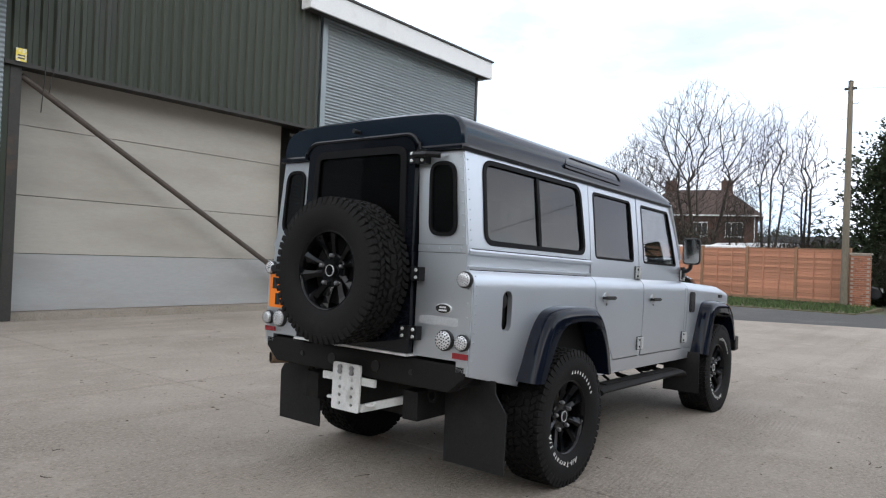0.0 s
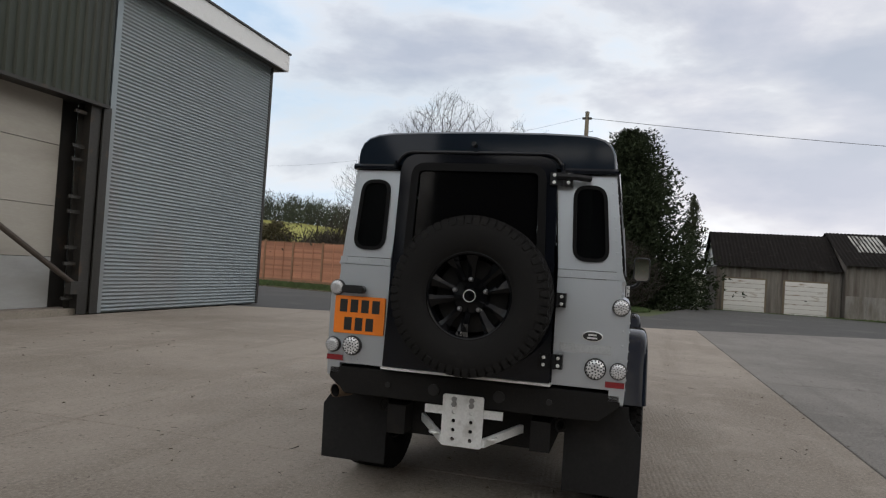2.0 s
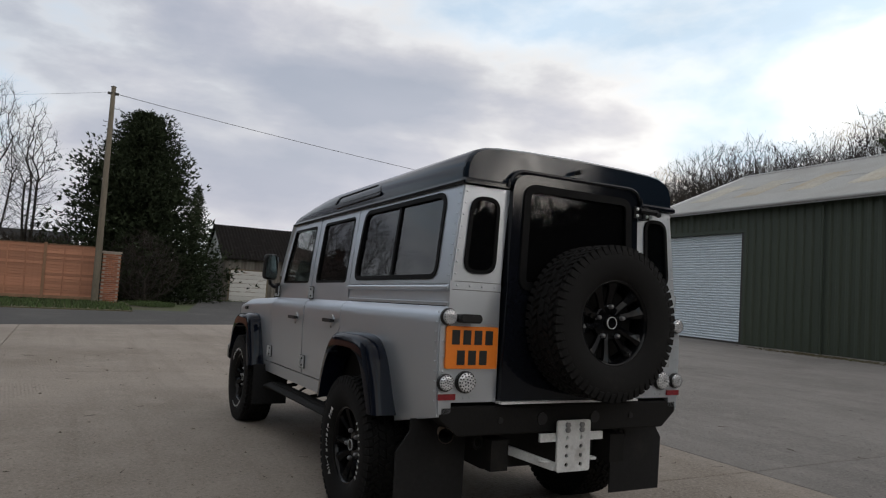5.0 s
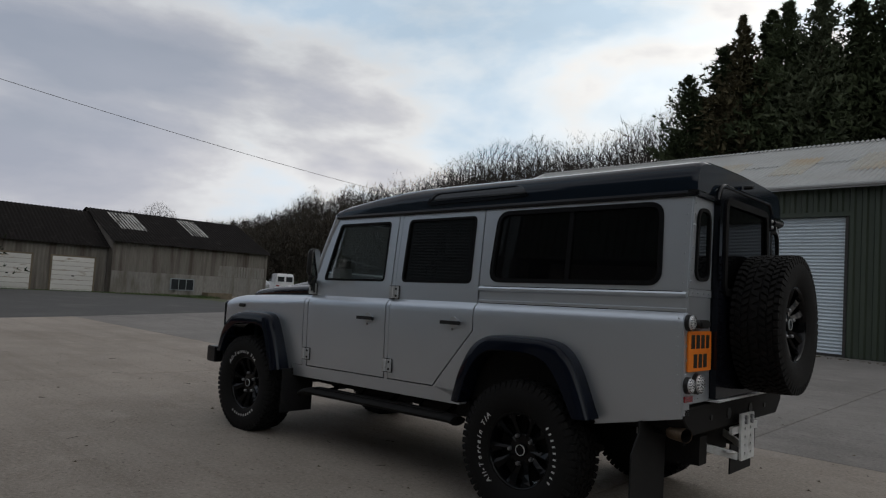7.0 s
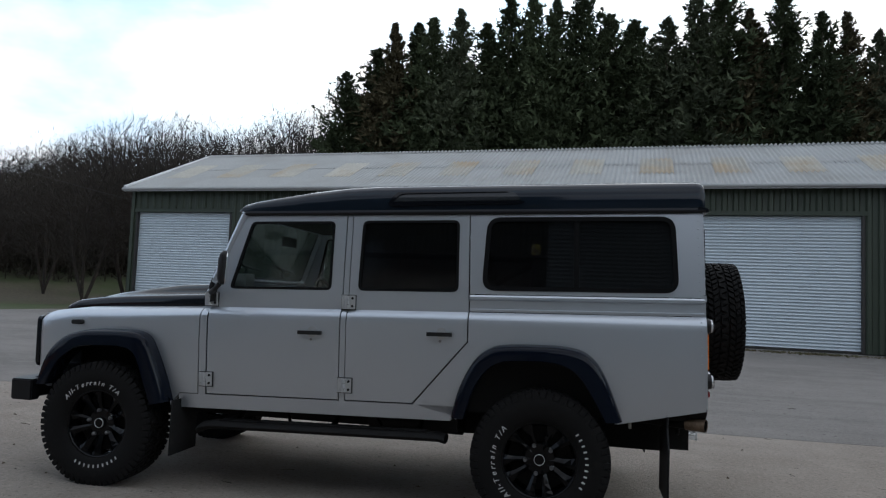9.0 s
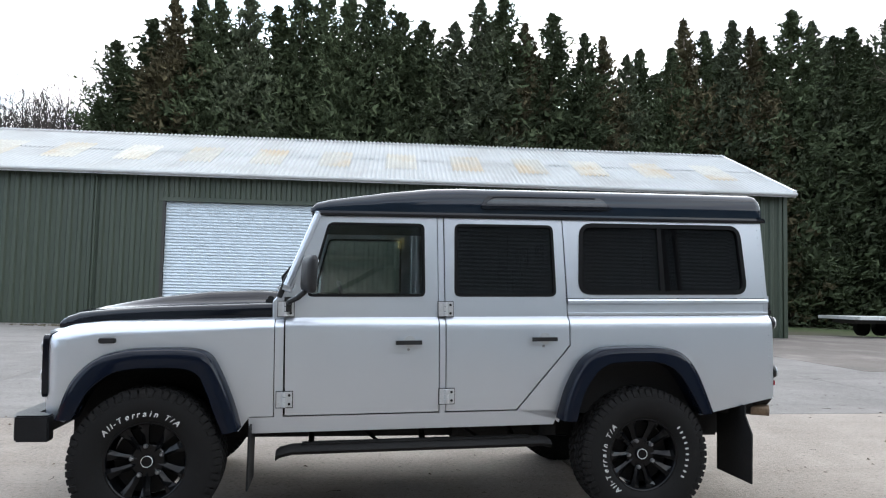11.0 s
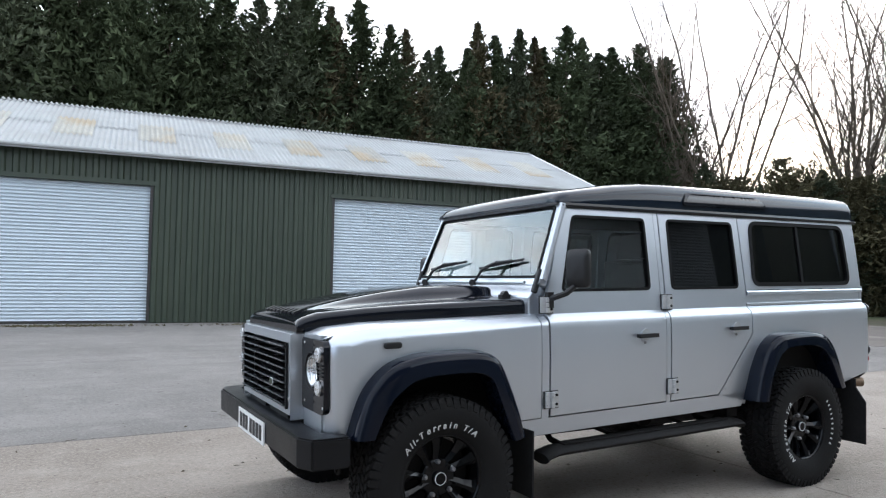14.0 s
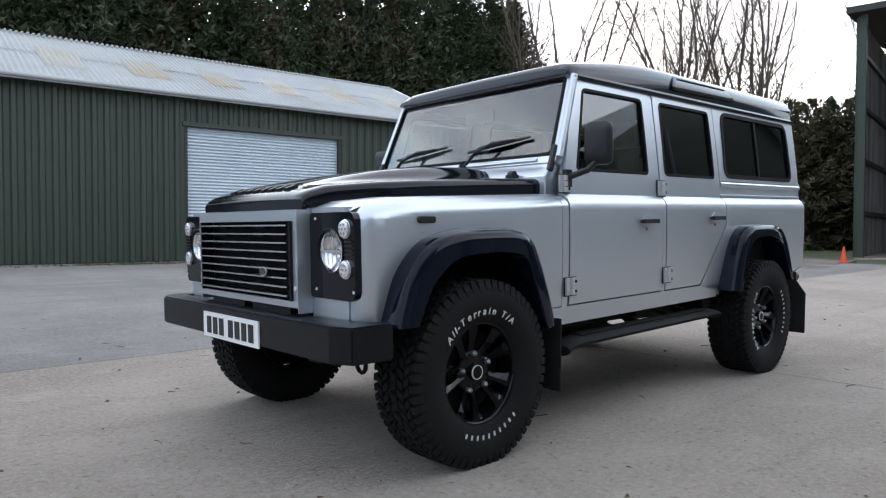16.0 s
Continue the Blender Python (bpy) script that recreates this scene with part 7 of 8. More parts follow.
# ---- rear door
rdo = rpoly([(0.448, 0.742), (-0.421, 0.742), (-0.395, 1.858), (0.420, 1.858)], [0.01, 0.01, 0.10, 0.10], 6)
rdo = list(reversed(rdo))
rwn = rpoly([(-0.340, 1.300), (0.352, 1.300), (0.335, 1.790), (-0.322, 1.790)], 0.05, 6)
tail = cp("rear_door", yz_holed(rdo, (rwn,), X_REAR - 0.034, X_REAR + 0.02), "black_gloss", car, "black tail door carrying the spare wheel", bevel=0.0)
cp("window_frame", yz_holed(inset(rwn, -0.022), (inset(rwn, 0.018),), X_REAR - 0.044, X_REAR - 0.0345), "seal", tail, "black heated window surround")
cp("window", yz(inset(rwn, 0.022), X_REAR - 0.026, X_REAR - 0.02), "tail_tint", tail, "dark tinted tail window")
bm = bmesh.new()
arch = [(0.452, 1.782), (0.447, 1.82)] + [(0.357 + 0.087 * math.cos(a), 1.782 + 0.087 * math.sin(a)) for a in np.linspace(0.35, 1.5708, 8)]
arch += [(-0.332 + 0.087 * math.cos(a), 1.782 + 0.087 * math.sin(a)) for a in np.linspace(1.5708, 2.79, 8)] + [(-0.421, 1.82), (-0.426, 1.782)]
tube(bm, [(X_REAR - 0.032, y, z) for y, z in arch], 0.011, 10)
cp("door_arch_bead", bm, "black_gloss", roof, "raised black bead arched over the tail door", smooth="auto")
cp("tread_plate", bx(X_REAR - 0.05, X_REAR + 0.03, -0.425, 0.45, 0.728, 0.7395), "zinc", car, "bright aluminium door sill strip")
for z in (1.745, 1.150, 0.850):
    bm = bmesh.new()
    box(bm, X_REAR - 0.046, X_REAR - 0.001, -0.475, -0.437, z - 0.035, z + 0.035)
    box(bm, X_REAR - 0.046, X_REAR - 0.0345, -0.432, -0.365, z - 0.032, z + 0.032)
    tube(bm, [(X_REAR - 0.045, -0.432, z - 0.036), (X_REAR - 0.045, -0.432, z + 0.036)], 0.013, 10)
    h = cp("door_hinge", bm, "black_satin", tail, "black tail door hinge", bevel=0.002)
    bm = bmesh.new()
    for y in (-0.455, -0.385):
        for dz in (-0.018, 0.018):
            b2 = bmesh.new()
            disc(b2, 0.009, 0, 0.006, 8, (0, 0, 0), 0.003)
            b2.transform(Matrix.Translation((X_REAR - 0.046, y, z + dz)) @ Matrix.Rotation(radians(90), 4, "Z"))
            me = bpy.data.meshes.new("tmp")
            b2.to_mesh(me)
            b2.free()
            bm.from_mesh(me)
            bpy.data.meshes.remove(me)
    tagged(cp("bolt_set", bm, "zinc", h), kind="stuff")
cp("check_arm", tube(bmesh.new(), [(X_REAR - 0.05, -0.40, 1.755), (X_REAR - 0.065, -0.50, 1.752), (X_REAR - 0.03, -0.56, 1.75)], 0.016, 8), "black_satin", tail)
bm = yz(rrect(-0.045, 0.045, 1.71, 1.75, 0.01, 3), X_REAR - 0.017, X_REAR - 0.008)
cp("high_brake_lamp", bm, "red_dark", tail, "dark red high-level brake lamp")
bm = bmesh.new()
box(bm, -1.02, X_REAR - 0.035, -0.20, 0.12, 0.98, 1.30)
cp("wheel_carrier", bm, "black_satin", tail, bevel=0.02)

# ---- rear chassis, tow gear
bm = bmesh.new()
prism(bm, [(-0.755, 0.715), (0.755, 0.715), (0.755, 0.655), (0.66, 0.575), (-0.66, 0.575), (-0.755, 0.655)], "x", -0.90, -0.80)
cp("rear_crossmember", bm, "under", car, "black chassis crossmember", bevel=0.006)
for y in (-0.17, 0.17, 0.42, -0.42):
    bm = bmesh.new()
    disc(bm, 0.03 if abs(y) < 0.2 else 0.015, 0, 0.006, 14, (0, 0, 0))
    bm.transform(Matrix.Translation((-0.9005, y, 0.645)) @ Matrix.Rotation(radians(90), 4, "Z"))
    cp("chassis_plug", bm, "plastic", car)
tow = cp("tow_plate", yz_holed(list(rrect(-0.105, 0.105, 0.385, 0.640, 0.012, 3)), [[(y + 0.0105 * math.cos(-k), z + 0.0105 * math.sin(-k)) for k in np.linspace(0, 2 * math.pi, 9)[:-1]] for y in (-0.045, 0.045) for z in (0.42, 0.465, 0.51, 0.555)], -0.948, -0.936), "zinc", car, "drilled galvanised drop plate for towing")
cp("cross_bar", bx(-0.934, -0.918, -0.20, 0.20, 0.535, 0.575), "zinc", tow, bevel=0.003)
for y in (-0.045, 0.045):
    for z in (0.61, 0.585):
        bm = bmesh.new()
        disc(bm, 0.014, 0, 0.012, 6, (0, 0, 0))
        bm.transform(Matrix.Translation((-0.949, y, z + 0.008)) @ Matrix.Rotation(radians(90), 4, "Z"))
        cp("bolt", bm, "nut", tow)
for s in (1, -1):
    bm = bmesh.new()
    loft(bm, [[(-0.93, s * 0.09, 0.39), (-0.93, s * 0.115, 0.39), (-0.93, s * 0.115, 0.43), (-0.93, s * 0.09, 0.43)], [(-0.50, s * 0.42, 0.50), (-0.50, s * 0.445, 0.50), (-0.50, s * 0.445, 0.545), (-0.50, s * 0.42, 0.545)]])
    cp("stay_bar", bm, "zinc", tow, bevel=0.002)
    bm = bmesh.new()
    tube(bm, [(-0.90 + 0.025 * math.cos(a), s * 0.15 + 0.025 * math.sin(a), 0.435) for a in np.linspace(0, 6.283, 13)], 0.007, 6)
    cp("chain_eye", bm, "zinc", tow)
    bm = bmesh.new()
    tube(bm, [(-0.78, s * 0.47 + 0.025 * math.cos(a), 0.52 + 0.03 * math.sin(a)) for a in np.linspace(0, 6.283, 13)], 0.008, 6)
    cp("lashing_eye", bm, "under", car)
ex = cp("exhaust_pipe", tube(bmesh.new(), [(0.35, 0.42, 0.56), (-0.45, 0.45, 0.575), (-0.62, 0.56, 0.585), (-0.78, 0.66, 0.585), (-0.895, 0.715, 0.582)], 0.032, 14, caps=False), "under", car, "exhaust tail pipe", smooth="auto")
bm = bmesh.new()
tube(bm, [(-0.80, 0.67, 0.585), (-0.898, 0.717, 0.582)], 0.036, 16, caps=False)
cp("tail_pipe_tip", bm, "rust_pipe", ex, "browned steel tail pipe tip", smooth="auto")

for s in (1, -1):
    bm = bmesh.new()
    prism(bm, [(s * 0.485, 0.20), (s * 0.865, 0.20), (s * 0.870, 0.50), (s * 0.80, 0.60), (s * 0.80, 0.66), (s * 0.485, 0.66)], "x", -0.690, -0.680)
    part("rear_mudflap", bm, "flap", car, "plain black rubber mudflap", bevel=0.002)
    bm = bmesh.new()
    prism(bm, [(s * 0.56, 0.22), (s * 0.86, 0.22), (s * 0.86, 0.56), (s * 0.56, 0.56)], "x", 2.270, 2.280)
    part("front_mudflap", bm, "flap", car, "plain black rubber mudflap", bevel=0.002)

# ---------------------------------------------------------------- front of the car
# ---- bonnet: domed centre, rolled edges, narrower at the nose
bm = bmesh.new()
rings_b = []
for x, half, zs, bulge in ((2.150, 0.655, 1.200, 0.055), (2.30, 0.640, 1.196, 0.070), (2.60, 0.598, 1.187, 0.070), (2.85, 0.556, 1.178, 0.052), (3.05, 0.520, 1.167, 0.032), (3.20, 0.488, 1.154, 0.015), (3.28, 0.470, 1.146, 0.004), (3.345, 0.458, 1.136, 0.0), (3.375, 0.452, 1.132, 0.0), (3.388, 0.448, 1.130, 0.0)):
    sec = [(half, -0.035), (half + 0.004, 0.0), (half + 0.004, 0.032), (half - 0.005, 0.050), (half - 0.024, 0.061), (half - 0.06, 0.0655), (0.355, 0.067)]
    sec += [(0.325, 0.069 + bulge * 0.08), (0.295, 0.070 + bulge * 0.45), (0.265, 0.071 + bulge * 0.86), (0.235, 0.072 + bulge * 0.97), (0.15, 0.073 + bulge), (0.0, 0.074 + bulge)]
    k = {3.345: 0.84, 3.375: 0.65, 3.388: 0.40}.get(x, 1.0)
    sec = [(y, dz * k) if dz > 0 else (y, max(dz, -0.014) if x > 3.34 else dz) for y, dz in sec]
    side = [(x, y, zs + dz) for y, dz in sec]
    rings_b.append(side + [(px, -py, pz) for px, py, pz in reversed(side[:-1])])
loft(bm, rings_b, closed=True)
bonnet = cp("bonnet", bm, "black_gloss", car, "glossy black bonnet with raised centre", smooth="auto")
# raised letters on the bonnet lip, as plain bars
for k in range(8):
    yc = 0.245 - 0.07 * k
    bm = bmesh.new()
    loft(bm, [[(3.293, yc - 0.020, 1.205), (3.293, yc + 0.020, 1.205), (3.341, yc + 0.020, 1.190), (3.341, yc - 0.020, 1.190)], [(3.296, yc - 0.018, 1.224), (3.296, yc + 0.018, 1.224), (3.344, yc + 0.018, 1.207), (3.344, yc - 0.018, 1.207)]])
    cp("letter_bar", bm, "black_satin", bonnet)
for s in (1, -1):
    bm = bmesh.new()
    disc(bm, 0.02, -0.016, 0.016, 12, (0, 0, 0))
    box(bm, -0.03, 0.03, -0.02, 0.02, -0.02, 0.0)
    bm.transform(Matrix.Translation((2.20, s * 0.50, 1.285)))
    cp("washer_nozzle", bm, "plastic", bonnet)

# ---- nose panel and grille
bm = yz_holed(rrect(-0.452, 0.452, 0.722, 1.113, 0.012, 3), (list(reversed(rrect(-0.418, 0.418, 0.748, 1.068, 0.008, 3))),), 3.418, 3.36)
nose = cp("grille_surround", bm, "silver", car, "silver grille surround", bevel=0.0)
cp("nose_top", bx(3.20, 3.40, -0.450, 0.450, 1.098, 1.1115), "silver", nose)
for s in (1, -1):
    cp("nose_cheek", bx(3.24, 3.416, s * 0.447, s * 0.4525, 0.70, 1.112), "silver", nose)
gr = cp("grille", bx(3.352, 3.362, -0.418, 0.418, 0.748, 1.068), "trim_dark", car, "black slatted radiator grille")
for k in range(9):
    z = 0.766 + 0.0351 * k
    bm = bmesh.new()
    prism(bm, [(3.375, z - 0.008), (3.436, z - 0.002), (3.443, z + 0.001), (3.439, z + 0.007), (3.375, z + 0.005)], "y", -0.405, 0.405)
    cp("slat", bm, "slat_black", gr)
cp("grille_side", bx(3.37, 3.43, 0.405, 0.4175, 0.749, 1.067), "black_satin", gr)
cp("grille_side", bx(3.37, 3.43, -0.4175, -0.405, 0.749, 1.067), "black_satin", gr)
bm = bmesh.new()
disc(bm, 0.030, 0, 0.004, 20, (0, 0, 0))
bm.transform(Matrix.Translation((3.443, 0.225, 0.862)) @ Matrix.Rotation(radians(-90), 4, "Z") @ Matrix.Diagonal((1, 1, 0.62, 1)))
gb = cp("grille_badge", bm, "zinc", gr, "small oval badge with bright rim")
bm = bmesh.new()
disc(bm, 0.025, 0.0045, 0.0065, 20, (0, 0, 0))
bm.transform(Matrix.Translation((3.443, 0.225, 0.862)) @ Matrix.Rotation(radians(-90), 4, "Z") @ Matrix.Diagonal((1, 1, 0.60, 1)))
cp("badge_field", bm, "clad_green", gb, "dark green field")
# ---- headlamp panels
for s in (1, -1):
    cx = 3.360
    out = rpoly([(s * 0.457, 0.765), (s * 0.740, 0.765), (s * 0.758, 0.79), (s * 0.758, 1.075), (s * 0.740, 1.098), (s * 0.457, 1.098)], 0.02, 3)
    if s < 0:
        out = list(reversed(out))
    hole = [(s * 0.602 + 0.088 * math.cos(a), 0.950 + 0.088 * math.sin(a)) for a in np.linspace(0, -2 * math.pi, 33)[:-1]]
    pn = cp("headlamp_panel", yz_holed(out, (hole,), cx, cx - 0.03), "black_gloss", car, "black headlamp surround", bevel=0.0)
    toY = Matrix.Translation((cx, s * 0.602, 0.950)) @ Matrix.Rotation(radians(-90), 4, "Z")
    bm = bmesh.new()
    lathe(bm, [(0.088, 0.004), (0.085, 0.006), (0.081, -0.002), (0.081, -0.02)], 32, toY)
    hl = cp("headlamp", bm, "black_satin", pn, "round headlamp")
    bm = bmesh.new()
    lathe(bm, [(0.082, -0.006), (0.066, 0.006), (0.035, 0.013), (0.0002, 0.016)], 32, toY)
    cp("lens", bm, "lamp_glass", hl, "clear domed glass", smooth=True)
    bm = bmesh.new()
    lathe(bm, [(0.081, -0.008), (0.060, -0.028), (0.03, -0.045), (0.016, -0.05), (0.0155, -0.02), (0.0002, -0.018)], 32, toY)
    cp("reflector", bm, "chrome", hl, smooth="auto")
    bm = bmesh.new()
    b2 = box(bm, -0.07, 0.07, -0.012, -0.008, -0.003, 0.003)
    for k in range(5):
        box(bm, -0.055 + 0.0275 * k - 0.0008, -0.055 + 0.0275 * k + 0.0008, -0.014, -0.010, -0.05, 0.05)
    bm.transform(toY)
    tagged(cp("reflector_rib", bm, "lens", hl), kind="stuff")
    for z in (1.035, 0.884):
        m2 = Matrix.Translation((cx, s * 0.708, z)) @ Matrix.Rotation(radians(-90), 4, "Z")
        bm = bmesh.new()
        disc(bm, 0.036, -0.001, 0.008, 24, dome=0.002)
        bm.transform(m2)
        sl = cp("side_lamp", bm, "chrome", pn, "small round clear lamp", smooth="auto")
        bm = bmesh.new()
        disc(bm, 0.032, 0.0105, 0.015, 24, dome=0.004)
        bm.transform(m2)
        cp("lens", bm, "lens", sl, smooth="auto")
        bm = bmesh.new()
        for k in range(7):
            a = 2 * math.pi * k / 6
            q = 0 if k == 6 else 0.019
            disc(bm, 0.006, 0.012, 0.021 if q == 0 else 0.0185, 7, (q * math.cos(a), 0, q * math.sin(a)), 0.001)
        bm.transform(m2)
        tagged(cp("led_cluster", bm, "chrome", sl), kind="stuff")
    for k in range(4):
        cp("vent_slot", bx(cx - 0.001, cx + 0.006, s * 0.700, s * 0.748, 0.936 + 0.016 * k, 0.942 + 0.016 * k), "plastic", pn)
    for y, z in ((0.50, 1.075), (0.50, 0.80), (0.75, 0.80)):
        bm = bmesh.new()
        disc(bm, 0.006, 0, 0.003, 8, (0, 0, 0))
        bm.transform(Matrix.Translation((cx + 0.0005, s * y, z)) @ Matrix.Rotation(radians(-90), 4, "Z"))
        cp("screw", bm, "zinc", pn)
    # wing front below and beside the panel
    cp("wing_front", bx(3.26, 3.350, s * 0.453, s * 0.70, 0.66, 0.764), "silver", car, "silver valance under the headlamp", bevel=0.008)
    cp("wing_front_top", bx(3.24, 3.350, s * 0.455, s * 0.69, 1.0985, 1.118), "silver", car, bevel=0.008)
    bm = bmesh.new()
    disc(bm, 0.01, 0, 0.003, 10, (0, 0, 0))
    bm.transform(Matrix.Translation((3.419, s * 0.437, 0.80)) @ Matrix.Rotation(radians(-90), 4, "Z"))
    cp("screw", bm, "zinc", nose)
cp("lower_grille", bx(3.34, 3.36, -0.445, 0.445, 0.665, 0.735), "plastic", car, "dark slot below the grille")
for y0, y1 in ((-0.36, -0.04), (0.04, 0.36)):
    cp("valance_bar", bx(3.36, 3.40, y0, y1, 0.680, 0.720), "black_satin", car, bevel=0.004)

# ---- bumper, plate
bm = bmesh.new()
pts = [(3.485, -0.765), (3.485, 0.765), (3.445, 0.855), (3.275, 0.875), (3.275, 0.80), (3.36, 0.74), (3.36, -0.74), (3.275, -0.80), (3.275, -0.875), (3.445, -0.855)]
prism(bm, pts, "z", 0.555, 0.690)
bump = cp("front_bumper", bm, "black_satin", car, "square black steel front bumper with angled ends", bevel=0.008, seg=2)
fp = cp("front_number_plate", bx(3.487, 3.494, -0.262, 0.262, 0.548, 0.660), "white", car, "white front number plate with dark bars", bevel=0.001)
for k in range(7):
    yc = 0.200 - 0.062 * k - (0.028 if k > 3 else 0)
    cp("plate_bar", bx(3.4945, 3.497, yc - 0.021, yc + 0.021, 0.566, 0.642), "ink", fp)
for s in (1, -1):
    bm = bmesh.new()
    tube(bm, [(3.24, s * 0.62 + 0.03 * math.cos(a), 0.50 + 0.035 * math.sin(a)) for a in np.linspace(0, 6.283, 13)], 0.009, 6)
    cp("lashing_eye", bm, "under", car)

# ---- bulkhead, windscreen, wipers
bm = bmesh.new()
loft(bm, [[(2.175, y, 1.17), (2.175, y, 1.275), (2.115, y, 1.345), (2.06, y, 1.345), (2.06, y, 1.17)] for y in (-0.69, 0.69)])
cp("bulkhead", bm, "silver", car, "silver panel below the windscreen", bevel=0.006)


def screen(f, v):
    """A point on the windscreen plane: f from -1 to 1 across, v from 0 to 1 up."""
    return Vector((2.125 - 0.190 * v, f * (0.716 - 0.040 * v), 1.340 + 0.462 * v))


def screen_ring(f1, v0, v1, thick, back=0.0):
    nrm = Vector((0.462, 0, 0.190)).normalized()
    base = rrect(-f1, f1, v0, v1, 0.05, 4)
    return [[screen(f, v) + nrm * (o - back) for f, v in base] for o in (0, -thick)], base


def screen_frame(outer, inner, thick, back):
    nrm = Vector((0.462, 0, 0.190)).normalized()
    bm = bmesh.new()
    o, i = rrect(*outer, 0.03, 4), rrect(*inner, 0.045, 4)
    rows = []
    for shape, d in ((o, -thick), (o, 0.0), (i, 0.0), (i, -thick)):
        rows.append([bm.verts.new(screen(f, v) + nrm * (d - back)) for f, v in shape])
    for a, b in zip(rows, rows[1:] + rows[:1]):
        bridge(bm, a, b)
    bmesh.ops.recalc_face_normals(bm, faces=bm.faces[:])
    return bm


ws = cp("windscreen_frame", screen_frame((-1.0, 1.0, 0.0, 1.0), (-0.955, 0.955, 0.085, 0.958), 0.05, 0.0), "silver", car, "silver windscreen frame")
cp("windscreen_seal", screen_frame((-0.962, 0.962, 0.078, 0.965), (-0.940, 0.940, 0.105, 0.945), 0.012, -0.006), "seal", ws, "black rubber windscreen seal")
rings_w, _ = screen_ring(0.952, 0.088, 0.956, 0.006, 0.006)
cp("windscreen", loft(bmesh.new(), rings_w), "clear", ws, "clear windscreen glass")
cp("header_rail", bx(1.885, 1.938, -0.665, 0.665, 1.780, 1.799), "silver", ws)
for s in (1, -1):
    a, b = screen(s * 1.0, 0.05), screen(s * 1.0, 0.98)
    cp("screen_pillar", tube(bmesh.new(), [a + Vector((-0.02, 0, 0)), b + Vector((-0.02, 0, 0))], 0.022, 8), "silver", ws)
    bm = bmesh.new()
    loft(bm, [[(2.155, s * 0.675, 1.30), (2.155, s * 0.705, 1.30), (2.105, s * 0.705, 1.43), (2.105, s * 0.675, 1.43)], [(2.125, s * 0.675, 1.29), (2.125, s * 0.705, 1.29), (2.075, s * 0.705, 1.42), (2.075, s * 0.675, 1.42)]])
    cp("screen_bracket", bm, "plastic", ws, "black windscreen hinge bracket", bevel=0.006)
cp("wiper_rail", tube(bmesh.new(), [(2.150, -0.62, 1.352), (2.150, 0.62, 1.352)], 0.010, 8), "silver", ws)
for yb, y1 in ((0.04, 0.40), (-0.58, -0.20)):
    nrm = Vector((0.462, 0, 0.190)).normalized()
    p0 = Vector((2.152, yb + 0.06, 1.350))
    p1 = screen((y1 - 0.12) / 0.68, 0.27) + nrm * 0.03
    w = cp("wiper", tube(bmesh.new(), [p0, p0.lerp(p1, 0.5) + nrm * 0.03, p1], 0.009, 8), "plastic", ws, "black windscreen wiper")
    q0, q1 = screen((y1 - 0.32) / 0.68, 0.20) + nrm * 0.012, screen((y1 + 0.10) / 0.68, 0.30) + nrm * 0.012
    cp("blade", tube(bmesh.new(), [q0, q1], 0.008, 6), "plastic", w)
    cp("blade_carrier", tube(bmesh.new(), [q0.lerp(q1, 0.2) + nrm * 0.012, q0.lerp(q1, 0.5) + nrm * 0.024, q0.lerp(q1, 0.8) + nrm * 0.012], 0.007, 6), "plastic", w)
    bm = bmesh.new()
    disc(bm, 0.02, -0.01, 0.03, 10, (0, 0, 0))
    bm.transform(Matrix.Translation(p0) @ Matrix.Rotation(radians(-60), 4, "Z"))
    cp("spindle", bm, "plastic", w)

# ---- door mirrors
for s in (1, -1):
    bm = bmesh.new()
    c = Vector((1.975, s * 0.862, 1.428))
    st = []
    for dx, k in ((-0.026, 0.96), (-0.018, 1.0), (0.000, 0.97), (0.014, 0.82), (0.022, 0.55)):
        st.append([(c.x + dx, c.y + y * k, c.z + z * k) for y, z in rrect(-0.070, 0.070, -0.106, 0.106, 0.032, 4)])
    loft(bm, st)
    toe = Matrix.Rotation(radians(27 if s > 0 else 6), 4, "Z")
    tilt = Matrix.Translation(c) @ toe @ Matrix.Rotation(radians(-3), 4, "Y") @ Matrix.Translation(-c)
    bm.transform(tilt)
    mir = cp("door_mirror", bm, "plastic", car, "black door mirror on an arm", smooth="auto")
    bm = yz(rrect(c.y - 0.060, c.y + 0.060, c.z - 0.095, c.z + 0.095, 0.028, 4), c.x - 0.0315, c.x - 0.0262)
    bm.transform(tilt)
    cp("mirror_glass", bm, "mirror", mir, "mirror glass")
    cp("mirror_arm", tube(bmesh.new(), [(2.085, s * 0.755, 1.262), (2.075, s * 0.80, 1.275), (2.03, s * 0.835, 1.295), (1.99, s * 0.85, 1.33)], 0.016, 8), "plastic", mir)
    cp("mirror_base", bx(2.065, 2.105, s * 0.742, s * 0.77, 1.215, 1.30), "plastic", mir, bevel=0.006)

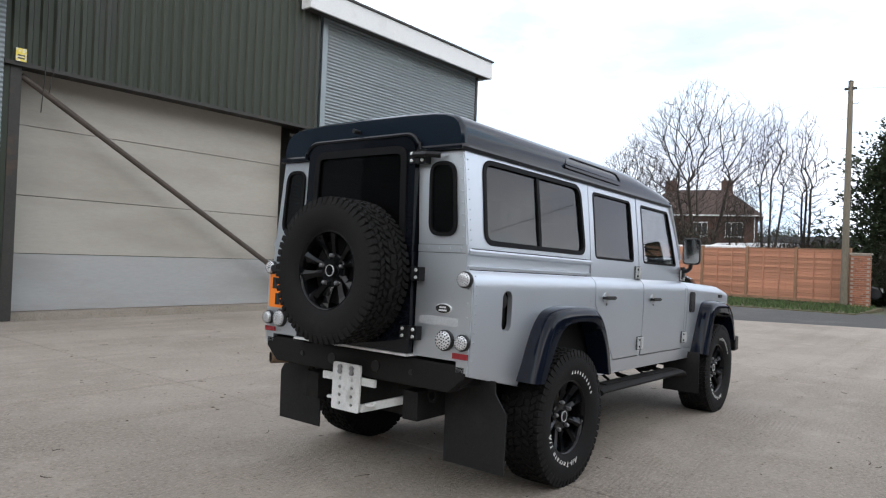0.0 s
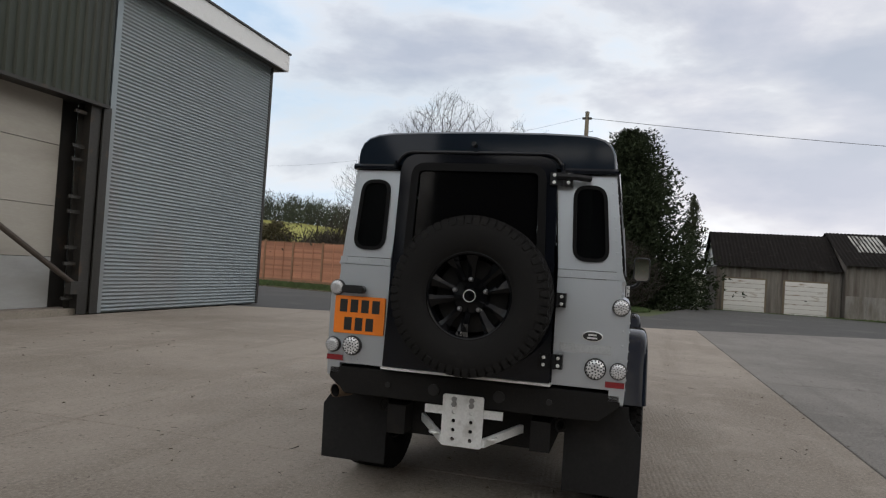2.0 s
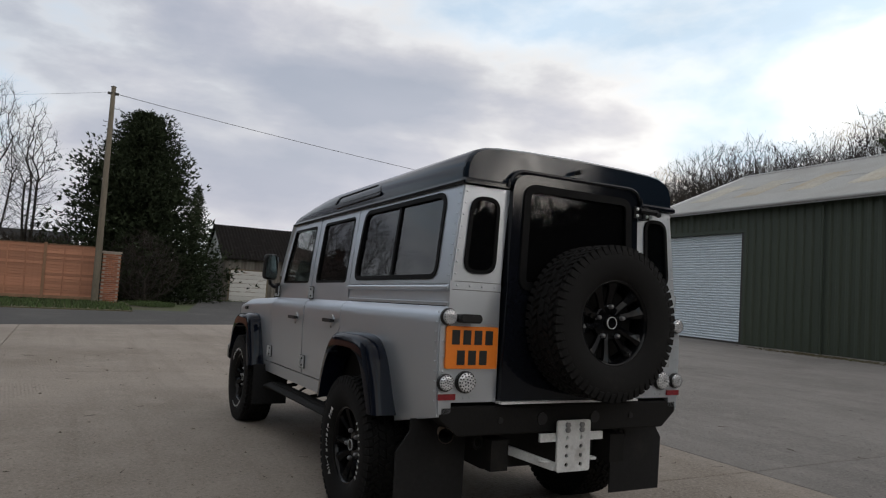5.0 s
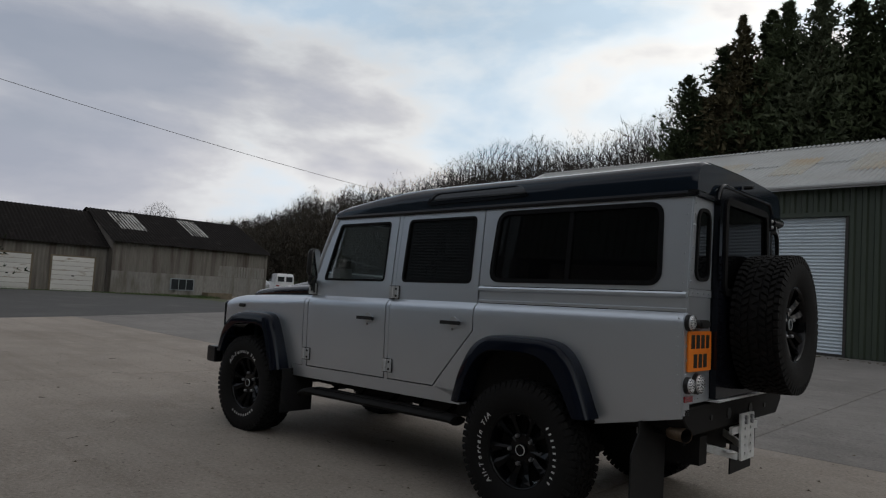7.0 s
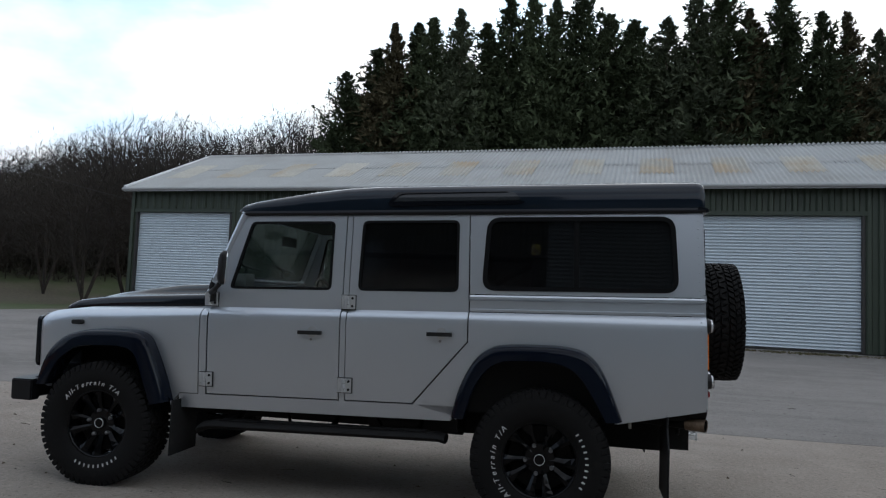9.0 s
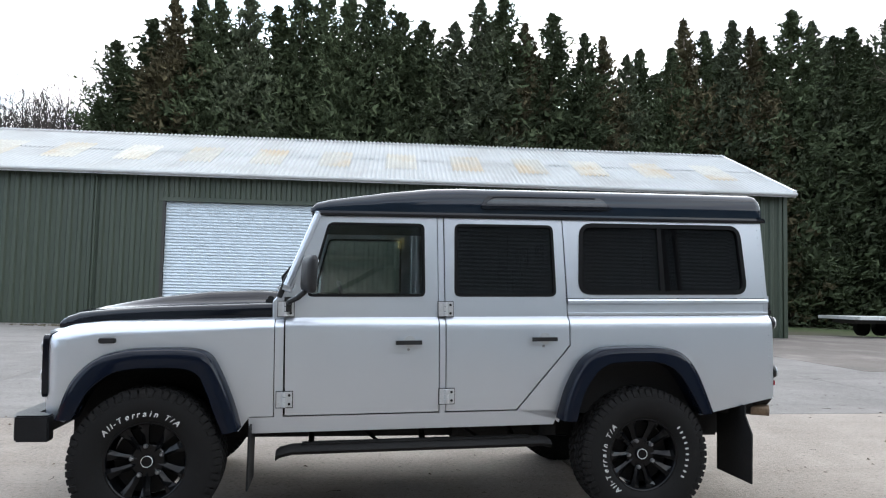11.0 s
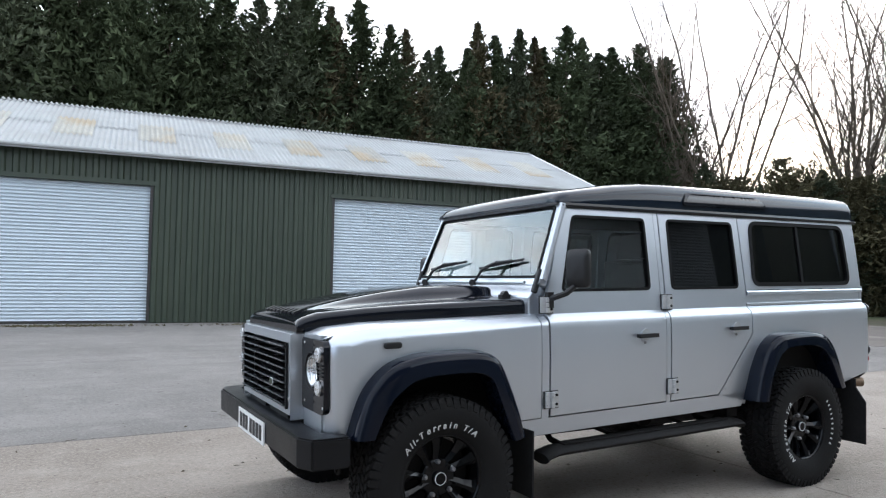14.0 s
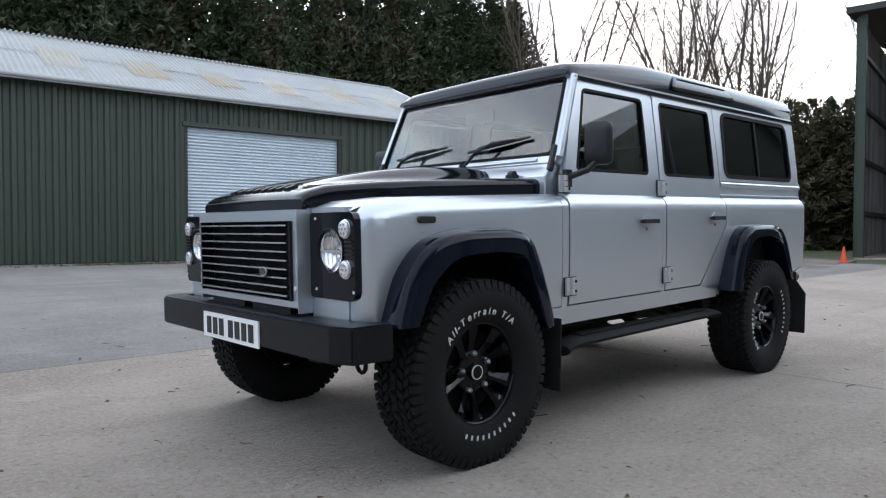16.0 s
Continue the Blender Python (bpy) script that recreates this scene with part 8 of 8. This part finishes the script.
# ---- side steps
for s in (1, -1):
    bm = bmesh.new()
    st = []
    for x, dz in ((0.56, -0.01), (0.60, 0.0), (2.05, 0.0), (2.12, -0.015), (2.14, -0.03)):
        st.append([(x, s * (0.735 + 0.075 * math.cos(a)), 0.447 + dz + 0.028 * math.sin(a)) for a in np.linspace(0, 2 * math.pi, 15)[:-1]])
    loft(bm, st)
    step = cp("side_step", bm, "under", car, "black tubular side step", smooth="auto")
    cp("tread_strip", bx(0.68, 2.0, s * 0.70, s * 0.77, 0.474, 0.481), "under", step, bevel=0.002)
    for x in (0.75, 1.30, 1.95):
        cp("step_bracket", tube(bmesh.new(), [(x, s * 0.70, 0.447), (x, s * 0.58, 0.465), (x, s * 0.48, 0.56)], 0.018, 6), "under", step)
    for x in (0.95, 1.55):
        cp("step_stay", tube(bmesh.new(), [(x, s * 0.69, 0.452), (x + 0.12, s * 0.50, 0.52)], 0.010, 6), "under", step)

# ---------------------------------------------------------------- cabin and underside
cp("floor_pan", bx(-0.86, 2.2, -0.70, 0.70, 0.60, 0.64), "under", car)
cp("firewall", bx(2.13, 2.17, -0.69, 0.69, 0.60, 1.18), "trim_dark", car)
cp("engine_bay", bx(2.2, 3.30, -0.44, 0.44, 0.62, 1.10), "under", car)
cp("headlining", bx(-0.86, 1.88, -0.62, 0.62, 1.765, 1.785), "trim_dark", car)
for s in (1, -1):
    cp("wheel_box", bx(-0.40, 0.46, s * 0.42, s * 0.735, 0.60, 1.00), "under", car)
    cp("inner_wing", bx(2.30, 3.24, s * 0.44, s * 0.47, 0.60, 1.12), "under", car)
    cp("door_liner", bx(0.45, 2.05, s * 0.66, s * 0.72, 0.64, 1.24), "trim_dark", car)
dash = cp("dashboard", bx(1.80, 2.08, -0.66, 0.66, 1.08, 1.29), "trim_dark", car, "dark dashboard", bevel=0.03, seg=2)
bm = bmesh.new()
tube(bm, [(1.74 + 0.0 + 0.055 * math.cos(a), -0.36 + 0.185 * math.sin(a), 1.22 + 0.175 * math.cos(a)) for a in np.linspace(0, 6.283, 33)], 0.014, 8)
sw = cp("steering_wheel", bm, "plastic", car, "black steering wheel")
cp("spoke", tube(bmesh.new(), [(1.74, -0.54, 1.22), (1.735, -0.36, 1.215), (1.74, -0.18, 1.22)], 0.016, 6), "plastic", sw)
cp("paper_sheet", bx(1.93, 2.02, 0.50, 0.62, 1.293, 1.40), "paper", dash, "white paper propped on the dashboard")
for y in (0.36, -0.36):
    bm = bmesh.new()
    box(bm, 1.22, 1.66, y - 0.23, y + 0.23, 0.92, 1.06)
    seat = cp("front_seat", bm, "seat", car, "dark front seat", bevel=0.03, seg=2)
    bm = bmesh.new()
    loft(bm, [[(1.10, y - 0.22, 1.0), (1.26, y - 0.22, 1.0), (1.26, y + 0.22, 1.0), (1.10, y + 0.22, 1.0)], [(0.98, y - 0.20, 1.46), (1.09, y - 0.20, 1.46), (1.09, y + 0.20, 1.46), (0.98, y + 0.20, 1.46)]])
    cp("backrest", bm, "seat", seat, bevel=0.04, seg=2)
    cp("headrest", bx(0.95, 1.05, y - 0.13, y + 0.13, 1.50, 1.66), "seat", seat, bevel=0.03, seg=2)
bm = bmesh.new()
box(bm, 0.42, 0.84, -0.62, 0.62, 0.92, 1.06)
seat = cp("rear_bench", bm, "seat", car, "dark rear bench seat", bevel=0.03, seg=2)
cp("backrest", bx(0.28, 0.42, -0.62, 0.62, 1.0, 1.50), "seat", seat, bevel=0.03, seg=2)
for y in (-0.4, 0.0, 0.4):
    cp("headrest", bx(0.29, 0.38, y - 0.12, y + 0.12, 1.52, 1.66), "seat", seat, bevel=0.03, seg=2)
cp("rear_view_mirror", bx(1.90, 1.92, -0.11, 0.11, 1.62, 1.69), "plastic", car, bevel=0.008)
for s in (1, -1):
    bm = bmesh.new()
    box(bm, -0.85, 3.30, s * 0.33, s * 0.43, 0.42, 0.57)
    part("chassis_rail", bm, "under", car)
for x in (0.0, 2.794):
    part("axle", tube(bmesh.new(), [(x, -0.68, 0.40), (x, 0.68, 0.40)], 0.055, 12), "under", car, smooth="auto")
    bm = bmesh.new()
    bmesh.ops.create_uvsphere(bm, u_segments=16, v_segments=10, radius=0.14)
    bm.transform(Matrix.Translation((x, -0.18 if x else 0.10, 0.40)))
    part("differential", bm, "under", car, smooth="auto")
    for s in (1, -1):
        part("shock_absorber", tube(bmesh.new(), [(x + 0.12, s * 0.52, 0.36), (x + 0.10, s * 0.50, 0.66)], 0.03, 8), "under", car)
        part("coil_spring", tube(bmesh.new(), [(x + 0.055 * math.cos(a), s * 0.44 + 0.055 * math.sin(a), 0.46 + 0.012 * a) for a in np.linspace(0, 18, 60)], 0.008, 5), "under", car)
for s in (1, -1):
    part("side_tank", bx(0.90, 1.60, s * 0.44, s * 0.64, 0.51, 0.60), "under", car, bevel=0.03)
    part("outrigger", bx(1.98, 2.10, s * 0.43, s * 0.70, 0.50, 0.62), "under", car)
    part("outrigger", bx(0.50, 0.60, s * 0.43, s * 0.70, 0.47, 0.62), "under", car)
part("transfer_box", bx(0.72, 1.02, -0.30, 0.12, 0.38, 0.60), "under", car, bevel=0.03)
for x in (0.62, 1.9):
    part("cross_member", bx(x - 0.05, x + 0.05, -0.33, 0.33, 0.44, 0.54), "under", car)
part("propshaft", tube(bmesh.new(), [(0.1, 0.08, 0.42), (0.72, 0.0, 0.46)], 0.035, 10), "under", car)
part("propshaft", tube(bmesh.new(), [(1.0, -0.2, 0.46), (2.7, -0.18, 0.42)], 0.03, 10), "under", car)
part("fuel_tank", bx(-0.72, -0.28, -0.32, 0.40, 0.40, 0.60), "under", car, bevel=0.03)
part("gearbox", bx(1.0, 2.1, -0.15, 0.18, 0.42, 0.62), "under", car, bevel=0.03)
part("silencer", tube(bmesh.new(), [(0.5, 0.45, 0.50), (1.1, 0.45, 0.50)], 0.09, 14), "under", car, smooth="auto")
part("steering_rod", tube(bmesh.new(), [(3.0, -0.58, 0.40), (3.0, 0.58, 0.40)], 0.02, 8), "zinc", car)
part("damper", tube(bmesh.new(), [(3.06, -0.30, 0.43), (3.06, 0.22, 0.43)], 0.03, 10), "zinc", car, smooth="auto")

# ---------------------------------------------------------------- wheels
R_T = 0.402


def tyre_mesh():
    prof = [(0.205, 0.085), (0.215, 0.104), (0.245, 0.122), (0.290, 0.133), (0.335, 0.135), (0.365, 0.128), (0.382, 0.116), (0.386, 0.095), (0.388, 0.05), (0.389, 0.0)]
    full = prof + [(r, -y) for r, y in reversed(prof[:-1])]
    bm = bmesh.new()
    lathe(bm, full, 64)
    return mesh_of("tyre", bm, "rubber", smooth=True)


def tread_mesh():
    """Chunky all-terrain lugs: interlocking centre blocks and shoulder lugs."""
    bm = bmesh.new()
    n = 58
    rnd = random.Random(4)

    def lug(a, y, w, l, skew, r0, r1, taper=0.85):
        m = Matrix.Rotation(-a, 4, "Y") @ Matrix.Translation((0, y, 0))
        vs = []
        for r, k in ((r0, 1.0), (r1, taper)):
            for sx, sy in ((-1, -1), (1, -1), (1, 1), (-1, 1)):
                t = sx * l / 2 * k + sy * skew
                vs.append(bm.verts.new(m @ Vector((r * math.cos(t / r), sy * w / 2 * k, r * math.sin(t / r)))))
        for f in ((4, 5, 6, 7), (0, 1, 5, 4), (1, 2, 6, 5), (2, 3, 7, 6), (3, 0, 4, 7)):
            bm.faces.new([vs[i] for i in f])

    for k in range(n):
        a = 2 * math.pi * k / n
        st = math.pi / n
        lug(a, 0.0, 0.046, 0.034, 0.010 if k % 2 else -0.010, 0.384, R_T)
        for s in (1, -1):
            lug(a + st * (0.6 if s > 0 else 1.4), s * 0.047, 0.036, 0.032, -s * 0.010, 0.384, R_T)
            lug(a + st * (1.2 if s > 0 else 0.3), s * 0.083, 0.030, 0.031, s * 0.008, 0.384, R_T - 0.001)
            lug(a + st * (0.2 if s > 0 else 0.9), s * 0.113, 0.028, 0.033 if k % 2 else 0.029, 0.0, 0.372, R_T - 0.004)
            # side biter running down the shoulder
            m = Matrix.Rotation(-(a + st * (0.2 if s > 0 else 0.9)), 4, "Y")
            ln = 0.024 if k % 2 else 0.014
            vs = []
            for r, y, h in ((0.397, 0.122, 0.0155), (0.374, 0.1300, 0.0145), (0.372 - ln, 0.1330, 0.011)):
                for sx in (-1, 1):
                    vs.append(bm.verts.new(m @ Vector((r, s * y, sx * h))))
            base = []
            for r, y, h in ((0.385, 0.112, 0.017), (0.366, 0.126, 0.016), (0.366 - ln, 0.130, 0.012)):
                for sx in (-1, 1):
                    base.append(bm.verts.new(m @ Vector((r, s * y, sx * h))))
            for i in (0, 2):
                bm.faces.new((vs[i], vs[i + 1], vs[i + 3], vs[i + 2]))
                bm.faces.new((vs[i], vs[i + 2], base[i + 2], base[i]))
                bm.faces.new((vs[i + 1], base[i + 1], base[i + 3], vs[i + 3]))
            bm.faces.new((vs[4], vs[5], base[5], base[4]))
    bmesh.ops.recalc_face_normals(bm, faces=bm.faces[:])
    return mesh_of("tread", bm, "rubber")


def rim_mesh():
    bm = bmesh.new()
    lathe(bm, [(0.210, 0.088), (0.222, 0.100), (0.222, 0.106), (0.212, 0.106), (0.204, 0.094), (0.200, 0.05), (0.196, -0.02), (0.19, -0.10), (0.205, -0.11), (0.215, -0.10)], 56)
    return mesh_of("rim_barrel", bm, "rim_black", smooth=True)


def spoke_mesh():
    """One tooth of the saw-tooth rim: a tapering, twisted blade from hub to barrel."""
    bm = bmesh.new()
    rings_s = []
    for r, w, y, tw, th in ((0.045, 0.034, 0.050, 0.0, 0.030), (0.09, 0.034, 0.058, 0.004, 0.026), (0.14, 0.038, 0.072, 0.010, 0.026), (0.180, 0.052, 0.084, 0.014, 0.026), (0.205, 0.070, 0.090, 0.016, 0.026)):
        rings_s.append([(r, y - th, -w / 2 + tw), (r, y - th, w / 2 + tw), (r, y - 0.004, w / 2 + tw), (r, y + 0.006, w * 0.1 + tw), (r, y - 0.010, -w / 2 + tw)])
    loft(bm, rings_s)
    return mesh_of("spoke", bm, "rim_black")


def hub_mesh():
    bm = bmesh.new()
    lathe(bm, [(0.0002, 0.074), (0.030, 0.074), (0.034, 0.070), (0.038, 0.058), (0.085, 0.056), (0.092, 0.050), (0.095, 0.02)], 32)
    return mesh_of("hub", bm, "rim_black", smooth=False)


def cap_mesh():
    bm = bmesh.new()
    lathe(bm, [(0.030, 0.0742), (0.029, 0.078), (0.025, 0.079), (0.0235, 0.0765), (0.020, 0.0765), (0.0195, 0.079), (0.008, 0.0795), (0.007, 0.0765), (0.0002, 0.0765)], 28)
    return mesh_of("hub_cap", bm, "rim_black")


def ring_mesh():
    bm = bmesh.new()
    lathe(bm, [(0.031, 0.074), (0.031, 0.0805), (0.0282, 0.0805), (0.0282, 0.074)], 28)
    return mesh_of("bright_ring", bm, "zinc")


def nut_mesh():
    bm = bmesh.new()
    lathe(bm, [(0.0002, 0.026), (0.008, 0.025), (0.0125, 0.018), (0.0125, 0.0), (0.016, -0.002)], 6)
    return mesh_of("wheel_nut", bm, "nut")


def drum_mesh():
    bm = bmesh.new()
    lathe(bm, [(0.0002, 0.0), (0.184, 0.0), (0.188, -0.02), (0.188, -0.06)], 28)
    return mesh_of("brake_disc", bm, "under")


W_MESH = {"tyre": tyre_mesh(), "tread": tread_mesh(), "rim": rim_mesh(), "spoke": spoke_mesh(), "hub": hub_mesh(), "cap": cap_mesh(), "nut": nut_mesh(), "ring": ring_mesh(), "disc": drum_mesh()}
def glyph(ch, size):
    """A raised character of the built-in font as a mesh standing in x, z."""
    cu = bpy.data.curves.new("letter", "FONT")
    cu.offset = 0.0006
    cu.body, cu.size, cu.extrude, cu.align_x, cu.shear = ch, size, 0.0015, "CENTER", 0.22
    ob = bpy.data.objects.new("letter", cu)
    me = bpy.data.meshes.new_from_object(ob)
    bpy.data.objects.remove(ob)
    me.transform(Matrix.Rotation(radians(90), 4, "X") @ Matrix.Translation((0, -size * 0.35, 0)) @ Matrix.Scale(-1, 4, (1, 0, 0)))
    me.flip_normals()
    me.materials.append(M["white_letter"])
    return me


bar_bm = bmesh.new()
box(bar_bm, -0.0048, 0.0048, 0, 0.0025, -0.0105, 0.0105)
BAR_ME = mesh_of("letter_bar", bar_bm, "white_letter")
WORDS = "All-Terrain T/A"
GLYPHS = {c: glyph(c, 0.043) for c in WORDS if c != " "}


def wheel(name, m, turn, letters, label, scale=1.0):
    w = new(name)
    w.empty_display_size = 0.1
    w.parent = car
    w.matrix_local = m @ Matrix.Rotation(radians(turn), 4, "Y") @ Matrix.Scale(scale, 4)
    w["label"] = label
    ty = shared("tyre", W_MESH["tyre"], w, (0, 0, 0))
    ty["label"] = "black all-terrain tyre with white sidewall marks" if letters else "black all-terrain tyre"
    shared("tread", W_MESH["tread"], ty, (0, 0, 0))
    rim = shared("rim", W_MESH["rim"], w, (0, 0, 0))
    rim["label"] = "gloss black saw-tooth alloy rim"
    for k in range(10):
        a = 2 * math.pi * (k // 2) / 5 + (0.26 if k % 2 else -0.26)
        shared("spoke", W_MESH["spoke"], rim, (0, 0, 0), (0, a, 0))
    shared("hub", W_MESH["hub"], rim, (0, 0, 0))
    shared("brake_disc", W_MESH["disc"], w, (0, 0.01, 0))
    cap = shared("hub_cap", W_MESH["cap"], w, (0, 0, 0))
    shared("bright_ring", W_MESH["ring"], cap, (0, 0, 0))
    for k in range(5):
        a = 2 * math.pi * k / 5 + math.pi / 2
        shared("wheel_nut", W_MESH["nut"], w, (0.0825 * math.cos(a), 0.056, 0.0825 * math.sin(a)))
    if letters:
        widths = [0.45 if c in "Ili-/ " else (0.62 if c in "tr" else 1.0) for c in WORDS]
        pos = -sum(widths) / 2
        for c, wd in zip(WORDS, widths):
            a = radians(90 + (pos + wd / 2) * 8.9)
            pos += wd
            if c != " ":
                shared("letter", GLYPHS[c], ty, (0.268 * math.cos(a), 0.1295, 0.268 * math.sin(a)), (0, math.pi / 2 - a, 0))
        for k in range(10):
            a = radians(270 + (k - 4.5) * 7.4)
            shared("letter_bar", BAR_ME, ty, (0.268 * math.cos(a), 0.1275, 0.268 * math.sin(a)), (0, math.pi / 2 - a, 0))
    return w


LBL = "off-road wheel with black alloy rim"
for x, z in ((0.004, 0.382), (2.798, 0.378)):
    wheel("wheel", pose(x, 0.754, z), 8 if x > 1 else 95, True, LBL, 0.975)
    wheel("wheel", pose(x, -0.748, z, 0, 0, 180), 150, True, LBL, 0.975)
wheel("spare_wheel", RAKE @ pose(-1.078, -0.042, 1.142, 0, 0, 90), 0, False, "spare off-road wheel bolted to the tail door", 0.955)
